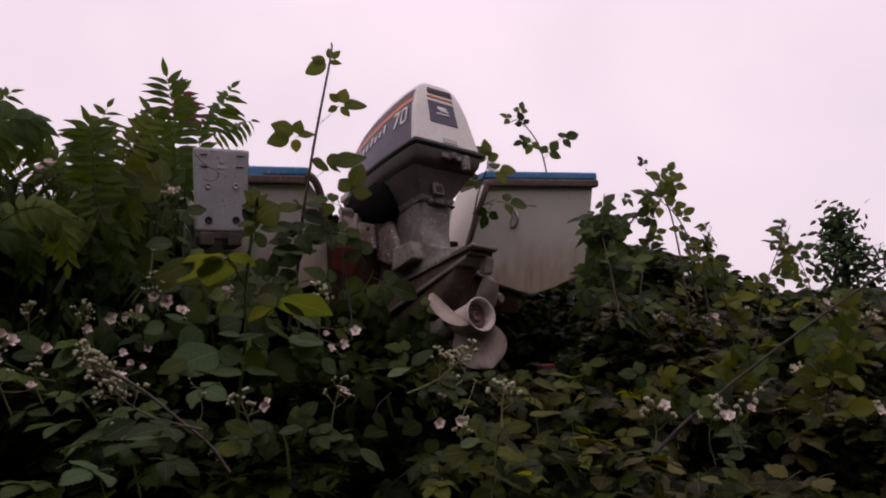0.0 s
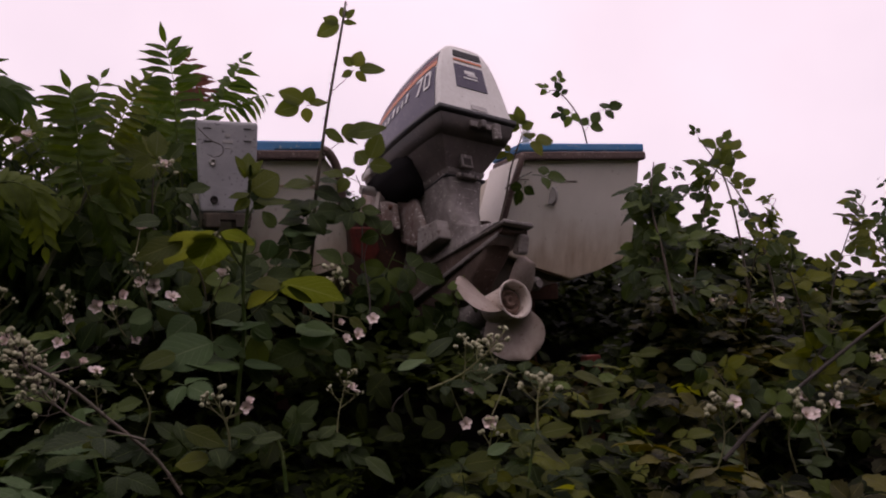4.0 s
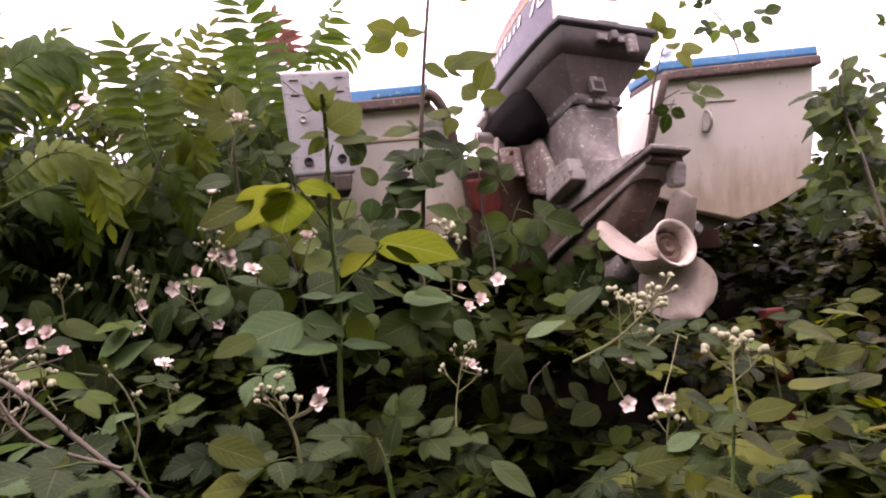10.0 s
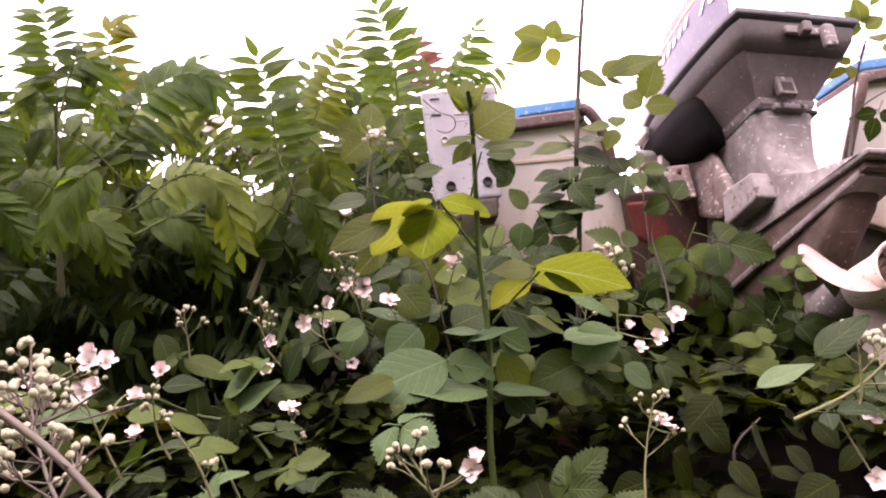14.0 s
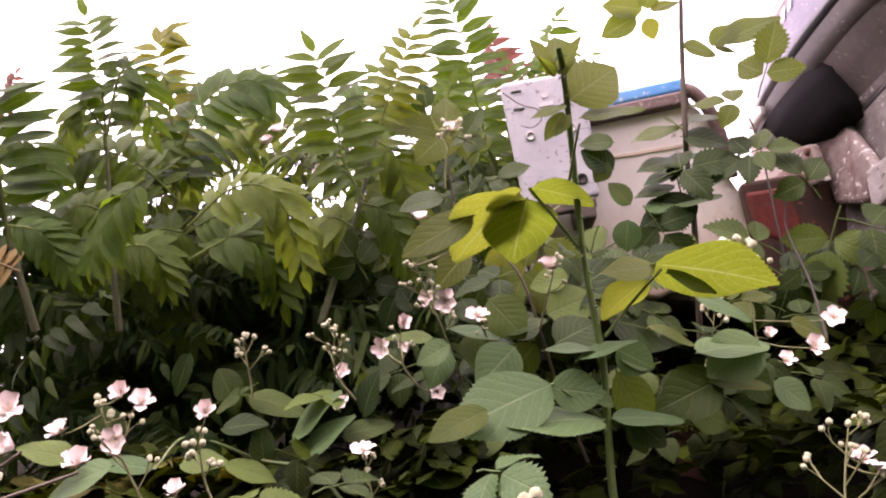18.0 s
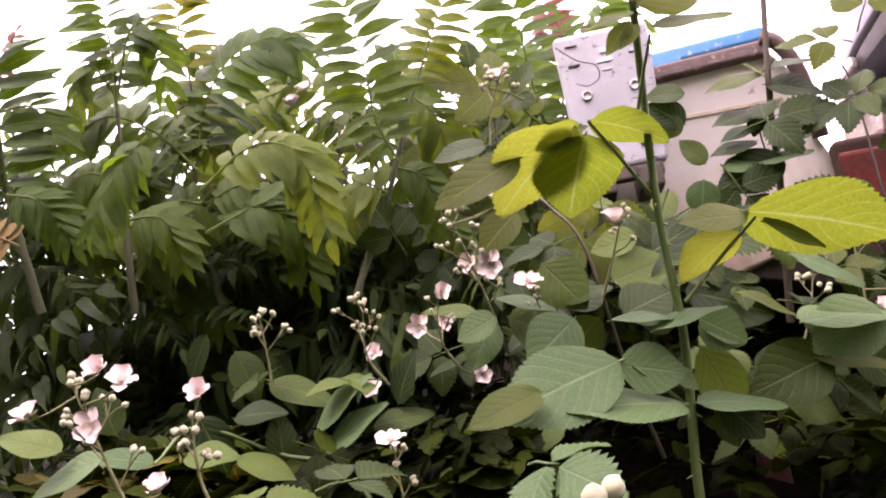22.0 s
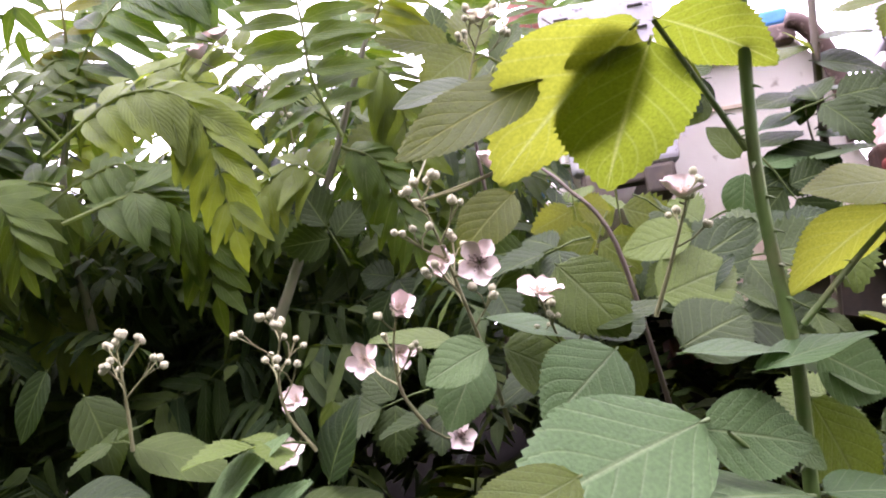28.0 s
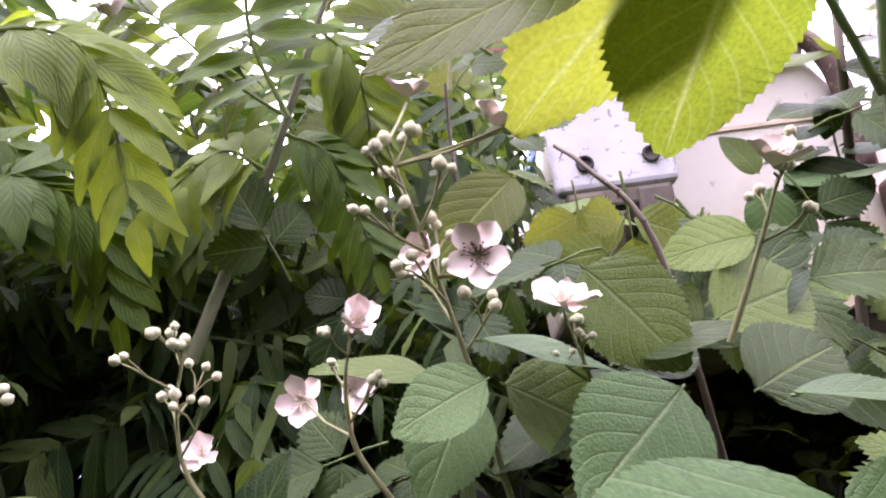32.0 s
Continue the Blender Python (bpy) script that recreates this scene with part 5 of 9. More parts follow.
# darker copy of the sumac leaf, with the stand's inner shade in its colour
SUMAC_MASS = leafy("sumac_leaf_shaded", (0.015, 0.033, 0.008), (0.072, 0.104, 0.024), (0.068, 0.092, 0.03), 0.36, 0.5, False, 9.0)
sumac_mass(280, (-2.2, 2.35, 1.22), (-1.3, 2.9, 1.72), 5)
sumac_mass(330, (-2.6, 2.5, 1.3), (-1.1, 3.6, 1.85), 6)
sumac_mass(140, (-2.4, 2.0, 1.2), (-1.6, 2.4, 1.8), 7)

# ---- unseen tall hedge, added behind the viewer and at the sides to keep the daylight to the sky overhead ----
def daylight_block(pts, height, seed):
    th = thing("hedge", "unseen tall hedge added to block low daylight", "hedge", kind="structure")
    vs, fs = [], []
    n = 0
    cols = []
    for (x0, y0), (x1, y1) in zip(pts, pts[1:]):
        for k in range(12):
            t = k / 12
            cols.append((x0 + (x1 - x0) * t, y0 + (y1 - y0) * t))
    cols.append(pts[-1])
    for x, y in cols:
        for j in range(10):
            z = height * j / 9
            d = 0.35 * noise.noise(Vector((x * 1.3, y * 1.3, z * 1.3 + seed)))
            vs.append((x + d, y + d, z + (0.4 * noise.noise(Vector((x, y, seed))) if j == 9 else 0)))
    for i in range(len(cols) - 1):
        for j in range(9):
            a = i * 10 + j
            fs.append((a, a + 10, a + 11, a + 1))
    ob = mesh_object("daylight_block_face", vs, fs, HEDGE, th)
    ob.modifiers.new("thick", "SOLIDIFY").thickness = 0.4
    return th


# dark green of the added hedge that shuts out low daylight
HEDGE = weathered("daylight_block_green", (0.018, 0.034, 0.012), (0.035, 0.058, 0.02), (0.02, 0.025, 0.012), 4, rough=0.9, bump=1.0, amount=0.6, fine=25)
daylight_block([(-7.0, 2.2), (-5.5, 0.0), (-4.0, -2.2), (4.0, -2.4), (7.0, -0.5), (8.5, 3.0)], 4.6, 3)


# ---- small sprays over the far side of the thicket, and a ragged tree beyond ----
def far_sprays():
    rr = random.Random(19)
    for k in range(16):
        x = rr.uniform(0.35, 2.6)
        y = rr.uniform(1.9, 3.9) if x > 0.9 else rr.uniform(1.5, 2.3)
        z = thicket_top(x, y)
        b = Vector((x, y, z - 0.06))
        t = b + Vector((rr.uniform(-0.05, 0.05), rr.uniform(-0.06, 0.02), rr.uniform(0.11, 0.18)))
        fl = [((t.x + rr.uniform(-0.05, 0.05), t.y + rr.uniform(-0.05, 0.03), t.z - rr.uniform(0.0, 0.06)), (rr.uniform(-0.4, 0.4), -0.8, 0.8), rr.randrange(3), "pale") for _ in range(rr.choice((1, 2, 3)))]
        panicle(b, t, rr.choice((4, 5, 6)), 0.045, 0.012, 100 + k, fl, 1, 0.0022, flower_size=0.036)


far_sprays()


def ragged_tree(x, y, z0, height, seed, label):
    rr = random.Random(seed)
    th = thing("tree", label, "tree")
    stem_part(th, [(x, y, z0), (x + 0.1, y, z0 + height * 0.5), (x + 0.05, y, z0 + height)], 0.06, 0.01, SUMAC_BARK, 0, "trunk")
    tips = []
    for k in range(26):
        h = z0 + height * (0.25 + 0.75 * k / 26)
        a = rr.uniform(0, 6.28)
        ln = height * 0.30 * (1.15 - k / 26) * rr.uniform(0.6, 1.1)
        p = Vector((x + 0.06, y, h))
        q = p + Vector((math.cos(a) * ln, math.sin(a) * ln, ln * rr.uniform(0.2, 0.7)))
        tips.append((p, q))
    pieces = [stalk([p, (p + q) * 0.5 + Vector((0, 0, 0.03)), q], [0.02, 0.012, 0.004], 5) for p, q in tips]
    v, f, u = joined(pieces)
    mesh_object("limb", v, f, SUMAC_BARK, th, uvs=u)
    leaves = []
    for p, q in tips:
        for _ in range(42):
            t = rr.uniform(0.25, 1.05)
            c = p.lerp(q, t) + Vector((rr.gauss(0, 0.09), rr.gauss(0, 0.09), rr.gauss(0, 0.09)))
            v, f, u = leaflet(rr.uniform(0.07, 0.12), rr.uniform(0.04, 0.06), 4, 0.2, 0.4, 0.05)
            leaves.append((moved(v, facing(c, (rr.gauss(0, 1), rr.gauss(0, 1), rr.gauss(0, 0.6)), (rr.gauss(0, 1), rr.gauss(0, 1), 1), 1.0)), f, u))
    v, f, u = joined(leaves)
    mesh_object("crown", v, f, FAR_LEAF, th, "sparse ragged crown", uvs=u)
    return th


ragged_tree(5.0, 8.6, 0.9, 1.45, 4, "ragged dark tree standing beyond the brambles")
ragged_tree(6.3, 8.0, 0.9, 1.7, 9, "dark bushy tree beyond the brambles")

# ---- tall green cane in the open, with young yellow-green leaves ----
cane_a = thing("bramble_cane", "upright thick green bramble cane with thorns and bright young leaves", "bramble cane", group="bramble canes")
stem_part(cane_a, [(-0.633, 2.133, 0.903), (-0.629, 2.123, 1.011), (-0.617, 2.12, 1.112), (-0.605, 2.107, 1.2), (-0.598, 2.081, 1.338), (-0.569, 2.019, 1.483), (-0.543, 1.949, 1.549), (-0.534, 1.915, 1.568)], 0.0062, 0.0038, CANE, 46, 'stem', 1)
stem_part(cane_a, [(-0.601, 2.077, 1.348), (-0.618, 2.038, 1.393), (-0.633, 2.001, 1.43)], 0.0026, 0.0018, CANE, 8, 'leaf_stalk', 2)
put_leaf(cane_a, (-0.64, 1.984, 1.424), (-0.9, 0.31, -0.3), (-0.17, 0.38, 0.91), 0.1534, BRAMBLE_PALE, 1, 3)
put_leaf(cane_a, (-0.712, 1.987, 1.41), (-0.8, -0.49, -0.34), (0.37, -0.81, 0.45), 0.1189, BRAMBLE_SUNNY, 1, 1)
put_leaf(cane_a, (-0.636, 1.998, 1.418), (-0.57, 0.72, -0.4), (-0.17, 0.38, 0.91), 0.1330, BRAMBLE_PALE, 1, 4)
put_leaf(cane_a, (-0.632, 1.997, 1.43), (0.64, 0.76, -0.13), (-0.12, 0.27, 0.95), 0.1015, BRAMBLE_PALE, 1, 0)
put_leaf(cane_a, (-0.64, 1.994, 1.43), (-0.99, -0.04, -0.12), (-0.12, 0.27, 0.95), 0.0591, BRAMBLE_PALE, 1, 0)
stem_part(cane_a, [(-0.595, 2.104, 1.222), (-0.547, 2.106, 1.264), (-0.501, 2.107, 1.3)], 0.0026, 0.0018, CANE, 8, 'leaf_stalk', 3)
put_leaf(cane_a, (-0.514, 2.096, 1.308), (0.75, 0.65, -0.15), (-0.19, 0.42, 0.89), 0.1935, BRAMBLE_PALE, 1, 2)
put_leaf(cane_a, (-0.506, 2.103, 1.303), (-0.84, -0.53, 0.11), (0.4, -0.66, 0.63), 0.0782, BRAMBLE_PALE, 1, 2)
put_leaf(cane_a, (-0.519, 2.097, 1.289), (-0.89, 0.31, -0.32), (-0.18, 0.4, 0.9), 0.0954, BRAMBLE_PALE, 1, 3)
put_leaf(cane_a, (-0.498, 2.11, 1.294), (0.63, 0.71, -0.32), (0.4, -0.66, 0.63), 0.0939, BRAMBLE_PALE, 1, 1)
stem_part(cane_a, [(-0.621, 2.13, 1.103), (-0.633, 2.092, 1.128), (-0.652, 2.05, 1.158)], 0.0022, 0.0016, CANE, 6, 'leaf_stalk', 4)
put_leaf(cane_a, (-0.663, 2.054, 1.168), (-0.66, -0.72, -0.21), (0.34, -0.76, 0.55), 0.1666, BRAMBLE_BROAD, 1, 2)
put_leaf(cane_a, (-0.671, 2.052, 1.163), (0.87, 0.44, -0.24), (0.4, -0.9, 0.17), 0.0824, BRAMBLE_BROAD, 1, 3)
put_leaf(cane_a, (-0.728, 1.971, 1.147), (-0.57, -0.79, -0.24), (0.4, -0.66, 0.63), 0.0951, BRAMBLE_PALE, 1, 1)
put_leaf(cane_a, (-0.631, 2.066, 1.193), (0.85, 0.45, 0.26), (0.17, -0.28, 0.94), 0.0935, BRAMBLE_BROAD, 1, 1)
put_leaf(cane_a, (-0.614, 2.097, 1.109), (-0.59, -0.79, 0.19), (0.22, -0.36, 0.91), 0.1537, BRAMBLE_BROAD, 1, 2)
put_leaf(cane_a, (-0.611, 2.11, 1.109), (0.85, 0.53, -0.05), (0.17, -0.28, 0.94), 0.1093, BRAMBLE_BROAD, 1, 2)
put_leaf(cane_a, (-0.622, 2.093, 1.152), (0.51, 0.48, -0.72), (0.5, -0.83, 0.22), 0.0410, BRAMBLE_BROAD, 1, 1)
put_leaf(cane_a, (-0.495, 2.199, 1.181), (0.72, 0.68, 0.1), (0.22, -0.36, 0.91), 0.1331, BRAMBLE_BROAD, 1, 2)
put_leaf(cane_a, (-0.566, 2.238, 1.138), (0.82, 0.54, -0.18), (0.47, -0.77, 0.43), 0.0934, BRAMBLE_PART, 1, 3)
put_leaf(cane_a, (-0.499, 2.242, 1.141), (0.84, 0.54, -0.12), (0.22, -0.36, 0.91), 0.1082, BRAMBLE_PALE, 1, 2)
put_leaf(cane_a, (-0.593, 2.137, 1.191), (0.61, 0.77, -0.16), (0.4, -0.66, 0.63), 0.0658, BRAMBLE_BROAD, 1, 3)
put_leaf(cane_a, (-0.558, 2.197, 1.229), (0.64, 0.68, -0.35), (0.26, -0.44, 0.86), 0.1125, BRAMBLE_PALE, 1, 1)
put_leaf(cane_a, (-0.607, 2.168, 1.175), (0.25, 0.37, -0.89), (0.5, -0.83, 0.22), 0.1216, BRAMBLE_PART, 1, 1)
put_leaf(cane_a, (-0.46, 2.322, 1.156), (0.51, 0.48, -0.72), (0.47, -0.77, 0.43), 0.0925, BRAMBLE_PART, 1, 3)
put_leaf(cane_a, (-0.556, 2.336, 1.103), (0.72, 0.54, -0.44), (0.47, -0.77, 0.43), 0.0960, BRAMBLE_PART, 1, 3)
put_leaf(cane_a, (-0.825, 2.102, 1.248), (0.71, 0.54, -0.45), (0.47, -0.77, 0.43), 0.0911, BRAMBLE_PART, 1, 3)
put_leaf(cane_a, (-0.768, 2.137, 1.25), (0.45, 0.8, 0.4), (0.47, -0.77, 0.43), 0.0963, BRAMBLE_PART, 1, 3)
put_leaf(cane_a, (-0.708, 2.19, 1.274), (0.73, 0.61, 0.29), (0.5, -0.83, 0.22), 0.0990, BRAMBLE_PART, 1, 3)
put_leaf(cane_a, (-0.731, 2.187, 1.233), (-0.76, 0, -0.65), (0.5, -0.83, 0.22), 0.0784, BRAMBLE_PART, 1, 3)
put_leaf(cane_a, (-0.693, 2.164, 1.225), (0.7, 0.62, 0.36), (0.47, -0.77, 0.43), 0.0865, BRAMBLE_PART, 1, 4)
put_leaf(cane_a, (-0.669, 2.224, 1.331), (-0.97, -0.24, -0.02), (0.47, -0.77, 0.43), 0.0699, BRAMBLE_PART, 1, 3)
put_leaf(cane_a, (-0.816, 2.061, 1.246), (-0.84, -0.43, -0.33), (0.47, -0.77, 0.43), 0.0601, BRAMBLE_BROAD, 1, 3)
put_leaf(cane_a, (-0.826, 2.073, 1.27), (0.8, 0.54, -0.25), (0.22, -0.36, 0.91), 0.1017, BRAMBLE_BROAD, 1, 1)
stem_part(cane_a, [(-0.584, 2.025, 1.429), (-0.559, 1.997, 1.467), (-0.54, 1.97, 1.487)], 0.0022, 0.0014, CANE, 3, 'side_shoot', 9)
put_leaf(cane_a, (-0.547, 1.964, 1.519), (0.65, 0.54, 0.53), (0.41, -0.91, 0.08), 0.0964, BRAMBLE_PALE, 1, 4)
put_leaf(cane_a, (-0.54, 1.971, 1.495), (0.86, 0.49, 0.1), (0.28, -0.62, 0.73), 0.0908, BRAMBLE_PALE, 1, 5)
put_leaf(cane_a, (-0.549, 1.963, 1.514), (-0.71, -0.67, -0.23), (0.28, -0.62, 0.73), 0.0568, BRAMBLE_PALE, 1, 5)
put_leaf(cane_a, (-0.555, 1.962, 1.507), (-0.45, -0.5, -0.74), (0.4, -0.88, 0.26), 0.0515, BRAMBLE_PALE, 1, 5)
put_leaf(cane_a, (-0.549, 1.966, 1.502), (-0.4, -0.58, -0.71), (0.37, -0.81, 0.45), 0.0415, BRAMBLE_PALE, 1, 5)
put_leaf(cane_a, (-0.551, 1.94, 1.546), (-0.18, -0.6, 0.78), (0.31, -0.7, 0.65), 0.0593, BRAMBLE_PALE, 1, 1)
put_leaf(cane_a, (-0.549, 1.941, 1.547), (0, 0.3, 0.96), (0.21, -0.46, 0.86), 0.0708, BRAMBLE_PALE, 1, 1)
put_leaf(cane_a, (-0.548, 1.942, 1.546), (0.67, -0.22, 0.71), (0.31, -0.7, 0.65), 0.0564, BRAMBLE_PALE, 1, 1)
put_leaf(cane_a, (-0.554, 1.939, 1.545), (-0.09, -0.74, 0.66), (0.17, -0.38, 0.91), 0.0384, BRAMBLE_PALE, 1, 1)
put_leaf(cane_a, (-0.547, 1.943, 1.54), (0.8, -0.21, 0.56), (0.24, -0.54, 0.8), 0.0476, BRAMBLE_PALE, 1, 1)
put_leaf(cane_a, (-0.8, 2.08, 1.472), (-0.86, -0.51, -0.02), (0.41, -0.61, 0.68), 0.0759, BRAMBLE_PART, 1, 3)
put_leaf(cane_a, (-0.598, 2.167, 1.104), (0.25, 0.28, -0.93), (0.45, -0.75, 0.48), 0.0609, BRAMBLE_PART, 1, 3)
put_leaf(cane_a, (-0.753, 2.157, 1.243), (-0.83, -0.48, -0.28), (0.06, -0.5, 0.86), 0.1102, BRAMBLE_PART, 1, 3)
put_leaf(cane_a, (-0.754, 2.118, 1.252), (0.88, 0.4, 0.26), (0.43, -0.3, 0.85), 0.0724, BRAMBLE_PART, 1, 2)
put_leaf(cane_a, (-0.491, 2.274, 1.127), (-0.84, -0.51, -0.2), (0.3, -0.38, 0.87), 0.1033, BRAMBLE_PART, 1, 3)
put_leaf(cane_a, (-0.7, 2.231, 1.267), (0.74, 0.22, 0.63), (0.38, -0.33, 0.86), 0.0738, BRAMBLE_PART, 1, 2)
put_leaf(cane_a, (-0.61, 2.313, 1.161), (0.62, 0.48, -0.62), (0.54, -0.21, 0.81), 0.0984, BRAMBLE_PART, 3, 0)
put_leaf(cane_a, (-0.561, 2.307, 1.067), (-0.84, -0.51, -0.2), (0.39, -0.32, 0.86), 0.1013, BRAMBLE_PART, 3, 1)
put_leaf(cane_a, (-0.815, 2.208, 1.092), (-0.84, -0.51, -0.2), (0.34, -0.36, 0.87), 0.0984, BRAMBLE_PART, 1, 2)
put_leaf(cane_a, (-0.872, 2.162, 1.133), (-0.36, -0.03, -0.93), (0.1, -0.48, 0.87), 0.0738, BRAMBLE_PART, 1, 0)
put_leaf(cane_a, (-0.875, 2.126, 1.261), (-0.75, -0.59, 0.3), (-0.02, -0.54, 0.84), 0.082, BRAMBLE_PART, 1, 0)
put_leaf(cane_a, (-1.01, 2.113, 1.232), (-0.07, 0.16, -0.98), (-0.06, -0.55, 0.83), 0.0689, BRAMBLE_PART, 1, 3)
put_leaf(cane_a, (-0.886, 2.158, 1.21), (-0.84, -0.51, -0.2), (0.43, -0.3, 0.85), 0.092, BRAMBLE_PART, 3, 0)
put_leaf(cane_a, (-0.722, 2.084, 1.228), (-0.52, -0.65, -0.56), (0.4, -0.9, 0.17), 0.0857, BRAMBLE_BROAD, 1, 4)
put_leaf(cane_a, (-0.593, 2.135, 1.204), (0.72, 0.43, -0.55), (0.41, -0.91, 0.08), 0.0667, BRAMBLE_BROAD, 1, 4)
put_leaf(cane_a, (-0.414, 2.274, 1.191), (-0.7, -0.57, -0.43), (0.4, -0.88, 0.26), 0.1008, BRAMBLE_BROAD, 1, 4)
put_leaf(cane_a, (-0.474, 2.256, 1.14), (-0.77, -0.59, -0.26), (0.4, -0.88, 0.26), 0.1144, BRAMBLE_PART, 1, 3)
put_leaf(cane_a, (-0.637, 2.567, 1.468), (-0.26, 0.06, -0.96), (0.41, -0.91, 0.08), 0.0717, BRAMBLE_BROAD, 1, 4)
put_leaf(cane_a, (-0.498, 2.276, 1.272), (0.72, 0.59, -0.37), (0.24, -0.54, 0.8), 0.1155, BRAMBLE_BROAD, 1, 2)
put_leaf(cane_a, (-0.591, 2.154, 1.104), (0.69, 0.08, -0.72), (0.37, -0.81, 0.45), 0.0603, BRAMBLE_PART, 1, 4)
put_leaf(cane_a, (-0.769, 2.114, 1.309), (0.61, 0.03, -0.79), (0.4, -0.88, 0.26), 0.0856, BRAMBLE_PART, 1, 4)
put_leaf(cane_a, (-0.841, 2.093, 1.247), (-0.31, -0.45, -0.84), (0.4, -0.88, 0.26), 0.0719, BRAMBLE_BROAD, 1, 3)
put_leaf(cane_a, (-0.411, 2.309, 1.125), (0.71, 0.12, -0.69), (0.37, -0.81, 0.45), 0.0682, BRAMBLE_BROAD, 1, 3)
put_leaf(cane_a, (-0.676, 2.062, 1.214), (0.91, 0.42, -0.05), (0.13, -0.3, 0.94), 0.0880, BRAMBLE_BROAD, 1, 1)
put_leaf(cane_a, (-0.373, 2.344, 1.211), (0.74, 0.43, -0.51), (0.31, -0.7, 0.65), 0.0710, BRAMBLE_SUNNY, 1, 2)
put_leaf(cane_a, (-0.813, 2.167, 1.398), (-0.65, -0.45, -0.62), (0.37, -0.81, 0.45), 0.0832, BRAMBLE_SUNNY, 1, 3)

# ---- dark cane rising in front of the transom ----
cane_b = thing("bramble_cane", "slender dark bramble cane with scattered leaves in front of the transom", "bramble cane", group="bramble canes")
stem_part(cane_b, [(-0.588, 2.82, 1.209), (-0.54, 2.76, 1.474), (-0.522, 2.71, 1.592), (-0.48, 2.691, 1.844), (-0.444, 2.678, 2.023), (-0.403, 2.664, 2.218), (-0.407, 2.759, 2.307)], 0.0075, 0.0035, CANE_DARK, 40, 'stem', 5)
put_leaf(cane_b, (-0.421, 2.704, 2.205), (-0.95, 0.06, -0.29), (-0.04, -0.98, 0.17), 0.0920, BRAMBLE_PALE, 1, 3)
put_leaf(cane_b, (-0.425, 2.704, 2.21), (-0.9, 0, 0.43), (-0.04, -0.98, 0.17), 0.0614, BRAMBLE_PALE, 1, 2)
put_leaf(cane_b, (-0.406, 2.702, 2.226), (-0.22, -0.07, 0.97), (-0.04, -0.98, 0.17), 0.0428, BRAMBLE_PALE, 1, 2)
put_leaf(cane_b, (-0.402, 2.702, 2.225), (0.7, -0.09, 0.71), (-0.04, -0.98, 0.17), 0.0456, BRAMBLE_PALE, 1, 2)
put_leaf(cane_b, (-0.413, 2.703, 2.213), (0.99, -0.03, -0.11), (-0.04, -0.94, 0.33), 0.0500, BRAMBLE_PALE, 1, 1)
stem_part(cane_b, [(-0.47, 2.671, 1.925), (-0.5, 2.655, 1.918), (-0.532, 2.638, 1.909)], 0.0016, 0.001, CANE_DARK, 0, 'leaf_stalk', 21)
put_leaf(cane_b, (-0.537, 2.644, 1.924), (-0.84, -0.41, 0.37), (0.38, -0.92, 0.09), 0.0903, BRAMBLE_PALE, 1, 3)
put_leaf(cane_b, (-0.552, 2.64, 1.912), (-0.91, -0.32, -0.28), (0.38, -0.92, 0.09), 0.0865, BRAMBLE_PALE, 1, 3)
put_leaf(cane_b, (-0.531, 2.646, 1.924), (0.36, -0.02, 0.93), (0.38, -0.92, -0.05), 0.0565, BRAMBLE_PALE, 1, 4)
put_leaf(cane_b, (-0.526, 2.649, 1.92), (0.92, 0.34, 0.17), (0.34, -0.82, 0.45), 0.0689, BRAMBLE_PALE, 1, 1)
put_leaf(cane_b, (-0.535, 2.648, 1.907), (0.15, 0.23, -0.96), (0.38, -0.92, -0.05), 0.0510, BRAMBLE_PALE, 1, 4)
stem_part(cane_b, [(-0.494, 2.693, 1.746), (-0.452, 2.703, 1.785), (-0.422, 2.711, 1.809)], 0.0014, 0.001, CANE_DARK, 0, 'leaf_stalk', 22)
put_leaf(cane_b, (-0.479, 2.683, 1.838), (0.82, 0.41, -0.4), (0.34, -0.82, 0.45), 0.0811, BRAMBLE_PALE, 1, 2)
put_leaf(cane_b, (-0.426, 2.708, 1.821), (0.8, 0.22, 0.56), (0.34, -0.82, 0.45), 0.0802, BRAMBLE_PALE, 1, 3)
put_leaf(cane_b, (-0.414, 2.712, 1.822), (0.9, 0.31, 0.31), (0.31, -0.77, 0.55), 0.1530, BRAMBLE_PALE, 1, 1)
put_leaf(cane_b, (-0.421, 2.71, 1.817), (0.87, 0.41, -0.3), (0.29, -0.71, 0.65), 0.0562, BRAMBLE_PALE, 1, 1)
stem_part(cane_b, [(-0.449, 2.685, 1.971), (-0.408, 2.687, 2.007), (-0.374, 2.688, 2.043)], 0.0014, 0.001, CANE_DARK, 0, 'leaf_stalk', 23)
put_leaf(cane_b, (-0.37, 2.687, 2.049), (0.33, -0.05, 0.94), (0.12, -0.99, 0.02), 0.0611, BRAMBLE_PALE, 1, 4)
put_leaf(cane_b, (-0.377, 2.686, 2.053), (-0.7, -0.15, 0.7), (0.12, -0.98, 0.15), 0.0484, BRAMBLE_PALE, 1, 3)
put_leaf(cane_b, (-0.362, 2.689, 2.045), (0.99, 0.12, 0.03), (0.11, -0.86, 0.5), 0.0921, BRAMBLE_PALE, 1, 2)
put_leaf(cane_b, (-0.371, 2.689, 2.036), (0.72, 0.15, -0.68), (0.12, -0.98, 0.15), 0.0497, BRAMBLE_PALE, 1, 2)
put_leaf(cane_b, (-0.381, 2.687, 2.037), (-0.9, -0.07, -0.44), (0.12, -0.98, 0.15), 0.0432, BRAMBLE_PALE, 1, 2)
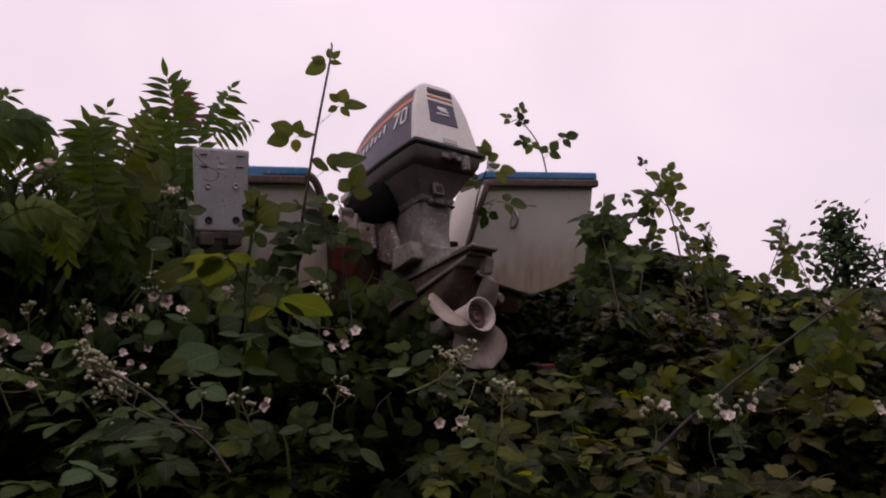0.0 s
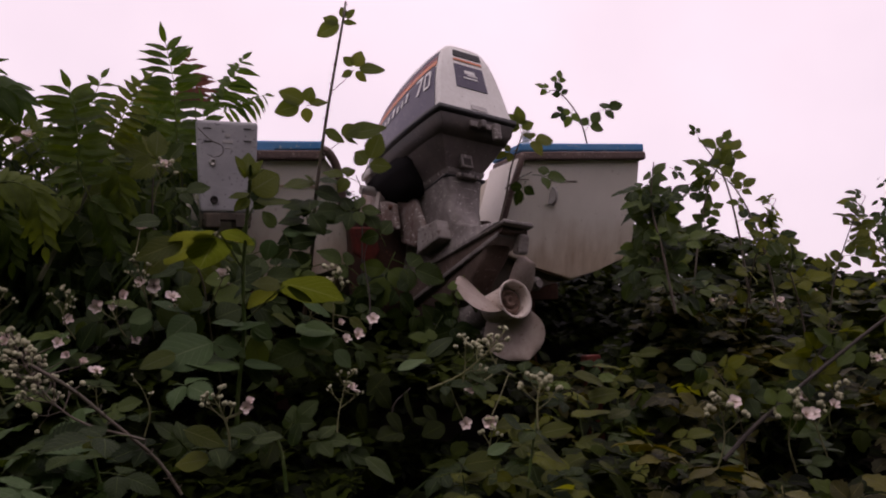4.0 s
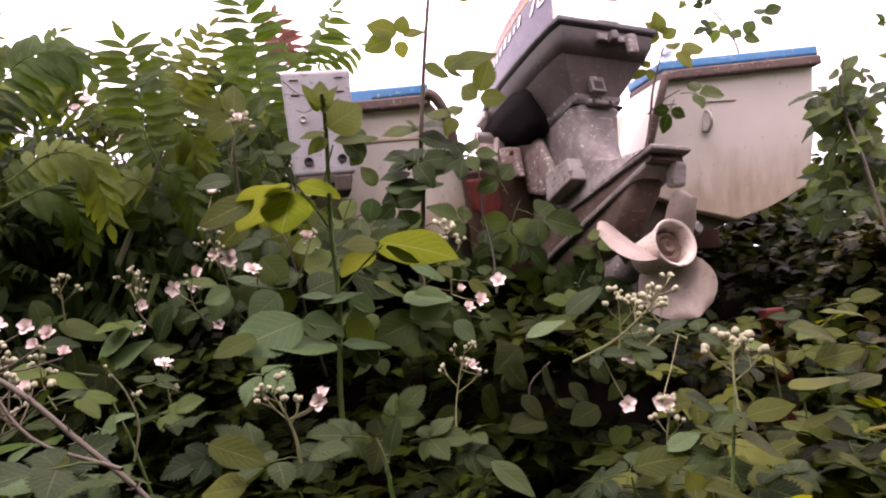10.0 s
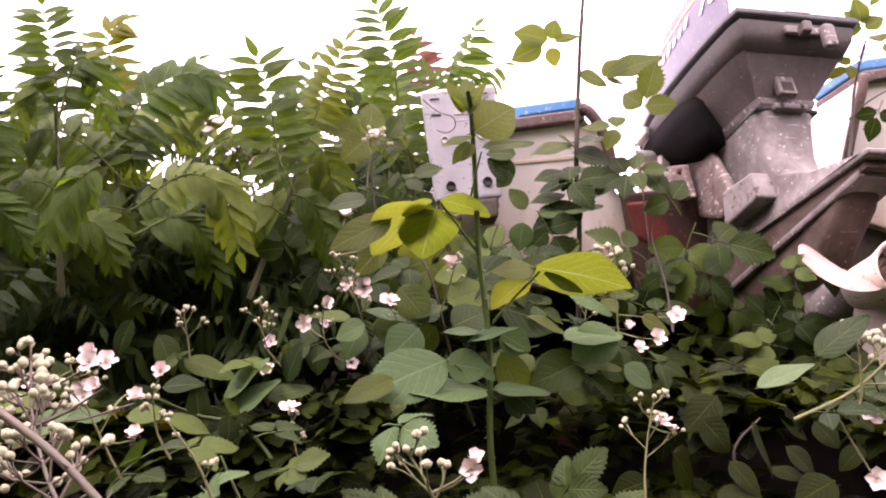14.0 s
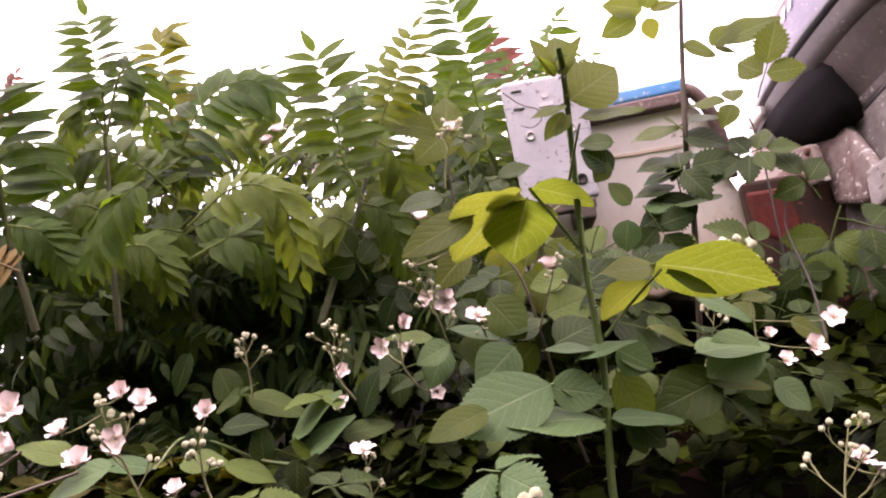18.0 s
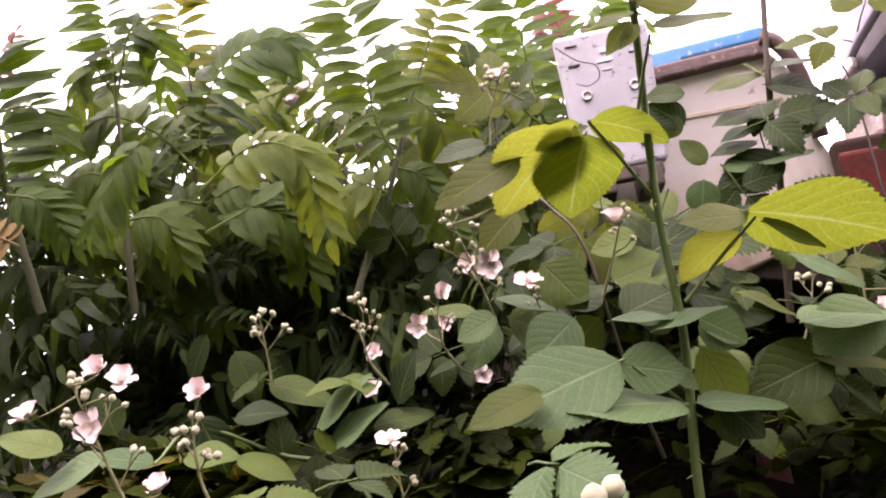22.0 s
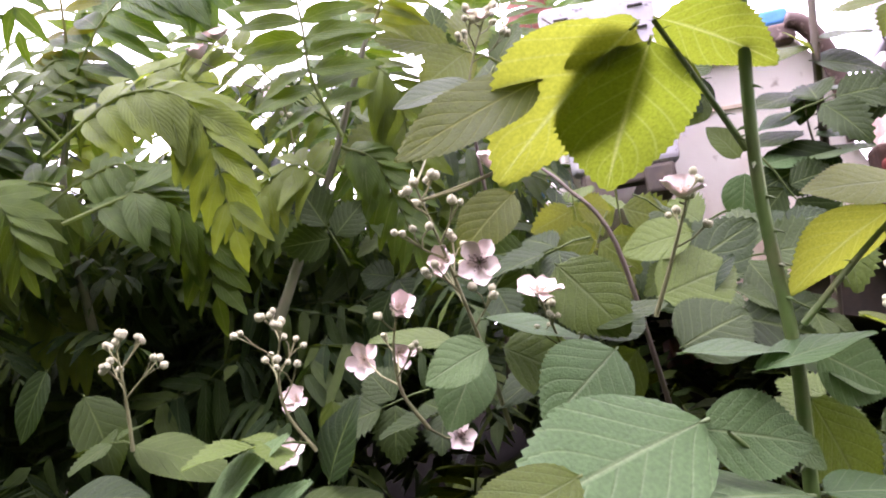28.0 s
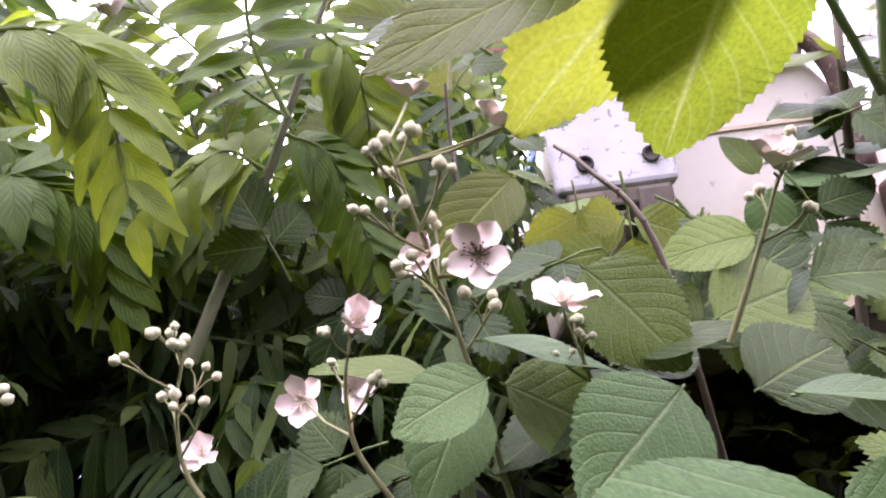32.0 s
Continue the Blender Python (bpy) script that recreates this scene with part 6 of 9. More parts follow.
put_leaf(cane_b, (-0.518, 2.698, 1.666), (-0.85, -0.52, -0.09), (0.22, -0.55, 0.8), 0.1153, BRAMBLE_PALE, 1, 2)
put_leaf(cane_b, (-0.506, 2.701, 1.675), (0.99, 0.12, -0.04), (0.22, -0.55, 0.8), 0.0753, BRAMBLE_PART, 1, 2)
put_leaf(cane_b, (-0.524, 2.699, 1.644), (0.94, 0.14, -0.32), (0.29, -0.71, 0.65), 0.1084, BRAMBLE_PART, 1, 3)
put_leaf(cane_b, (-0.515, 2.702, 1.652), (-0.42, -0.64, 0.64), (0.22, -0.55, 0.8), 0.0607, BRAMBLE_PALE, 1, 3)
put_leaf(cane_b, (-0.539, 2.701, 1.597), (-0.77, -0.63, -0.11), (0.26, -0.63, 0.73), 0.0990, BRAMBLE_PART, 1, 2)
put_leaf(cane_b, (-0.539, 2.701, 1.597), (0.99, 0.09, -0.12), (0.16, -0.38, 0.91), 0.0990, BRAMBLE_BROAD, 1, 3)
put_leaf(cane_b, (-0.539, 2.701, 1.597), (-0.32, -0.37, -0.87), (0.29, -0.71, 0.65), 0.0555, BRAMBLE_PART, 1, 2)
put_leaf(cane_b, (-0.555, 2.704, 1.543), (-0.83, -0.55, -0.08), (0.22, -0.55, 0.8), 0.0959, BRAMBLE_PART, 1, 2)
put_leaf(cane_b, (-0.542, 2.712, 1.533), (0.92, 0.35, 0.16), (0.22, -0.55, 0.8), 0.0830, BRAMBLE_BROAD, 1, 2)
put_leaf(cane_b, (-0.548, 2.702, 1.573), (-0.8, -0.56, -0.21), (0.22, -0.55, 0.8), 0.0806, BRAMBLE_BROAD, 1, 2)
stem_part(cane_b, [(-0.544, 2.719, 1.49), (-0.547, 2.697, 1.543), (-0.544, 2.679, 1.589)], 0.002, 0.0012, CANE_DARK, 2, 'side_stalk', 24)
put_leaf(cane_b, (-0.646, 2.616, 1.646), (-0.9, -0.4, 0.19), (0.34, -0.82, 0.45), 0.0749, BRAMBLE_PART, 1, 3)
put_leaf(cane_b, (-0.665, 2.615, 1.607), (-0.71, -0.17, -0.69), (0.36, -0.89, 0.26), 0.0530, BRAMBLE_PART, 1, 4)
put_leaf(cane_b, (-0.643, 2.642, 1.51), (-0.42, -0.32, 0.85), (0.34, -0.82, 0.45), 0.0678, BRAMBLE_PART, 1, 3)
put_leaf(cane_b, (-0.62, 2.654, 1.494), (0.92, 0.34, 0.18), (0.29, -0.71, 0.65), 0.0708, BRAMBLE_BROAD, 1, 3)
put_leaf(cane_b, (-0.659, 2.623, 1.589), (-0.62, -0.4, 0.67), (0.41, -0.91, 0.08), 0.0837, BRAMBLE_PART, 1, 3)
put_leaf(cane_b, (-0.515, 2.704, 1.503), (-0.83, -0.48, -0.29), (0.4, -0.88, 0.26), 0.1404, BRAMBLE_PART, 1, 2)
put_leaf(cane_b, (-0.568, 2.681, 1.497), (0.91, 0.38, 0.16), (0.21, -0.46, 0.86), 0.1117, BRAMBLE_BROAD, 1, 2)

# ---- canes beside the motor and the starboard hull ----
cane_c = thing("bramble_cane", "thin dark bramble cane in front of the starboard transom", "bramble cane", group="bramble canes")
stem_part(cane_c, [(0.017, 2.838, 1.276), (0.128, 2.973, 1.595), (0.166, 3.013, 1.747), (0.212, 3.007, 1.87)], 0.005, 0.0025, CANE_DARK, 14, 'stem', 6)
stem_part(cane_c, [(0.138, 2.987, 1.666), (0.185, 2.99, 1.701), (0.242, 2.994, 1.727)], 0.0025, 0.0015, CANE_DARK, 4, 'side_stalk', 7)
put_leaf(cane_c, (0.207, 2.978, 1.852), (-0.05, -0.1, 0.99), (0.11, -0.85, 0.52), 0.1227, BRAMBLE_PALE, 3, 0)
put_leaf(cane_c, (0.202, 2.979, 1.835), (0.97, 0.1, 0.24), (0.11, -0.85, 0.52), 0.138, BRAMBLE_PALE, 3, 1)
put_leaf(cane_c, (0.189, 2.98, 1.809), (-0.97, -0.1, -0.24), (0.11, -0.85, 0.52), 0.092, BRAMBLE_PALE, 3, 2)
put_leaf(cane_c, (0.241, 2.995, 1.716), (0.99, 0.13, -0.11), (0.11, -0.85, 0.52), 0.138, BRAMBLE_PART, 3, 3)
put_leaf(cane_c, (0.221, 2.994, 1.701), (-0.45, 0.03, -0.89), (0.11, -0.85, 0.52), 0.1073, BRAMBLE_PART, 3, 1)
put_leaf(cane_c, (0.216, 2.976, 1.878), (-0.54, -0.15, 0.83), (0.11, -0.85, 0.52), 0.092, BRAMBLE_PALE, 3, 2)
cane_d = thing("bramble_cane", "leafy bramble shoot arching up from behind the boat", "bramble cane", group="bramble canes")
stem_part(cane_d, [(0.685, 3.942, 1.702), (0.621, 3.898, 2.079), (0.563, 3.878, 2.209), (0.486, 3.861, 2.286), (0.435, 3.856, 2.272)], 0.005, 0.002, CANE_DARK, 12, 'stem', 8)
put_leaf(cane_d, (0.69, 3.897, 2.182), (0.97, 0.1, 0.24), (0.11, -0.89, 0.45), 0.1402, BRAMBLE_PART, 3, 0)
put_leaf(cane_d, (0.621, 3.898, 2.079), (0.6, -0.0, 0.8), (0.11, -0.89, 0.45), 0.1476, BRAMBLE_PART, 3, 1)
put_leaf(cane_d, (0.575, 3.88, 2.207), (-0.45, 0.03, -0.89), (0.11, -0.89, 0.45), 0.1181, BRAMBLE_PART, 3, 2)
put_leaf(cane_d, (0.517, 3.87, 2.238), (-0.22, -0.12, 0.97), (0.11, -0.89, 0.45), 0.1033, BRAMBLE_PART, 3, 3)
put_leaf(cane_d, (0.461, 3.859, 2.282), (-0.88, -0.15, 0.44), (0.11, -0.89, 0.45), 0.0885, BRAMBLE_PART, 3, 0)
put_leaf(cane_d, (0.489, 3.859, 2.311), (0.29, -0.06, 0.96), (0.11, -0.89, 0.45), 0.0885, BRAMBLE_PART, 3, 1)
put_leaf(cane_d, (0.548, 3.879, 2.186), (-0.97, -0.1, -0.24), (0.11, -0.89, 0.45), 0.1033, BRAMBLE_PART, 3, 2)
cane_e = thing("bramble_cane", "tall arching bramble shoots beside the starboard hull", "bramble cane", group="bramble canes")
stem_part(cane_e, [(0.915, 3.632, 1.223), (0.868, 3.608, 1.52), (1.066, 3.593, 1.78), (1.171, 3.585, 1.923)], 0.006, 0.003, CANE_DARK, 12, 'stem', 9)
stem_part(cane_e, [(1.157, 3.338, 1.207), (1.137, 3.364, 1.526), (1.1, 3.395, 1.764), (1.003, 3.38, 1.919)], 0.006, 0.0025, CANE_DARK, 12, 'stem', 10)
put_leaf(cane_e, (1.132, 3.486, 1.89), (0.54, -0.05, 0.84), (0.02, -0.77, 0.64), 0.0966, BRAMBLE_PART, 3, 0)
put_leaf(cane_e, (1.039, 3.48, 1.942), (-0.46, -0.08, 0.89), (0.02, -0.77, 0.64), 0.0751, BRAMBLE_PART, 3, 2)
put_leaf(cane_e, (1.137, 3.496, 1.758), (-0.99, -0.02, -0.13), (0.02, -0.77, 0.64), 0.1181, BRAMBLE_PALE, 3, 0)
put_leaf(cane_e, (1.188, 3.512, 1.565), (0.96, 0.0, 0.3), (0.02, -0.77, 0.64), 0.1395, BRAMBLE_PART, 3, 2)
put_leaf(cane_e, (0.954, 3.498, 1.672), (0.8, -0.03, 0.6), (0.02, -0.77, 0.64), 0.1288, BRAMBLE_PART, 3, 0)
put_leaf(cane_e, (0.879, 3.501, 1.604), (0.39, -0.06, 0.92), (0.02, -0.77, 0.64), 0.1395, BRAMBLE_PART, 3, 2)
put_leaf(cane_e, (1.029, 3.495, 1.74), (0.6, 0.08, -0.79), (0.02, -0.77, 0.64), 0.1288, BRAMBLE_PART, 3, 1)
put_leaf(cane_e, (0.902, 3.486, 1.817), (0.84, 0.06, -0.54), (0.02, -0.77, 0.64), 0.1073, BRAMBLE_PART, 3, 2)
put_leaf(cane_e, (0.892, 3.518, 1.389), (0.89, -0.01, 0.46), (0.02, -0.77, 0.64), 0.1181, BRAMBLE_PALE, 3, 1)
cane_f = thing("bramble_cane", "low bramble leaves hanging in front of the motor bracket and leg", "bramble cane", group="bramble canes")
stem_part(cane_f, [(-0.381, 2.74, 1.252), (-0.382, 2.824, 1.426), (-0.385, 2.903, 1.652), (-0.403, 2.894, 1.722)], 0.003, 0.0015, DEAD_CANE, 8, 'stem', 11)
put_leaf(cane_f, (-0.356, 2.653, 1.666), (0.45, -0.03, 0.89), (0.11, -0.85, 0.52), 0.1602, BRAMBLE_PALE, 3, 0)
put_leaf(cane_f, (-0.366, 2.653, 1.651), (-0.88, -0.15, 0.44), (0.11, -0.85, 0.52), 0.1282, BRAMBLE_PALE, 3, 1)
put_leaf(cane_f, (-0.352, 2.662, 1.569), (-0.97, -0.1, -0.24), (0.11, -0.85, 0.52), 0.1442, BRAMBLE_PART, 3, 2)
put_leaf(cane_f, (-0.258, 2.688, 1.422), (-0.45, 0.03, -0.89), (0.11, -0.85, 0.52), 0.2083, BRAMBLE_PART, 3, 3)
put_leaf(cane_f, (-0.269, 2.689, 1.399), (0.88, 0.15, -0.44), (0.11, -0.85, 0.52), 0.1923, BRAMBLE_PART, 3, 0)
put_leaf(cane_f, (-0.288, 2.683, 1.442), (-0.39, -0.14, 0.91), (0.11, -0.85, 0.52), 0.1442, BRAMBLE_PART, 3, 1)
put_leaf(cane_f, (-0.417, 2.655, 1.56), (0.99, 0.12, 0.06), (0.11, -0.85, 0.52), 0.1282, BRAMBLE_PART, 3, 2)
put_leaf(cane_f, (-0.616, 2.636, 1.502), (0.39, 0.14, -0.91), (0.11, -0.85, 0.52), 0.1763, BRAMBLE_PART, 3, 3)
put_leaf(cane_f, (-0.656, 2.637, 1.442), (-0.97, -0.1, -0.24), (0.11, -0.85, 0.52), 0.1923, BRAMBLE_PART, 3, 0)
put_leaf(cane_f, (-0.579, 2.637, 1.546), (0.97, 0.1, 0.24), (0.11, -0.85, 0.52), 0.1763, BRAMBLE_PART, 3, 1)
put_leaf(cane_f, (-0.715, 2.626, 1.481), (-0.45, 0.03, -0.89), (0.11, -0.85, 0.52), 0.1923, BRAMBLE_PART, 3, 2)
put_leaf(cane_f, (-0.486, 2.663, 1.391), (-0.97, -0.1, -0.24), (0.11, -0.85, 0.52), 0.1763, BRAMBLE_PART, 3, 0)
put_leaf(cane_f, (-0.413, 2.678, 1.335), (0.68, 0.15, -0.72), (0.11, -0.85, 0.52), 0.1763, BRAMBLE_PART, 3, 1)
cane_k = thing("bramble_cane", "tall arching bramble shoots with small leaves past the starboard hull", "bramble cane", group="bramble canes")
stem_part(cane_k, [(0.841, 3.111, 1.177), (0.914, 3.186, 1.483), (0.978, 3.167, 1.72), (1.088, 3.156, 1.812)], 0.005, 0.002, CANE_DARK, 10, 'stem', 60)
put_leaf(cane_k, (0.887, 3.167, 1.414), (-0.65, -0.14, 0.75), (-0.03, -0.81, 0.59), 0.1361, BRAMBLE_PALE, 3, 1)
put_leaf(cane_k, (0.933, 3.184, 1.504), (0.17, -0.01, 0.98), (-0.03, -0.81, 0.59), 0.1109, BRAMBLE_PART, 3, 2)
put_leaf(cane_k, (0.936, 3.179, 1.568), (0.86, -0.06, 0.51), (-0.03, -0.81, 0.59), 0.0983, BRAMBLE_PALE, 3, 2)
put_leaf(cane_k, (0.941, 3.173, 1.656), (-0.28, -0.31, 0.91), (-0.03, -0.81, 0.59), 0.0822, BRAMBLE_PART, 3, 2)
put_leaf(cane_k, (0.981, 3.167, 1.716), (0.52, -0.35, 0.78), (-0.03, -0.81, 0.59), 0.1216, BRAMBLE_PALE, 3, 0)
put_leaf(cane_k, (1.035, 3.161, 1.77), (0.5, -0.03, 0.86), (-0.03, -0.81, 0.59), 0.117, BRAMBLE_PALE, 3, 2)
put_leaf(cane_k, (1.041, 3.159, 1.795), (-0.82, -0.13, 0.55), (-0.03, -0.81, 0.59), 0.1294, BRAMBLE_PALE, 3, 3)
put_leaf(cane_k, (1.072, 3.157, 1.8), (-0.97, -0.06, -0.22), (-0.03, -0.81, 0.59), 0.1202, BRAMBLE_PART, 3, 1)
stem_part(cane_k, [(1.123, 3.001, 1.172), (1.118, 3.083, 1.424), (1.072, 3.169, 1.646), (0.956, 3.164, 1.768)], 0.005, 0.002, CANE_DARK, 10, 'stem', 61)
put_leaf(cane_k, (1.126, 3.062, 1.368), (0.61, -0.31, 0.73), (-0.03, -0.81, 0.59), 0.1152, BRAMBLE_PART, 3, 2)
put_leaf(cane_k, (1.132, 3.089, 1.432), (0.85, -0.31, 0.44), (-0.03, -0.81, 0.59), 0.1237, BRAMBLE_PART, 3, 1)
put_leaf(cane_k, (1.115, 3.116, 1.511), (0.87, -0.18, 0.46), (-0.03, -0.81, 0.59), 0.0863, BRAMBLE_PART, 3, 1)
put_leaf(cane_k, (1.1, 3.143, 1.587), (-0.94, 0.06, 0.33), (-0.03, -0.81, 0.59), 0.0852, BRAMBLE_PALE, 3, 3)
put_leaf(cane_k, (1.06, 3.17, 1.639), (0.77, -0.2, 0.6), (-0.03, -0.81, 0.59), 0.1009, BRAMBLE_PALE, 3, 3)
put_leaf(cane_k, (1.013, 3.167, 1.693), (0.92, -0.03, 0.38), (-0.03, -0.81, 0.59), 0.1084, BRAMBLE_PALE, 3, 1)
put_leaf(cane_k, (0.975, 3.166, 1.731), (-0.81, 0.01, 0.58), (-0.03, -0.81, 0.59), 0.1239, BRAMBLE_PALE, 3, 1)
put_leaf(cane_k, (0.969, 3.164, 1.754), (-0.95, -0.21, -0.22), (-0.03, -0.81, 0.59), 0.088, BRAMBLE_PART, 3, 1)
cane_l = thing("bramble_cane", "dense dark bramble leaves crowding against the hull", "bramble cane", group="bramble canes")
stem_part(cane_l, [(0.658, 2.715, 1.187), (0.636, 2.75, 1.412), (0.621, 2.79, 1.562), (0.635, 2.778, 1.707)], 0.005, 0.002, CANE_DARK, 10, 'stem', 70)
put_leaf(cane_l, (0.79, 2.957, 1.269), (1.0, -0.04, 0.06), (-0.24, -0.51, 0.83), 0.1318, BRAMBLE_PART, 3, 2)
put_leaf(cane_l, (0.609, 2.929, 1.553), (0.95, -0.06, 0.3), (-0.28, -0.5, 0.82), 0.1385, BRAMBLE_PART, 3, 1)
put_leaf(cane_l, (0.695, 2.906, 1.543), (0.18, 0.07, -0.98), (-0.23, -0.51, 0.83), 0.1131, BRAMBLE_PART, 3, 0)
put_leaf(cane_l, (0.721, 3.057, 1.595), (0.32, 0.06, -0.94), (-0.34, -0.49, 0.8), 0.1408, BRAMBLE_PART, 3, 3)
put_leaf(cane_l, (0.606, 2.83, 1.621), (-0.99, 0.05, -0.15), (-0.04, -0.53, 0.85), 0.1133, BRAMBLE_PART, 3, 0)
put_leaf(cane_l, (0.705, 2.773, 1.284), (0.96, -0.05, 0.28), (-0.33, -0.49, 0.81), 0.1127, BRAMBLE_PART, 3, 0)
put_leaf(cane_l, (0.641, 2.804, 1.425), (0.91, -0.06, 0.41), (-0.1, -0.53, 0.85), 0.1102, BRAMBLE_PART, 3, 2)
put_leaf(cane_l, (0.611, 2.86, 1.494), (0.73, -0.08, 0.68), (0.13, -0.53, 0.84), 0.1198, BRAMBLE_PART, 3, 3)
put_leaf(cane_l, (0.661, 2.771, 1.31), (-0.96, 0.01, 0.27), (0.01, -0.53, 0.85), 0.1195, BRAMBLE_PART, 3, 0)
put_leaf(cane_l, (0.659, 2.882, 1.385), (-1.0, 0.03, 0.05), (-0.08, -0.53, 0.85), 0.1268, BRAMBLE_PART, 3, 3)
put_leaf(cane_l, (0.639, 2.935, 1.458), (-0.36, 0.08, -0.93), (-0.07, -0.53, 0.85), 0.1017, BRAMBLE_PART, 3, 3)
put_leaf(cane_l, (0.592, 2.853, 1.59), (0.98, -0.02, -0.22), (0.24, -0.52, 0.82), 0.1199, BRAMBLE_PART, 3, 0)
put_leaf(cane_l, (0.646, 3.031, 1.464), (-0.54, 0.08, -0.84), (0.19, -0.53, 0.83), 0.1419, BRAMBLE_PART, 3, 0)
put_leaf(cane_l, (0.662, 2.791, 1.335), (-0.86, 0.07, -0.5), (-0.26, -0.5, 0.82), 0.0937, BRAMBLE_PART, 3, 3)
put_leaf(cane_l, (0.578, 2.772, 1.615), (0.72, 0.03, -0.7), (-0.34, -0.49, 0.81), 0.1008, BRAMBLE_PART, 3, 0)
put_leaf(cane_l, (0.612, 2.903, 1.641), (-0.35, 0.08, -0.93), (-0.16, -0.52, 0.84), 0.1103, BRAMBLE_PART, 3, 0)
put_leaf(cane_l, (0.665, 2.912, 1.637), (-0.24, 0.08, -0.97), (0.16, -0.53, 0.83), 0.1029, BRAMBLE_PART, 3, 0)
put_leaf(cane_l, (0.702, 2.811, 1.41), (0.89, -0.06, 0.44), (0.08, -0.53, 0.84), 0.1362, BRAMBLE_PART, 3, 3)
put_leaf(cane_l, (0.712, 2.887, 1.387), (-0.66, -0.03, 0.75), (-0.12, -0.52, 0.84), 0.1139, BRAMBLE_PART, 3, 3)
put_leaf(cane_l, (0.653, 2.844, 1.242), (0.89, 0.0, -0.45), (0.3, -0.52, 0.8), 0.1306, BRAMBLE_PART, 3, 3)
put_leaf(cane_l, (0.749, 2.986, 1.359), (-1.0, 0.04, -0.08), (0.08, -0.53, 0.84), 0.1217, BRAMBLE_PART, 3, 1)
put_leaf(cane_l, (0.65, 2.907, 1.582), (-0.34, 0.08, -0.94), (0.04, -0.53, 0.85), 0.1393, BRAMBLE_PART, 3, 1)
put_leaf(cane_l, (0.64, 2.789, 1.579), (-1.0, 0.04, -0.07), (0.22, -0.53, 0.82), 0.133, BRAMBLE_PART, 3, 2)
put_leaf(cane_l, (0.756, 2.958, 1.366), (-0.87, 0.07, -0.48), (0.25, -0.52, 0.82), 0.1426, BRAMBLE_PART, 3, 2)
put_leaf(cane_l, (0.631, 2.868, 1.637), (0.49, -0.08, 0.87), (-0.14, -0.52, 0.84), 0.1122, BRAMBLE_PART, 3, 1)
put_leaf(cane_l, (0.715, 2.988, 1.479), (0.3, -0.08, 0.95), (0.26, -0.52, 0.81), 0.1264, BRAMBLE_PART, 3, 0)
put_leaf(cane_l, (0.739, 3.044, 1.455), (-0.8, -0.02, 0.6), (0.29, -0.52, 0.8), 0.1356, BRAMBLE_PART, 3, 3)
put_leaf(cane_l, (0.798, 2.983, 1.263), (0.15, 0.07, -0.99), (-0.21, -0.51, 0.83), 0.1029, BRAMBLE_PART, 3, 2)
put_leaf(cane_l, (0.603, 2.832, 1.541), (0.4, -0.08, 0.91), (0.23, -0.52, 0.82), 0.1251, BRAMBLE_PART, 3, 2)
put_leaf(cane_l, (0.581, 2.805, 1.568), (0.85, -0.07, 0.52), (-0.28, -0.5, 0.82), 0.1279, BRAMBLE_PART, 3, 2)
put_leaf(cane_l, (0.642, 2.883, 1.297), (-0.89, 0.07, -0.46), (-0.35, -0.49, 0.8), 0.1254, BRAMBLE_PART, 3, 2)
put_leaf(cane_l, (0.61, 2.772, 1.498), (-0.63, 0.08, -0.77), (-0.03, -0.53, 0.85), 0.1239, BRAMBLE_PART, 3, 1)
put_leaf(cane_l, (0.599, 2.847, 1.417), (-0.53, 0.08, -0.85), (0.25, -0.52, 0.82), 0.1002, BRAMBLE_PART, 3, 2)
put_leaf(cane_l, (0.674, 2.866, 1.604), (0.12, 0.07, -0.99), (-0.16, -0.52, 0.84), 0.1292, BRAMBLE_PART, 3, 2)
put_leaf(cane_l, (0.672, 2.854, 1.599), (-0.92, 0.06, -0.38), (0.1, -0.53, 0.84), 0.1187, BRAMBLE_PART, 3, 2)
put_leaf(cane_l, (0.649, 2.988, 1.638), (-0.07, 0.08, -0.99), (0.14, -0.53, 0.84), 0.1297, BRAMBLE_PART, 3, 1)
put_leaf(cane_l, (0.706, 2.965, 1.581), (0.73, -0.08, 0.68), (-0.26, -0.5, 0.82), 0.1413, BRAMBLE_PART, 3, 2)
put_leaf(cane_l, (0.701, 2.898, 1.376), (-0.29, -0.06, 0.95), (-0.03, -0.53, 0.85), 0.1052, BRAMBLE_PART, 3, 1)
put_leaf(cane_l, (0.59, 2.82, 1.349), (-0.95, 0.06, -0.31), (-0.1, -0.53, 0.85), 0.1185, BRAMBLE_PART, 3, 0)
put_leaf(cane_l, (0.679, 3.044, 1.552), (0.97, -0.05, 0.24), (-0.19, -0.51, 0.84), 0.1255, BRAMBLE_PART, 3, 2)
put_leaf(cane_l, (0.783, 2.912, 1.277), (0.34, 0.06, -0.94), (-0.02, -0.53, 0.85), 0.1005, BRAMBLE_PART, 3, 0)
put_leaf(cane_l, (0.676, 2.974, 1.595), (-0.93, 0.06, -0.37), (-0.28, -0.5, 0.82), 0.1408, BRAMBLE_PART, 3, 1)
put_leaf(cane_l, (0.694, 2.885, 1.408), (0.99, -0.03, -0.13), (0.06, -0.53, 0.84), 0.1024, BRAMBLE_PART, 3, 3)
put_leaf(cane_l, (0.67, 2.816, 1.309), (0.45, -0.08, 0.89), (-0.11, -0.52, 0.84), 0.1306, BRAMBLE_PART, 3, 2)
put_leaf(cane_l, (0.703, 3.042, 1.657), (0.94, -0.01, -0.34), (0.02, -0.53, 0.85), 0.1202, BRAMBLE_PART, 3, 2)
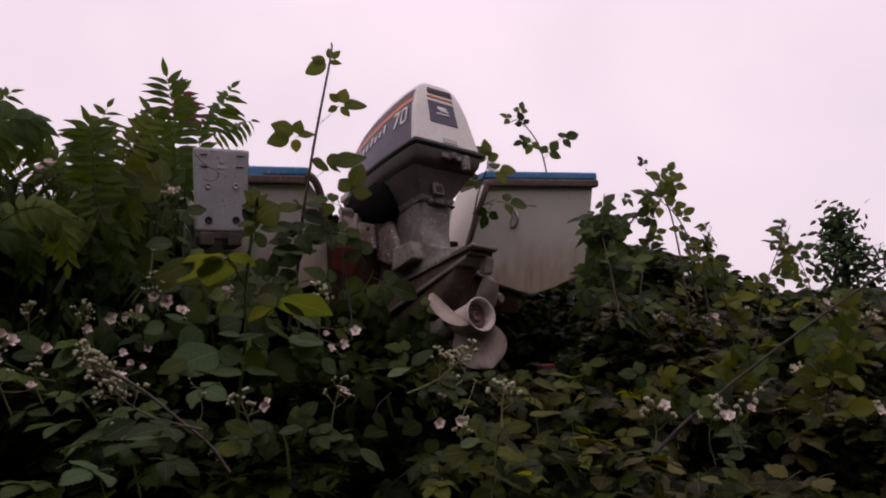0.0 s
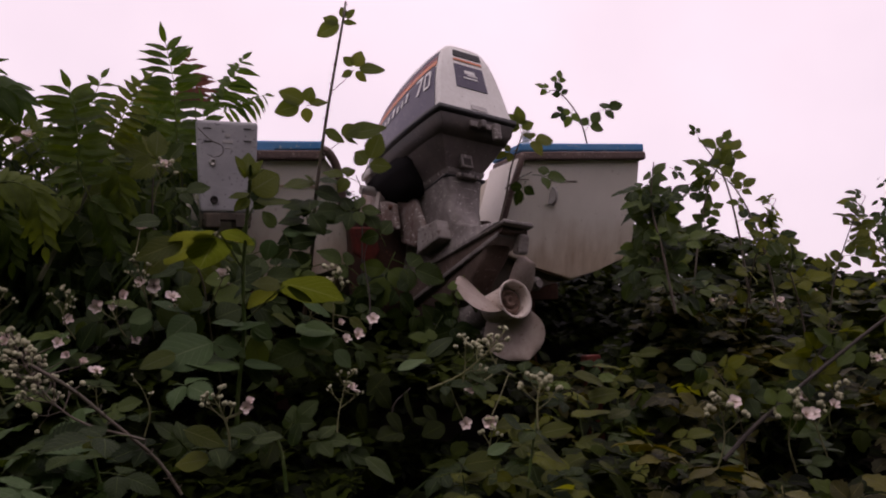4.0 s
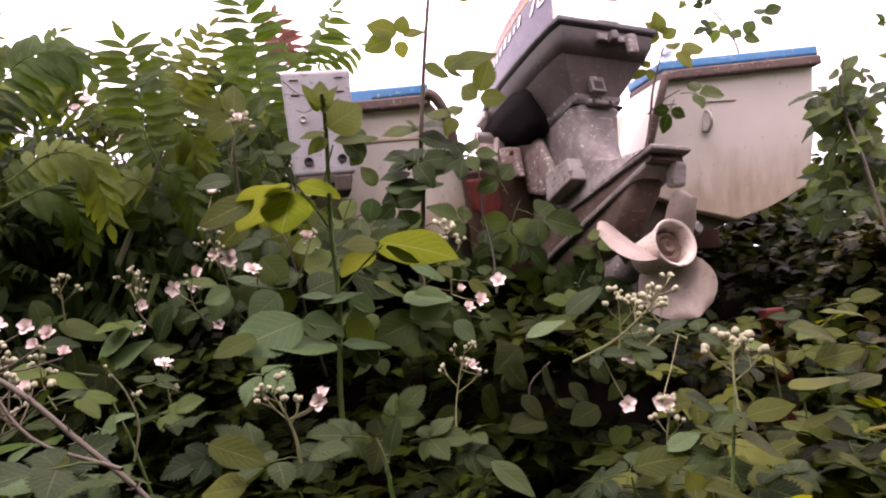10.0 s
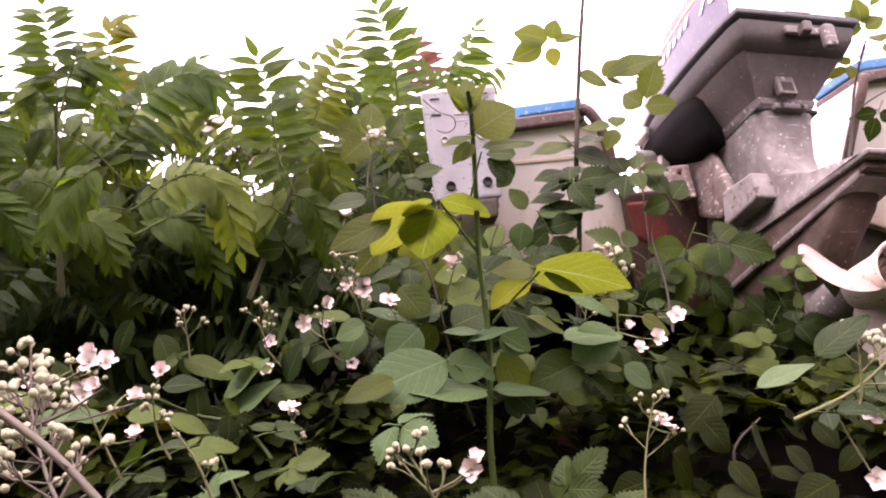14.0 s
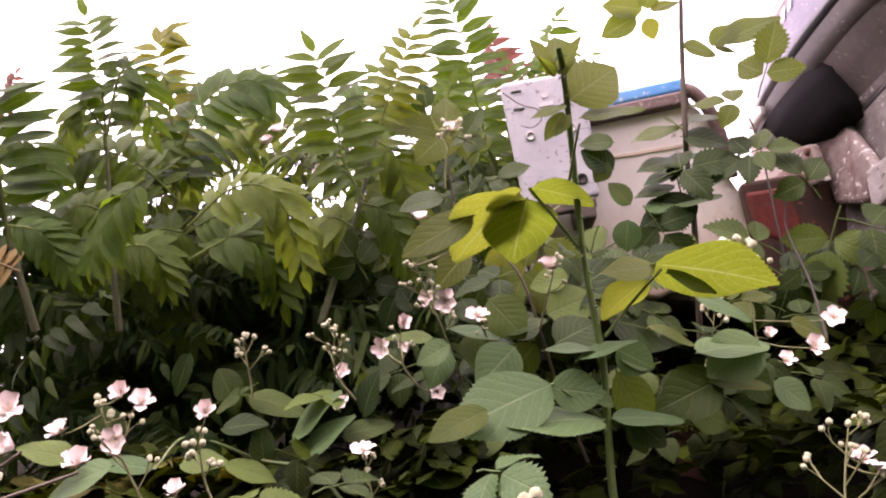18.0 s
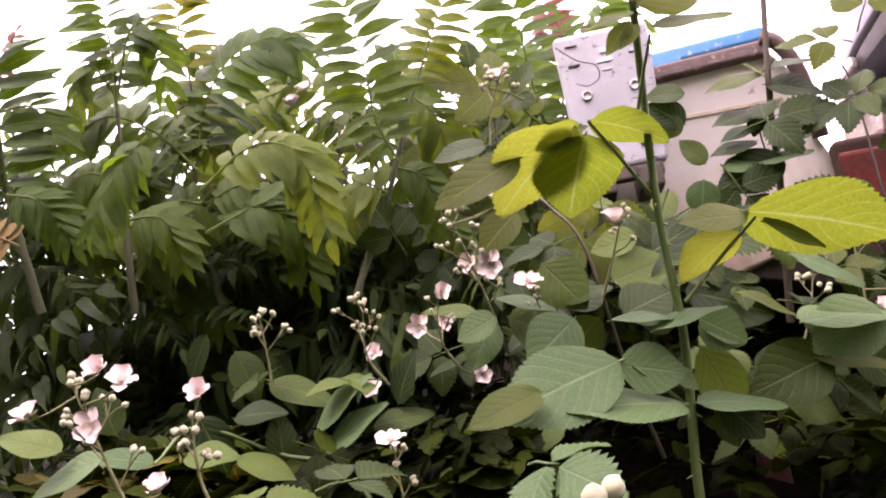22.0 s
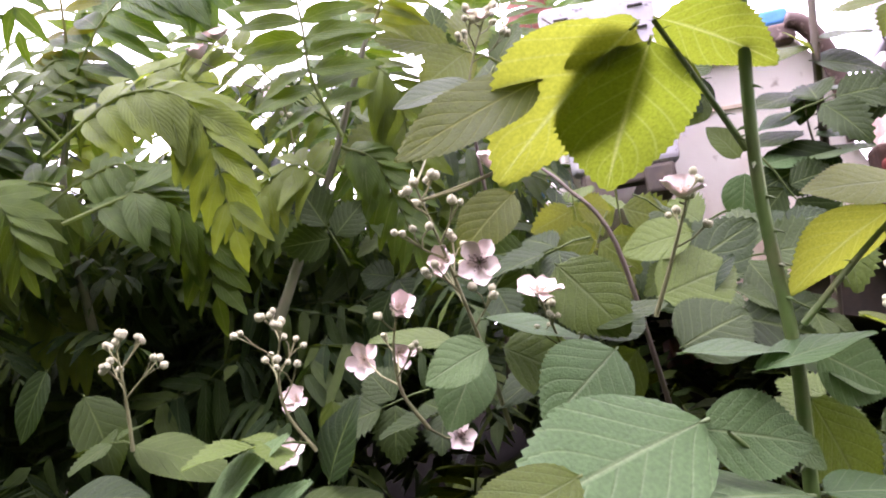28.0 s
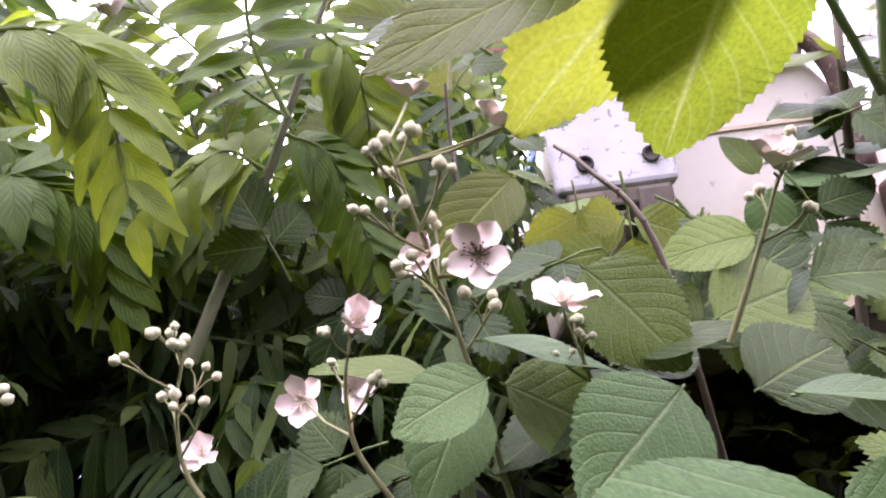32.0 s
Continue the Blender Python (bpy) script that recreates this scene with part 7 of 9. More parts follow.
put_leaf(cane_l, (0.781, 2.988, 1.383), (-0.28, -0.06, 0.96), (-0.03, -0.53, 0.85), 0.1386, BRAMBLE_PART, 3, 1)
put_leaf(cane_l, (0.622, 3.026, 1.348), (-0.54, 0.08, -0.84), (-0.0, -0.53, 0.85), 0.1234, BRAMBLE_PART, 3, 3)
put_leaf(cane_l, (0.656, 2.813, 1.556), (0.36, 0.06, -0.93), (0.29, -0.52, 0.81), 0.1337, BRAMBLE_PART, 3, 0)
put_leaf(cane_l, (0.79, 3.057, 1.417), (0.67, -0.08, 0.73), (0.07, -0.53, 0.84), 0.1389, BRAMBLE_PART, 3, 0)
put_leaf(cane_l, (0.653, 2.91, 1.641), (-1.0, 0.03, 0.03), (-0.13, -0.52, 0.84), 0.099, BRAMBLE_PART, 3, 2)
put_leaf(cane_l, (0.7, 2.804, 1.279), (0.61, 0.04, -0.79), (0.27, -0.52, 0.81), 0.1189, BRAMBLE_PART, 3, 0)
put_leaf(cane_l, (0.689, 3.036, 1.341), (0.9, -0.0, -0.44), (-0.06, -0.53, 0.85), 0.1406, BRAMBLE_PART, 3, 1)
put_leaf(cane_l, (0.577, 2.765, 1.436), (0.89, -0.06, 0.45), (-0.25, -0.51, 0.83), 0.101, BRAMBLE_PART, 3, 3)
put_leaf(cane_l, (0.641, 3.045, 1.461), (0.28, -0.08, 0.96), (-0.34, -0.49, 0.81), 0.1245, BRAMBLE_PART, 3, 3)
put_leaf(cane_l, (0.643, 2.819, 1.327), (0.79, 0.02, -0.61), (-0.11, -0.52, 0.84), 0.1245, BRAMBLE_PART, 3, 2)
put_leaf(cane_l, (0.642, 2.887, 1.459), (0.98, -0.02, -0.21), (-0.19, -0.52, 0.84), 0.1316, BRAMBLE_PART, 3, 2)
put_leaf(cane_l, (0.619, 2.807, 1.579), (0.27, -0.08, 0.96), (-0.09, -0.53, 0.85), 0.1017, BRAMBLE_PART, 3, 1)
put_leaf(cane_l, (0.632, 2.966, 1.384), (-0.93, 0.01, 0.37), (0.22, -0.53, 0.82), 0.1075, BRAMBLE_PART, 3, 3)
put_leaf(cane_l, (0.676, 2.991, 1.467), (0.95, -0.06, 0.29), (-0.09, -0.53, 0.85), 0.1185, BRAMBLE_PART, 3, 0)
put_leaf(cane_l, (0.752, 2.841, 1.263), (-0.75, -0.02, 0.66), (-0.14, -0.52, 0.84), 0.1031, BRAMBLE_PART, 3, 0)
cane_m = thing("bramble_cane", "long dark bare cane leaning across the thicket", "bramble cane", group="bramble canes")
stem_part(cane_m, [(0.459, 1.791, 0.894), (0.59, 1.881, 0.968), (0.899, 2.06, 1.115), (1.314, 2.283, 1.297), (1.543, 2.367, 1.402)], 0.005, 0.0035, DEAD_CANE, 30, 'stem', 71)
put_leaf(cane_m, (0.591, 1.881, 0.972), (0.73, -0.08, 0.68), (-0.03, -0.73, 0.68), 0.0849, BRAMBLE_PART, 3, 2)
put_leaf(cane_m, (0.671, 1.932, 1.007), (0.21, 0.06, -0.97), (-0.03, -0.73, 0.68), 0.1051, BRAMBLE_PART, 3, 2)
put_leaf(cane_m, (0.756, 1.983, 1.037), (-0.93, 0.06, -0.35), (-0.03, -0.73, 0.68), 0.0891, BRAMBLE_PART, 3, 2)
put_leaf(cane_m, (0.843, 2.034, 1.072), (-0.54, -0.04, 0.84), (-0.03, -0.73, 0.68), 0.0945, BRAMBLE_PART, 3, 3)
put_leaf(cane_m, (0.934, 2.085, 1.102), (-0.85, 0.07, -0.53), (-0.03, -0.73, 0.68), 0.093, BRAMBLE_PART, 3, 0)
put_leaf(cane_m, (1.029, 2.134, 1.154), (0.99, -0.04, 0.1), (-0.03, -0.73, 0.68), 0.1193, BRAMBLE_PART, 3, 3)
put_leaf(cane_m, (1.128, 2.182, 1.22), (-0.58, 0.08, -0.81), (-0.03, -0.73, 0.68), 0.1419, BRAMBLE_PART, 3, 1)
put_leaf(cane_m, (1.229, 2.233, 1.241), (0.02, 0.07, -1.0), (-0.03, -0.73, 0.68), 0.1174, BRAMBLE_PART, 3, 3)
put_leaf(cane_m, (1.335, 2.282, 1.291), (0.92, -0.0, -0.39), (-0.03, -0.73, 0.68), 0.1046, BRAMBLE_PART, 3, 2)
cane_n = thing("bramble_cane", "bramble leaves hanging over the gearcase of the motor", "bramble cane", group="bramble canes")
stem_part(cane_n, [(-0.052, 2.702, 1.025), (-0.051, 2.74, 1.15), (-0.062, 2.78, 1.25), (-0.081, 2.773, 1.301)], 0.004, 0.002, CANE_DARK, 8, 'stem', 72)
put_leaf(cane_n, (-0.036, 2.7, 1.155), (0.89, 0.15, -0.42), (0.1, -0.77, 0.63), 0.1202, BRAMBLE_PART, 3, 3)
put_leaf(cane_n, (-0.109, 2.677, 1.209), (-0.53, 0.02, -0.85), (0.1, -0.77, 0.63), 0.1604, BRAMBLE_PART, 3, 1)
put_leaf(cane_n, (-0.03, 2.704, 1.111), (0.86, 0.15, -0.48), (0.1, -0.77, 0.63), 0.1297, BRAMBLE_PART, 3, 1)
put_leaf(cane_n, (-0.079, 2.666, 1.201), (0.06, 0.1, -0.99), (0.1, -0.77, 0.63), 0.1349, BRAMBLE_PART, 3, 2)
put_leaf(cane_n, (-0.022, 2.754, 1.178), (0.79, 0.16, -0.6), (0.1, -0.77, 0.63), 0.1522, BRAMBLE_PART, 3, 3)
put_leaf(cane_n, (-0.113, 2.736, 1.253), (0.33, 0.13, -0.94), (0.1, -0.77, 0.63), 0.118, BRAMBLE_PART, 3, 0)
put_leaf(cane_n, (-0.088, 2.755, 1.167), (0.97, 0.1, 0.24), (0.1, -0.77, 0.63), 0.1479, BRAMBLE_PART, 3, 0)
put_leaf(cane_n, (-0.079, 2.751, 1.109), (-0.39, -0.14, 0.91), (0.1, -0.77, 0.63), 0.1335, BRAMBLE_PART, 3, 0)
put_leaf(cane_n, (-0.108, 2.773, 1.133), (-0.42, -0.14, 0.9), (0.1, -0.77, 0.63), 0.1319, BRAMBLE_PART, 3, 3)
put_leaf(cane_n, (-0.119, 2.666, 1.161), (0.98, 0.1, 0.19), (0.1, -0.77, 0.63), 0.1171, BRAMBLE_PART, 3, 1)
put_leaf(cane_n, (-0.043, 2.663, 1.272), (0.94, 0.15, -0.31), (0.1, -0.77, 0.63), 0.1207, BRAMBLE_PART, 3, 3)
put_leaf(cane_n, (-0.073, 2.689, 1.108), (0.65, 0.15, -0.75), (0.1, -0.77, 0.63), 0.1523, BRAMBLE_PART, 3, 3)
put_leaf(cane_n, (-0.094, 2.748, 1.269), (0.83, 0.05, 0.56), (0.1, -0.77, 0.63), 0.1148, BRAMBLE_PART, 3, 0)
put_leaf(cane_n, (-0.11, 2.648, 1.115), (-0.94, -0.15, 0.32), (0.1, -0.77, 0.63), 0.1196, BRAMBLE_PART, 3, 0)
put_leaf(cane_n, (-0.05, 2.773, 1.131), (-0.46, -0.14, 0.88), (0.1, -0.77, 0.63), 0.1481, BRAMBLE_PART, 3, 3)
put_leaf(cane_n, (-0.022, 2.78, 1.22), (-0.88, -0.15, 0.45), (0.1, -0.77, 0.63), 0.136, BRAMBLE_PART, 3, 0)
cane_o = thing("bramble_cane", "dark bramble leaves in front of the rusty motor board", "bramble cane", group="bramble canes")
stem_part(cane_o, [(-0.331, 2.522, 1.175), (-0.339, 2.612, 1.283), (-0.361, 2.695, 1.405), (-0.34, 2.744, 1.495)], 0.003, 0.0015, DEAD_CANE, 8, 'stem', 73)
put_leaf(cane_o, (-0.343, 2.708, 1.308), (0.9, 0.24, 0.37), (0.23, -0.75, 0.62), 0.1255, BRAMBLE_PART, 3, 0)
put_leaf(cane_o, (-0.246, 2.668, 1.263), (0.07, 0.14, -0.99), (0.25, -0.75, 0.62), 0.1055, BRAMBLE_PART, 3, 1)
put_leaf(cane_o, (-0.391, 2.619, 1.236), (-0.8, -0.32, 0.51), (0.07, -0.78, 0.62), 0.1061, BRAMBLE_PART, 3, 1)
put_leaf(cane_o, (-0.278, 2.619, 1.329), (0.58, 0.28, -0.77), (0.21, -0.75, 0.62), 0.1396, BRAMBLE_PART, 3, 3)
put_leaf(cane_o, (-0.379, 2.67, 1.349), (-0.72, -0.3, 0.62), (0.51, -0.64, 0.57), 0.1548, BRAMBLE_PART, 3, 3)
put_leaf(cane_o, (-0.232, 2.661, 1.229), (0.81, 0.32, -0.49), (-0.0, -0.79, 0.61), 0.111, BRAMBLE_PART, 3, 1)
put_leaf(cane_o, (-0.404, 2.671, 1.306), (0.95, 0.28, 0.15), (0.1, -0.78, 0.62), 0.1467, BRAMBLE_PART, 3, 3)
put_leaf(cane_o, (-0.453, 2.561, 1.313), (0.06, 0.14, -0.99), (0.2, -0.76, 0.62), 0.1077, BRAMBLE_PART, 3, 3)
put_leaf(cane_o, (-0.357, 2.649, 1.342), (0.22, 0.19, -0.96), (0.16, -0.77, 0.62), 0.1189, BRAMBLE_PART, 3, 2)
put_leaf(cane_o, (-0.241, 2.786, 1.305), (-0.91, -0.32, 0.26), (0.07, -0.78, 0.62), 0.166, BRAMBLE_PART, 3, 2)
put_leaf(cane_o, (-0.411, 2.719, 1.318), (0.21, 0.18, -0.96), (0.08, -0.78, 0.62), 0.1248, BRAMBLE_PART, 3, 0)

# ---- ragged shoots standing up along the far side of the thicket ----
def upright_shoot(x, y, height, lean, seed):
    rr = random.Random(seed)
    th = thing("bramble_cane", "thin arching bramble shoot with small olive leaves against the sky", "bramble cane", group="bramble canes")
    z = thicket_top(x, y) - 0.12
    line = [(x, y, z), (x + lean * 0.2, y - 0.02, z + height * 0.45), (x + lean * 0.6, y - 0.03, z + height * 0.8), (x + lean, y - 0.02, z + height)]
    stem_part(th, line, 0.0036, 0.0014, CANE_DARK, 8, "stem", seed)
    pts = curve_points(line, 4)
    for k, p in enumerate(pts[4:]):
        for _ in range(2 if k % 2 else 1):
            a = rr.uniform(0, 6.283)
            along = (math.cos(a), math.sin(a) * 0.5, rr.uniform(-0.2, 0.7))
            nrm = (rr.uniform(-0.4, 0.4), -0.7, rr.uniform(0.3, 0.9))
            put_leaf(th, p, along, nrm, rr.uniform(0.085, 0.135) * (1.1 - 0.4 * k / len(pts)), BRAMBLE_SUNNY if rr.random() < 0.75 else BRAMBLE_PART, 3, rr.randrange(4))


for k, (x, y, h, lean) in enumerate(((1.02, 3.1, 0.62, 0.16), (1.22, 3.0, 0.52, -0.1), (1.38, 3.2, 0.66, 0.2), (1.55, 2.95, 0.42, 0.12), (1.75, 3.3, 0.5, -0.12), (1.95, 3.0, 0.4, 0.16),
                                     (1.30, 2.6, 0.38, 0.12), (1.65, 2.5, 0.36, -0.1), (0.95, 2.55, 0.36, 0.14), (2.2, 3.4, 0.5, 0.1), (0.72, 2.35, 0.30, -0.08), (1.1, 2.2, 0.30, 0.1))):
    upright_shoot(x, y, h, lean, 300 + k)

# ---- olive leaves, lit by their colour, along both ends of the thicket's front ----
def leafy_shoot(centre, spread, count, seed, mats):
    rr = random.Random(seed)
    th = thing("bramble_cane", "low bramble shoot with dull toothed leaves in the thicket's front", "bramble cane", group="bramble canes")
    c = Vector(centre)
    stem_part(th, [c + Vector((0.03, 0.06, -0.22)), c + Vector((0.01, 0.03, -0.08)), c], 0.003, 0.0014, CANE, 8, "stem", seed)
    for k in range(count):
        p = c + Vector((rr.gauss(0, spread), rr.gauss(0, spread), rr.gauss(-0.02, spread * 0.5)))
        a = rr.uniform(0, 6.283)
        put_leaf(th, p, (math.cos(a), math.sin(a) * 0.7 - 0.2, rr.uniform(-0.3, 0.35)), (rr.gauss(0, 0.3), -0.4 + rr.gauss(0, 0.25), 0.9), rr.uniform(0.085, 0.125), rr.choice(mats), rr.choice((3, 3, 5)), rr.randrange(4))


for k, (c, spread) in enumerate((((-0.76, 1.418, 1.029), 0.06), ((-0.762, 1.567, 1.089), 0.08),
                                 ((0.249, 2.094, 0.923), 0.1), ((0.213, 1.885, 0.859), 0.08), ((0.04, 1.847, 0.895), 0.07), ((-0.079, 1.72, 0.901), 0.06), ((0.25, 2.295, 0.981), 0.1), ((0.406, 2.529, 1.021), 0.12))):
    leafy_shoot(c, spread, 9, 400 + k, (BRAMBLE_BROAD, BRAMBLE_PART) if k < 2 else (BRAMBLE_SUNNY, BRAMBLE_SUNNY, BRAMBLE_PART))

# ---- broad toothed leaves in the near front ----
cane_t = thing("bramble_cane", "brown arching bramble cane with broad pale olive leaves", "bramble cane", group="bramble canes")
stem_part(cane_t, [(-0.64, 1.193, 1.17), (-0.585, 1.19, 1.137), (-0.533, 1.187, 1.095), (-0.475, 1.185, 1.046), (-0.441, 1.179, 1.002)], 0.0027, 0.0022, CANE_DARK, 30, 'stem', 61)
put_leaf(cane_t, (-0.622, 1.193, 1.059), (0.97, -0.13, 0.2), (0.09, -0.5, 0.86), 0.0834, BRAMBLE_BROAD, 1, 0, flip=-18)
put_leaf(cane_t, (-0.557, 1.204, 1.084), (-0.19, -0.71, -0.67), (0.09, -0.5, 0.86), 0.0390, BRAMBLE_SUNNY, 1, 1)
put_leaf(cane_t, (-0.477, 1.291, 1.067), (0.91, 0.17, -0.39), (0.09, -0.5, 0.86), 0.0632, BRAMBLE_SUNNY, 1, 1, flip=18)
put_leaf(cane_t, (-0.384, 1.309, 1.045), (0.89, -0.37, 0.26), (0.09, -0.5, 0.86), 0.0505, BRAMBLE_PART, 1, 0)
put_leaf(cane_t, (-0.443, 1.3, 1.023), (-1, -0.02, -0.05), (0.09, -0.5, 0.86), 0.0520, BRAMBLE_SUNNY, 1, 2, flip=-18)

cane_u = thing("bramble_cane", "bramble shoots with fresh green and olive leaves before the hull", "bramble cane", group="bramble canes")
stem_part(cane_u, [(0.03, 1.639, 0.806), (0.044, 1.661, 0.897), (0.066, 1.683, 1.008)], 0.003, 0.0018, CANE, 20, 'stem', 62)
put_leaf(cane_u, (0.071, 1.665, 0.982), (0.95, -0.1, 0.28), (0.08, -0.45, 0.89), 0.0660, BRAMBLE_SUNNY, 1, 0, flip=15)
put_leaf(cane_u, (-0.002, 1.649, 1.022), (0.79, 0.29, -0.54), (0.1, -0.53, 0.84), 0.0563, BRAMBLE_PART, 1, 1)
put_leaf(cane_u, (0.132, 1.674, 1.011), (0.91, 0.38, 0.15), (0.06, -0.34, 0.94), 0.0900, BRAMBLE_SUNNY, 1, 2, flip=-15)
put_leaf(cane_u, (0.062, 1.665, 0.956), (0.86, 0.34, -0.39), (0.06, -0.35, 0.93), 0.0769, BRAMBLE_SUNNY, 1, 3)
put_leaf(cane_u, (-0.078, 1.641, 0.934), (0.98, -0.01, 0.2), (0.1, -0.54, 0.83), 0.0754, BRAMBLE_SUNNY, 1, 0, flip=15)
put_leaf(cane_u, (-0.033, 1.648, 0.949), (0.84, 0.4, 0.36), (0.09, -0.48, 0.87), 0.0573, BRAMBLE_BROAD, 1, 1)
put_leaf(cane_u, (0.181, 1.689, 0.921), (0.88, 0.17, -0.45), (0.07, -0.36, 0.93), 0.0540, BRAMBLE_SUNNY, 1, 0)
put_leaf(cane_u, (0.142, 1.68, 0.958), (0.88, 0.07, 0.47), (0.06, -0.33, 0.94), 0.0518, BRAMBLE_SUNNY, 1, 2, flip=-15)
put_leaf(cane_u, (-0.258, 1.606, 0.963), (0.79, -0.1, -0.61), (0.11, -0.63, 0.77), 0.0737, BRAMBLE_PART, 1, 1, flip=-15)
put_leaf(cane_u, (-0.015, 1.654, 0.917), (0.69, 0.04, -0.72), (0.09, -0.51, 0.86), 0.0540, BRAMBLE_SUNNY, 1, 2, flip=15)
put_leaf(cane_u, (0.167, 1.678, 1.043), (0.96, -0.09, 0.25), (0.08, -0.43, 0.9), 0.0638, BRAMBLE_SUNNY, 1, 2, flip=15)
put_leaf(cane_u, (0.199, 1.683, 1.069), (-0.79, -0.48, 0.39), (0.1, -0.57, 0.82), 0.0768, BRAMBLE_SUNNY, 1, 1)
put_leaf(cane_u, (0.238, 1.688, 1.094), (-0.93, -0.25, 0.29), (0.08, -0.42, 0.91), 0.0613, BRAMBLE_SUNNY, 1, 1, flip=15)
put_leaf(cane_u, (0.205, 1.688, 1.002), (0.84, 0.42, 0.34), (0.11, -0.59, 0.8), 0.0626, BRAMBLE_SUNNY, 1, 0, flip=-15)
put_leaf(cane_u, (-0.388, 1.601, 0.986), (0.28, 0.01, 0.96), (0.08, -0.42, 0.91), 0.0451, BRAMBLE_PART, 1, 0, flip=15)
put_leaf(cane_u, (-0.14, 1.636, 1.137), (0.78, 0.04, 0.62), (0.09, -0.48, 0.87), 0.0629, BRAMBLE_PART, 1, 2)
put_leaf(cane_u, (-0.195, 1.628, 1.113), (0.88, 0.31, 0.37), (0.11, -0.6, 0.79), 0.0620, BRAMBLE_BROAD, 1, 1, flip=-15)
put_leaf(cane_u, (-0.027, 1.659, 1.101), (0.92, 0.08, 0.38), (0.08, -0.43, 0.9), 0.0461, BRAMBLE_PART, 1, 2)

# ---- flowering sprays ----
panicle((-0.482, 1.167, 1.073), (-0.726, 1.294, 1.215), 34, 0.034, 0.0068, 21, (((-0.65, 1.278, 1.195), (0.45, -0.73, 0.51), 1, 'pale'), ((-0.629, 1.266, 1.177), (-0.05, -0.89, 0.46), 2, 'pale'), ((-0.621, 1.291, 1.165), (0.48, -0.49, 0.73), 2, 'pale'), ((-0.681, 1.27, 1.181), (-0.04, -0.49, 0.87), 2, 'pale'),), 1, 0.0019, mat=CANE_DARK, flower_size=0.0203)
panicle((-0.502, 1.214, 1.07), (-0.512, 1.2, 1.152), 2, 0.0149, 0.0031, 22, (), 0, 0.0012)
panicle((-0.47, 1.496, 1.001), (-0.492, 1.478, 1.093), 6, 0.0347, 0.0079, 24, (((-0.443, 1.517, 1.075), (0.27, -0.53, 0.81), 2, 'pale'), ((-0.446, 1.517, 1.068), (-0.05, -0.93, 0.37), 1, 'pale'),), 1, 0.0024, flower_size=0.0272)
panicle((-0.337, 1.808, 0.955), (-0.314, 1.851, 1.094), 6, 0.043, 0.006, 25, (((-0.298, 1.84, 1.055), (0.15, -0.21, 0.97), 1, 'pale', 0.8), ((-0.308, 1.867, 1.061), (-0.12, -0.5, 0.86), 1, 'pale'),), 1, 0.0018, flower_size=0.0282)
panicle((-0.149, 2.015, 1.038), (0.045, 2.06, 1.171), 7, 0.0514, 0.0104, 26, (((-0.052, 2.046, 1.04), (0.37, -0.86, 0.35), 0, 'pale'), ((-0.028, 2.063, 1.045), (0.62, -0.63, 0.47), 1, 'pale'), ((-0.063, 2.0, 0.958), (0.2, -0.94, 0.28), 0, 'pale'),), 2, 0.003, flower_size=0.0343)
panicle((-0.071, 2.009, 1.033), (-0.058, 1.998, 1.161), 5, 0.0376, 0.0091, 27, (), 1, 0.0022)
panicle((-0.012, 1.76, 0.891), (-0.006, 1.749, 0.998), 5, 0.0317, 0.0081, 28, (((-0.019, 1.745, 0.993), (0.28, -0.89, 0.36), 2, 'pale'),), 1, 0.0022, flower_size=0.0279)
panicle((-0.439, 2.486, 1.187), (-0.434, 2.466, 1.364), 5, 0.0507, 0.013, 29, (((-0.312, 2.419, 1.206), (0.25, -0.8, 0.54), 0, 'pale'), ((-0.346, 2.307, 1.166), (0.45, -0.73, 0.51), 1, 'pale'),), 0, 0.002, flower_size=0.0429)
panicle((-0.835, 2.122, 1.18), (-0.848, 2.035, 1.382), 9, 0.0439, 0.0077, 30, (((-0.809, 2.051, 1.31), (0.36, -0.93, 0.02), 0, 'dark'), ((-0.845, 2.065, 1.322), (-0.23, -0.97, 0.12), 1, 'pale', 0.8), ((-0.79, 2.062, 1.386), (0.34, -0.42, 0.84), 1, 'pale'), ((-0.761, 2.074, 1.397), (0.11, -0.22, 0.97), 3, 'pale', 1.1), ((-0.869, 2.118, 1.457), (0.18, -0.35, 0.92), 1, 'pale'),), 0, 0.0022, flower_size=0.0411)
panicle((-1.021, 2.096, 1.186), (-1.021, 2.063, 1.303), 8, 0.0417, 0.0073, 31, (((-1.039, 2.096, 1.234), (0.19, -0.86, 0.47), 1, 'pale'), ((-1.057, 2.1, 1.186), (0.5, -0.74, 0.45), 0, 'pale'),), 1, 0.002, flower_size=0.0354)
panicle((-0.895, 2.089, 1.19), (-0.892, 2.052, 1.284), 3, 0.0329, 0.006, 32, (((-0.89, 2.052, 1.287), (0.72, -0.59, 0.36), 2, 'pale'), ((-0.996, 2.154, 1.268), (0.26, -0.96, -0.02), 0, 'pale', 1.05), ((-0.975, 2.186, 1.273), (0.8, -0.57, -0.2), 1, 'pale'), ((-0.884, 2.121, 1.18), (0.62, -0.71, 0.33), 0, 'dark', 0.8),), 0, 0.002, flower_size=0.0394)
panicle((-0.77, 2.131, 1.18), (-0.777, 2.09, 1.273), 4, 0.0273, 0.0052, 33, (((-0.774, 2.078, 1.28), (0.32, -0.52, 0.79), 3, 'pale', 1.05),), 0, 0.002, flower_size=0.0411)
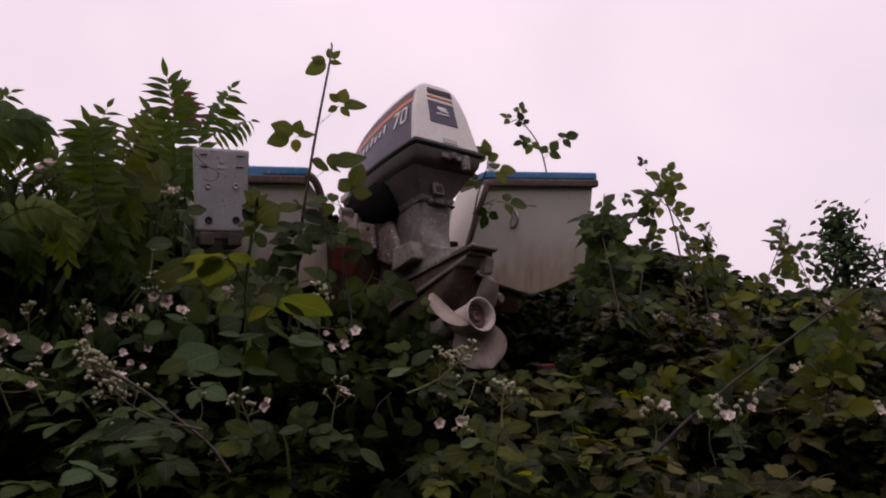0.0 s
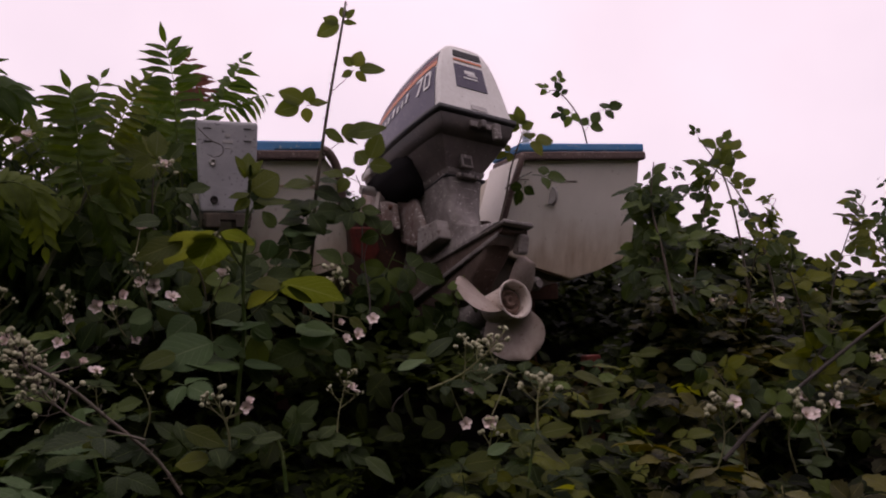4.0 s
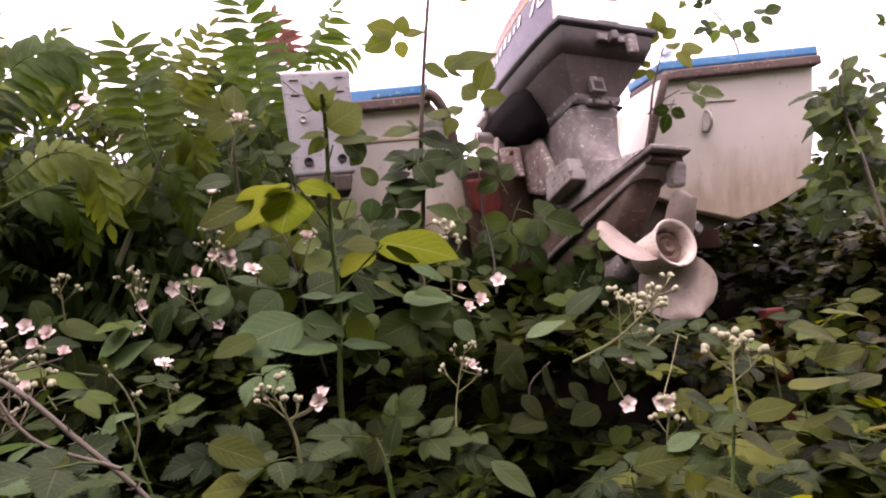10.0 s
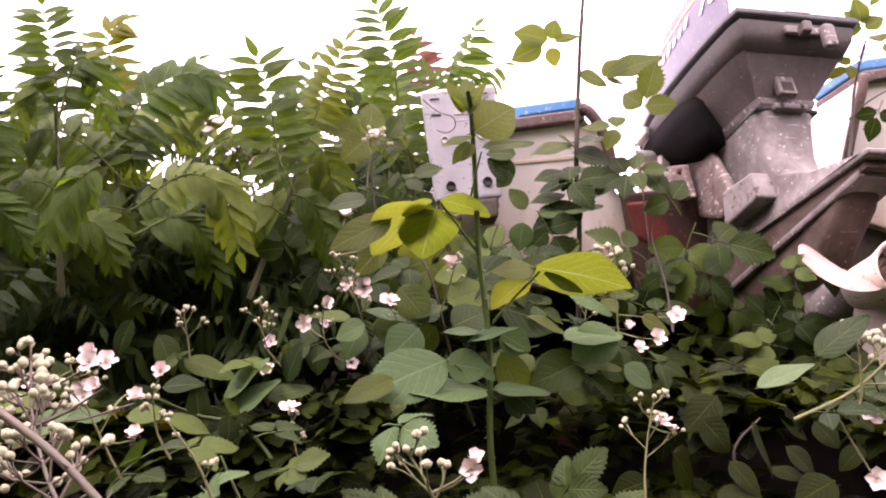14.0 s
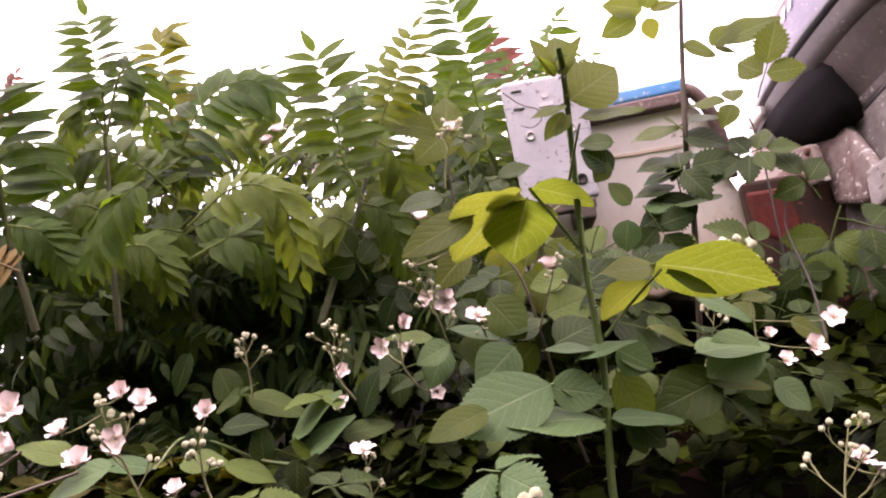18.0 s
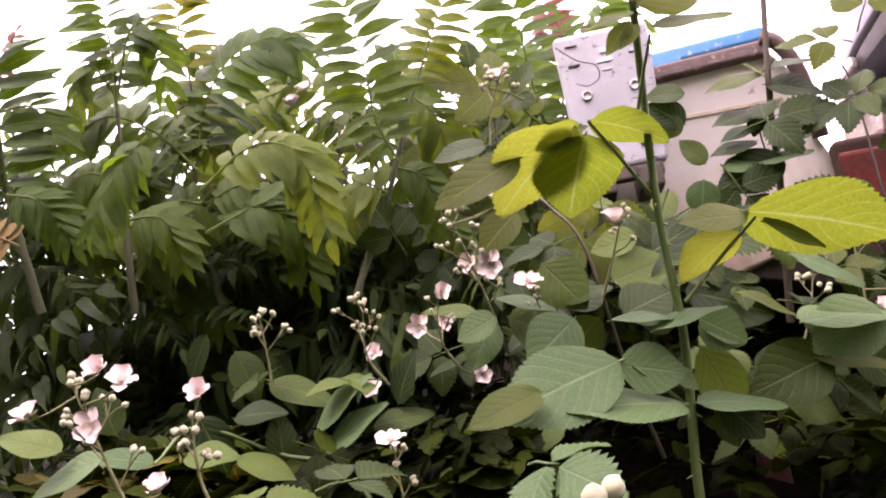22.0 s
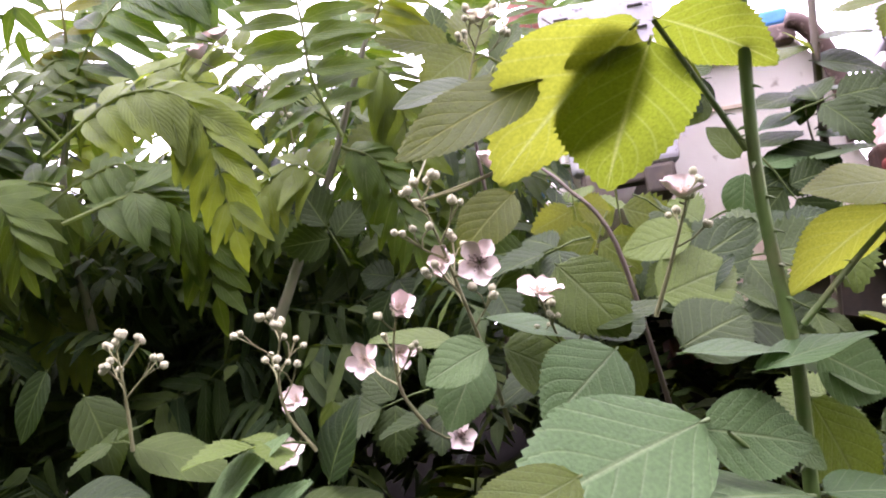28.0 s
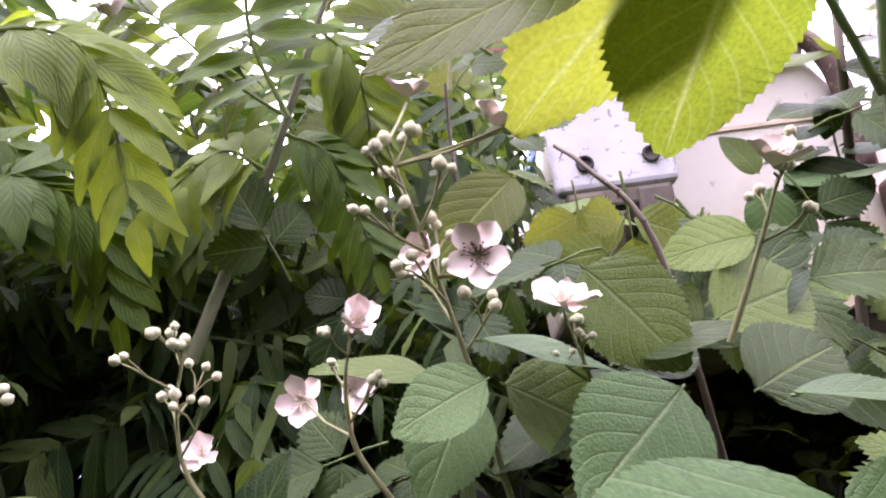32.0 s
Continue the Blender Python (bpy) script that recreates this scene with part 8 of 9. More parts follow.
panicle((-0.698, 2.125, 1.25), (-0.644, 2.101, 1.348), 4, 0.0238, 0.0061, 34, (((-0.655, 2.089, 1.33), (0.24, -0.47, 0.85), 1, 'pale'),), 0, 0.002, flower_size=0.0425)
panicle((-1.16, 2.008, 1.209), (-1.15, 1.985, 1.304), 6, 0.036, 0.0072, 35, (), 1, 0.002)
panicle((-0.898, 2.286, 1.549), (-0.851, 2.277, 1.662), 6, 0.0402, 0.0086, 36, (((-0.863, 2.274, 1.651), (0.3, -0.59, 0.75), 1, 'pale'),), 0, 0.002, flower_size=0.0402)
panicle((-1.157, 2.276, 1.529), (-1.132, 2.237, 1.63), 3, 0.0292, 0.0075, 37, (((-1.128, 2.227, 1.631), (0.33, -0.66, 0.68), 0, 'pale'), ((-1.199, 2.198, 1.728), (0.09, -0.62, 0.78), 1, 'pale'), ((-1.224, 2.191, 1.707), (0.09, -0.62, 0.78), 2, 'pale'),), 0, 0.002, flower_size=0.0448)
panicle((-0.674, 2.252, 1.455), (-0.693, 2.215, 1.431), 3, 0.0215, 0.0069, 38, (), 0, 0.002)
panicle((-1.007, 1.768, 1.065), (-1.01, 1.744, 1.171), 4, 0.0262, 0.0084, 39, (((-0.992, 1.738, 1.192), (0.52, -0.7, 0.49), 2, 'pale', 1.15),), 1, 0.0022, flower_size=0.035)
panicle((-1.054, 1.724, 1.039), (-1.089, 1.666, 1.218), 7, 0.0449, 0.0078, 40, (((-1.063, 1.678, 1.228), (0.43, -0.75, 0.5), 2, 'pale'), ((-1.046, 1.691, 1.214), (0.57, -0.55, 0.61), 1, 'pale'), ((-1.071, 1.673, 1.177), (0.4, -0.91, 0.13), 0, 'pale'), ((-1.134, 1.646, 1.193), (0.07, -0.53, 0.84), 1, 'pale'), ((-1.002, 1.693, 1.106), (0.3, -0.52, 0.8), 2, 'pale'),), 1, 0.0024, flower_size=0.0385)
panicle((-0.88, 1.923, 1.011), (-0.881, 1.901, 1.106), 4, 0.028, 0.0067, 41, (((-0.876, 1.89, 1.117), (0.22, -0.38, 0.9), 3, 'pale'),), 1, 0.002, flower_size=0.0388)
panicle((-0.541, 2.506, 1.149), (-0.492, 2.501, 1.297), 5, 0.0388, 0.0099, 42, (((-0.399, 2.469, 1.148), (0.35, -0.62, 0.7), 1, 'pale'), ((-0.421, 2.505, 1.193), (0.35, -0.62, 0.7), 2, 'pale'),), 1, 0.002, flower_size=0.0394)
panicle((0.076, 2.21, 1.044), (0.007, 2.243, 1.135), 5, 0.0553, 0.0142, 43, (((-0.029, 2.045, 1.044), (0.21, -0.94, 0.28), 0, 'pale'), ((-0.051, 2.043, 1.036), (-0.07, -0.92, 0.39), 1, 'pale'), ((-0.021, 1.798, 0.985), (0.11, -0.92, 0.38), 1, 'pale'),), 1, 0.0022, flower_size=0.0411)
panicle((0.072, 1.709, 0.979), (0.084, 1.752, 1.073), 7, 0.0471, 0.011, 44, (), 1, 0.0024)

# ---- leaves among the sprays ----
cane_g = thing("bramble_cane", "broad grey-green bramble leaves among the open blossoms", "bramble cane", group="bramble canes")
stem_part(cane_g, [(-0.715, 2.293, 1.033), (-0.722, 2.231, 1.16), (-0.731, 2.179, 1.328), (-0.764, 2.168, 1.389), (-0.784, 2.173, 1.414)], 0.003, 0.0015, CANE_DARK, 10, 'stem', 12)
put_leaf(cane_g, (-0.761, 2.347, 1.293), (0.86, 0.18, 0.48), (0.41, -0.81, 0.42), 0.1608, BRAMBLE_PART, 1, 2)
put_leaf(cane_g, (-0.704, 2.421, 1.335), (0.93, 0.35, 0.01), (0.41, -0.81, 0.42), 0.1837, BRAMBLE_PART, 3, 3)
put_leaf(cane_g, (-0.797, 2.365, 1.369), (0.67, 0.4, -0.62), (0.41, -0.81, 0.42), 0.1181, BRAMBLE_PALE, 3, 0)
put_leaf(cane_g, (-0.86, 2.373, 1.429), (-0.47, -0.11, -0.87), (0.41, -0.81, 0.42), 0.1594, BRAMBLE_PART, 3, 1)
put_leaf(cane_g, (-0.774, 2.405, 1.471), (-0.04, 0.15, -0.99), (0.41, -0.81, 0.42), 0.1594, BRAMBLE_PALE, 3, 2)
put_leaf(cane_g, (-0.672, 2.399, 1.266), (0.85, 0.41, -0.33), (0.41, -0.81, 0.42), 0.1485, BRAMBLE_PART, 1, 3)
put_leaf(cane_g, (-0.991, 2.269, 1.237), (-0.85, -0.48, -0.22), (0.41, -0.81, 0.42), 0.133, BRAMBLE_PART, 3, 0)
put_leaf(cane_g, (-1.107, 2.311, 1.414), (-0.18, -0.46, 0.87), (0.41, -0.81, 0.42), 0.1388, BRAMBLE_PART, 3, 0)
put_leaf(cane_g, (-0.899, 2.457, 1.678), (-0.69, -0.58, 0.43), (0.41, -0.81, 0.42), 0.2093, BRAMBLE_PALE, 3, 2)
put_leaf(cane_g, (-0.998, 2.42, 1.629), (-0.85, -0.48, -0.22), (0.41, -0.81, 0.42), 0.161, BRAMBLE_PALE, 3, 3)
cane_h = thing("bramble_cane", "low dark bramble leaves along the front of the thicket", "bramble cane", group="bramble canes")
stem_part(cane_h, [(-0.971, 2.024, 0.977), (-1.048, 2.01, 1.083), (-1.128, 1.976, 1.116), (-1.193, 1.9, 1.166), (-1.206, 1.843, 1.128)], 0.004, 0.002, CANE, 12, 'stem', 13)
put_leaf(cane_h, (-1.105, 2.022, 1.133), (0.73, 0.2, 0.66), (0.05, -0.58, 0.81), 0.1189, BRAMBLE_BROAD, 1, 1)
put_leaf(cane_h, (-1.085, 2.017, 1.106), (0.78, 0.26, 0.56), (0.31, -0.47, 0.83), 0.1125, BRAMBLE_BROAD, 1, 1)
put_leaf(cane_h, (-1.126, 1.982, 1.101), (0.2, -0.2, 0.96), (0.5, -0.34, 0.79), 0.0756, BRAMBLE_PART, 1, 0)
put_leaf(cane_h, (-1.168, 1.938, 1.17), (0.89, 0.45, 0.09), (0.14, -0.55, 0.82), 0.0756, BRAMBLE_PART, 1, 3)
put_leaf(cane_h, (-1.189, 1.899, 1.18), (0.23, 0.32, -0.92), (0.22, -0.52, 0.83), 0.0896, BRAMBLE_PART, 1, 2)
put_leaf(cane_h, (-1.146, 1.917, 1.119), (0.8, 0.51, -0.32), (0.52, -0.33, 0.79), 0.0839, BRAMBLE_PART, 1, 0)
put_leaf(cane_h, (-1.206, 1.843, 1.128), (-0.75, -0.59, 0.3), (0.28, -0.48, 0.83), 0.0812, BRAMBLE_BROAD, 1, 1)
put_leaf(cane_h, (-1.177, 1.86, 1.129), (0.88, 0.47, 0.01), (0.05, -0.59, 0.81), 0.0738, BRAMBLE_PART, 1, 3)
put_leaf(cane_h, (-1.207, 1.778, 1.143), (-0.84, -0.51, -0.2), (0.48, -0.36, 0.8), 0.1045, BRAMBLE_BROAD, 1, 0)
put_leaf(cane_h, (-1.036, 2.017, 1.081), (-0.83, -0.55, -0.03), (0.34, -0.45, 0.83), 0.0935, BRAMBLE_PART, 1, 0)
put_leaf(cane_h, (-1.037, 2.063, 1.132), (0.89, 0.43, 0.18), (0.26, -0.49, 0.83), 0.0902, BRAMBLE_PART, 1, 2)
put_leaf(cane_h, (-1.011, 2.096, 1.156), (0.41, -0.05, 0.91), (0.16, -0.54, 0.83), 0.0836, BRAMBLE_PART, 1, 3)
put_leaf(cane_h, (-0.892, 2.168, 1.069), (-0.83, -0.55, -0.03), (0.25, -0.5, 0.83), 0.1066, BRAMBLE_PART, 1, 2)
put_leaf(cane_h, (-0.856, 2.136, 1.042), (-0.75, -0.59, 0.3), (0.21, -0.52, 0.83), 0.109, BRAMBLE_PART, 1, 0)
put_leaf(cane_h, (-0.982, 2.113, 1.07), (0.65, 0.13, 0.75), (0.25, -0.5, 0.83), 0.0902, BRAMBLE_PART, 1, 1)
put_leaf(cane_h, (-1.312, 2.03, 1.31), (-0.49, -0.12, -0.86), (0.49, -0.35, 0.8), 0.0849, BRAMBLE_PART, 1, 1)
put_leaf(cane_h, (-1.244, 2.021, 1.273), (0.23, 0.32, -0.92), (0.51, -0.34, 0.79), 0.0902, BRAMBLE_PART, 1, 3)
put_leaf(cane_h, (-1.215, 2.053, 1.218), (0.8, 0.51, -0.32), (0.29, -0.48, 0.83), 0.1082, BRAMBLE_PART, 1, 2)
put_leaf(cane_h, (-1.284, 1.845, 1.169), (-0.03, -0.33, 0.94), (0.31, -0.46, 0.83), 0.0701, BRAMBLE_PART, 1, 2)
put_leaf(cane_h, (-1.247, 1.75, 1.157), (-0.67, -0.58, 0.46), (0.05, -0.58, 0.81), 0.0836, BRAMBLE_PART, 1, 0)
# these leaves take the darker copy, which carries the hollow's shade
cane_s = thing("bramble_cane", "broad bramble leaves low in the dark hollow of the thicket", "bramble cane", group="bramble canes")
stem_part(cane_s, [(-0.222, 2.008, 0.923), (-0.233, 2.019, 0.998), (-0.192, 2.055, 1.039)], 0.003, 0.0015, DEAD_CANE, 8, 'stem', 91)
put_leaf(cane_s, (-0.272, 2.024, 1.048), (0.58, 0.22, -0.78), (0.27, -0.73, 0.63), 0.0666, BRAMBLE_SHADED, 1, 4)
put_leaf(cane_s, (-0.206, 1.998, 1.031), (0.33, 0.57, -0.75), (0.21, -0.56, 0.8), 0.0951, BRAMBLE_SHADED, 1, 4)
put_leaf(cane_s, (-0.164, 2.073, 0.995), (0.68, -0.06, -0.73), (0.18, -0.48, 0.86), 0.0560, BRAMBLE_SHADED, 1, 3)
put_leaf(cane_s, (-0.239, 1.936, 1), (0.62, -0.24, -0.74), (0.18, -0.47, 0.86), 0.0562, BRAMBLE_SHADED, 1, 2)
put_leaf(cane_s, (-0.117, 2.14, 1.02), (0.62, -0.24, -0.75), (0.27, -0.71, 0.65), 0.0505, BRAMBLE_SHADED, 1, 4)
put_leaf(cane_s, (-0.312, 1.961, 1.011), (0.29, 0.68, -0.67), (0.29, -0.78, 0.55), 0.0893, BRAMBLE_SHADED, 1, 2)
put_leaf(cane_s, (-0.112, 1.99, 0.96), (-0.85, -0.44, -0.29), (0.25, -0.67, 0.7), 0.0619, BRAMBLE_SHADED, 1, 4)
put_leaf(cane_s, (-0.169, 2.173, 1.033), (0.66, 0.53, -0.54), (0.23, -0.63, 0.74), 0.0819, BRAMBLE_SHADED, 1, 3)
put_leaf(cane_s, (-0.246, 2.084, 1.073), (-0.6, -0.61, -0.52), (0.31, -0.83, 0.46), 0.0801, BRAMBLE_SHADED, 1, 2)
put_leaf(cane_s, (-0.057, 2.114, 0.983), (-0.81, -0.02, -0.58), (0.2, -0.52, 0.83), 0.0515, BRAMBLE_SHADED, 1, 3)
put_leaf(cane_s, (-0.205, 1.934, 0.953), (-0.67, -0.73, 0.08), (0.19, -0.52, 0.83), 0.0789, BRAMBLE_SHADED, 1, 3)
put_leaf(cane_s, (-0.149, 2.064, 0.948), (-0.8, 0.41, 0.43), (0.19, -0.52, 0.83), 0.0510, BRAMBLE_SHADED, 1, 2)
put_leaf(cane_s, (-0.34, 1.901, 0.985), (-0.95, -0.12, -0.27), (0.32, -0.86, 0.39), 0.0555, BRAMBLE_SHADED, 1, 3)
put_leaf(cane_s, (-0.06, 2.214, 1.03), (0.6, -0.46, -0.66), (0.24, -0.66, 0.71), 0.0516, BRAMBLE_SHADED, 1, 3)

cane_i = thing("bramble_cane", "big pale bramble leaves at the foot of the thicket", "bramble cane", group="bramble canes")
stem_part(cane_i, [(-0.428, 1.736, 0.877), (-0.432, 1.726, 0.948), (-0.441, 1.719, 0.985)], 0.004, 0.002, CANE, 8, 'stem', 14)
put_leaf(cane_i, (-0.448, 1.716, 0.986), (-0.83, -0.5, 0.24), (0.2, -0.64, 0.74), 0.0968, BRAMBLE_PART, 5, 0)
put_leaf(cane_i, (-0.427, 1.722, 0.99), (0.63, -0.1, 0.77), (0.2, -0.64, 0.74), 0.0918, BRAMBLE_PART, 5, 1)
put_leaf(cane_i, (-0.395, 1.735, 0.973), (0.99, 0.1, 0.05), (0.2, -0.64, 0.74), 0.1020, BRAMBLE_PART, 5, 2)
put_leaf(cane_i, (-0.644, 1.654, 0.992), (-0.88, -0.47, -0.09), (0.2, -0.64, 0.74), 0.0968, BRAMBLE_PART, 5, 3)
put_leaf(cane_i, (-0.336, 1.755, 0.959), (0.88, 0.13, -0.45), (0.2, -0.64, 0.74), 0.0867, BRAMBLE_PART, 5, 0)
put_leaf(cane_i, (-0.497, 1.702, 0.977), (-0.86, -0.45, -0.26), (0.2, -0.64, 0.74), 0.0867, BRAMBLE_PART, 5, 2)
put_leaf(cane_i, (-0.593, 1.673, 0.966), (-0.44, -0.44, 0.78), (0.2, -0.64, 0.74), 0.0968, BRAMBLE_PART, 5, 1)
cane_j = thing("bramble_cane", "bramble leaves crowding between the sumac and the motor bracket", "bramble cane", group="bramble canes")
stem_part(cane_j, [(-1.027, 2.567, 1.213), (-0.977, 2.498, 1.393), (-0.97, 2.464, 1.566), (-0.961, 2.449, 1.657)], 0.004, 0.002, CANE_DARK, 10, 'stem', 15)
put_leaf(cane_j, (-0.971, 2.499, 1.672), (0.65, 0.09, 0.76), (0.33, -0.58, 0.75), 0.1312, BRAMBLE_PART, 3, 0)
put_leaf(cane_j, (-1.004, 2.492, 1.617), (-0.75, -0.6, 0.28), (0.33, -0.58, 0.75), 0.1431, BRAMBLE_PART, 3, 3)
put_leaf(cane_j, (-0.963, 2.573, 1.621), (0.91, 0.36, 0.19), (0.33, -0.58, 0.75), 0.1353, BRAMBLE_PART, 3, 0)
put_leaf(cane_j, (-1.052, 2.471, 1.588), (-0.47, -0.53, 0.7), (0.33, -0.58, 0.75), 0.1431, BRAMBLE_PART, 3, 3)
put_leaf(cane_j, (-0.925, 2.553, 1.545), (0.68, 0.4, -0.62), (0.33, -0.58, 0.75), 0.1312, BRAMBLE_PART, 3, 3)
put_leaf(cane_j, (-0.968, 2.473, 1.531), (-0.44, -0.17, -0.88), (0.33, -0.58, 0.75), 0.1386, BRAMBLE_PART, 3, 3)
put_leaf(cane_j, (-1.036, 2.442, 1.495), (-0.82, -0.53, -0.23), (0.33, -0.58, 0.75), 0.1386, BRAMBLE_PART, 3, 2)
put_leaf(cane_j, (-1.103, 2.451, 1.548), (-0.05, -0.35, 0.94), (0.33, -0.58, 0.75), 0.1431, BRAMBLE_PART, 3, 1)
put_leaf(cane_j, (-0.89, 2.473, 1.465), (0.92, 0.4, 0.02), (0.33, -0.58, 0.75), 0.1342, BRAMBLE_PART, 3, 2)
put_leaf(cane_j, (-0.811, 2.345, 1.452), (-0.01, 0.1, -1.0), (0.33, -0.58, 0.75), 0.1107, BRAMBLE_PALE, 3, 1)
put_leaf(cane_j, (-0.768, 2.322, 1.398), (-0.44, -0.17, -0.88), (0.33, -0.58, 0.75), 0.1163, BRAMBLE_PALE, 3, 0)
put_leaf(cane_j, (-0.74, 2.335, 1.413), (0.68, 0.4, -0.62), (0.33, -0.58, 0.75), 0.1163, BRAMBLE_PART, 3, 1)
put_leaf(cane_j, (-0.791, 2.315, 1.373), (-0.82, -0.53, -0.23), (0.33, -0.58, 0.75), 0.126, BRAMBLE_PART, 3, 0)
put_leaf(cane_j, (-0.733, 2.35, 1.364), (0.29, 0.25, -0.92), (0.33, -0.58, 0.75), 0.1163, BRAMBLE_PART, 3, 3)
put_leaf(cane_j, (-1.053, 2.387, 1.434), (-0.55, -0.26, -0.79), (0.33, -0.58, 0.75), 0.1453, BRAMBLE_PART, 3, 2)
put_leaf(cane_j, (-0.984, 2.426, 1.435), (0.29, 0.25, -0.92), (0.33, -0.58, 0.75), 0.1453, BRAMBLE_PART, 3, 3)
put_leaf(cane_j, (-1.165, 2.508, 1.663), (0.25, -0.18, 0.95), (0.33, -0.58, 0.75), 0.1394, BRAMBLE_PART, 3, 3)
put_leaf(cane_j, (-0.902, 2.368, 1.379), (-0.65, -0.34, -0.68), (0.33, -0.58, 0.75), 0.1357, BRAMBLE_PART, 3, 2)
put_leaf(cane_j, (-0.703, 2.321, 1.307), (0.85, 0.43, -0.32), (0.33, -0.58, 0.75), 0.1118, BRAMBLE_PART, 3, 2)
put_leaf(cane_j, (-0.647, 2.514, 1.371), (0.91, 0.36, 0.19), (0.33, -0.58, 0.75), 0.1148, BRAMBLE_PART, 3, 3)
put_leaf(cane_j, (-0.624, 2.43, 1.279), (0.77, 0.42, -0.47), (0.33, -0.58, 0.75), 0.1163, BRAMBLE_PART, 3, 2)
put_leaf(cane_j, (-0.539, 2.373, 1.224), (0.85, 0.43, -0.32), (0.33, -0.58, 0.75), 0.1163, BRAMBLE_PART, 3, 1)
put_leaf(cane_j, (-0.5, 2.504, 1.259), (0.91, 0.36, 0.19), (0.33, -0.58, 0.75), 0.1163, BRAMBLE_PALE, 3, 2)
put_leaf(cane_j, (-0.463, 2.426, 1.177), (0.77, 0.42, -0.47), (0.33, -0.58, 0.75), 0.1163, BRAMBLE_PART, 3, 1)
put_leaf(cane_j, (-0.57, 2.307, 1.176), (-0.82, -0.53, -0.23), (0.33, -0.58, 0.75), 0.1114, BRAMBLE_PART, 3, 0)
put_leaf(cane_j, (-0.51, 2.292, 1.135), (0.68, 0.4, -0.62), (0.33, -0.58, 0.75), 0.1148, BRAMBLE_PART, 3, 3)
put_leaf(cane_j, (-0.397, 2.57, 1.224), (0.92, 0.4, 0.02), (0.33, -0.58, 0.75), 0.126, BRAMBLE_PART, 3, 3)
put_leaf(cane_j, (-0.392, 2.418, 1.131), (0.85, 0.43, -0.32), (0.33, -0.58, 0.75), 0.12, BRAMBLE_PART, 3, 1)
put_leaf(cane_j, (-0.991, 2.599, 1.7), (-0.2, -0.42, 0.89), (0.33, -0.58, 0.75), 0.1267, BRAMBLE_PALE, 3, 3)
put_leaf(cane_j, (-1.063, 2.597, 1.79), (0.1, -0.27, 0.96), (0.33, -0.58, 0.75), 0.1304, BRAMBLE_PART, 3, 2)
tendril = thing("tendril", "dry dark tendril curled against the motor pad", "tendril")
stem_part(tendril, [(-0.9, 2.676, 1.86), (-0.864, 2.693, 1.822), (-0.832, 2.714, 1.806), (-0.831, 2.721, 1.78), (-0.856, 2.715, 1.767), (-0.878, 2.707, 1.777)], 0.0016, 0.001, CANE_DARK, 0, 'stem', 90)

# ---- stand of young sumac ----
def frond(parent, pts, length, pairs, mat, seed):
    """A feather-like leaf along a bent rib, its upper face turned to the open side."""
    rr = random.Random(seed)
    rib = curve_points(pts, 8)
    pairs = int(pairs * 1.2)
    k = len(rib) - 1
    face = Vector((0.38, -0.80, 0.46)).normalized()
    pieces = [stalk(rib, [0.0028 - 0.0018 * i / k for i in range(k + 1)], 5)]
    for p in range(pairs + 1):
        t = 0.14 + 0.86 * p / pairs
        i = min(int(t * k), k - 1)
        at = rib[i].lerp(rib[i + 1], min(t * k - i, 1))
        d = (rib[i + 1] - rib[i]).normalized()
        side = d.cross(face).normalized()
        size = length * (0.62 + 0.42 * math.sin(math.pi * min(0.12 + t * 0.72, 1))) * (1 if t < 0.85 else 1 - 1.6 * (t - 0.85))
        for q in ((-1, 1) if p < pairs else (0,)):
            a = radians(78 - 34 * t + rr.uniform(-7, 7))
            way = d * math.cos(a) + side * q * math.sin(a) if q else d
            way = way + Vector((0, 0, -0.22 - 0.18 * rr.random()))
            v, f, u = leaflet(size * rr.uniform(0.9, 1.1), size * rr.uniform(0.32, 0.40), 8, rr.uniform(0.1, 0.3), rr.uniform(0.3, 0.8), 0.03, 0.36, 0.015, rr.random(), 0.3)
            pieces.append((moved(v, facing(at, way, face + Vector((rr.gauss(0, 0.18), rr.gauss(0, 0.18), rr.gauss(0, 0.22))), 1.0)), f, u))
    v, f, u = joined(pieces)
    return mesh_object("leaf", v, f, mat, parent, uvs=u)


sumac_a = thing("sumac", "young sumac stem with feathery drooping green leaves beside the boat", "sumac tree", group="sumac stand")
stem_part(sumac_a, [(-1.213, 2.281, 1.347), (-1.148, 2.29, 1.474), (-1.11, 2.297, 1.544), (-1.069, 2.3, 1.637), (-1.03, 2.303, 1.722)], 0.0075, 0.003, SUMAC_BARK, 0, 'stem', 7)
frond(sumac_a, [(-1.057, 2.253, 1.561), (-1.075, 2.226, 1.637), (-1.072, 2.212, 1.71), (-1.073, 2.193, 1.791), (-1.079, 2.176, 1.85)], 0.0909, 10, SUMAC, 1)
frond(sumac_a, [(-1.051, 2.336, 1.73), (-1.01, 2.342, 1.81), (-0.952, 2.352, 1.919)], 0.0710, 9, SUMAC_YELLOW, 2)
frond(sumac_a, [(-1.058, 2.326, 1.705), (-1.029, 2.355, 1.653), (-1.031, 2.379, 1.537)], 0.0837, 8, SUMAC, 3)
frond(sumac_a, [(-1.093, 2.3, 1.572), (-1.057, 2.328, 1.543), (-1.035, 2.365, 1.432)], 0.0733, 8, SUMAC, 4)
frond(sumac_a, [(-1.097, 2.263, 1.52), (-1.131, 2.238, 1.54), (-1.194, 2.213, 1.491)], 0.0713, 8, SUMAC, 5)
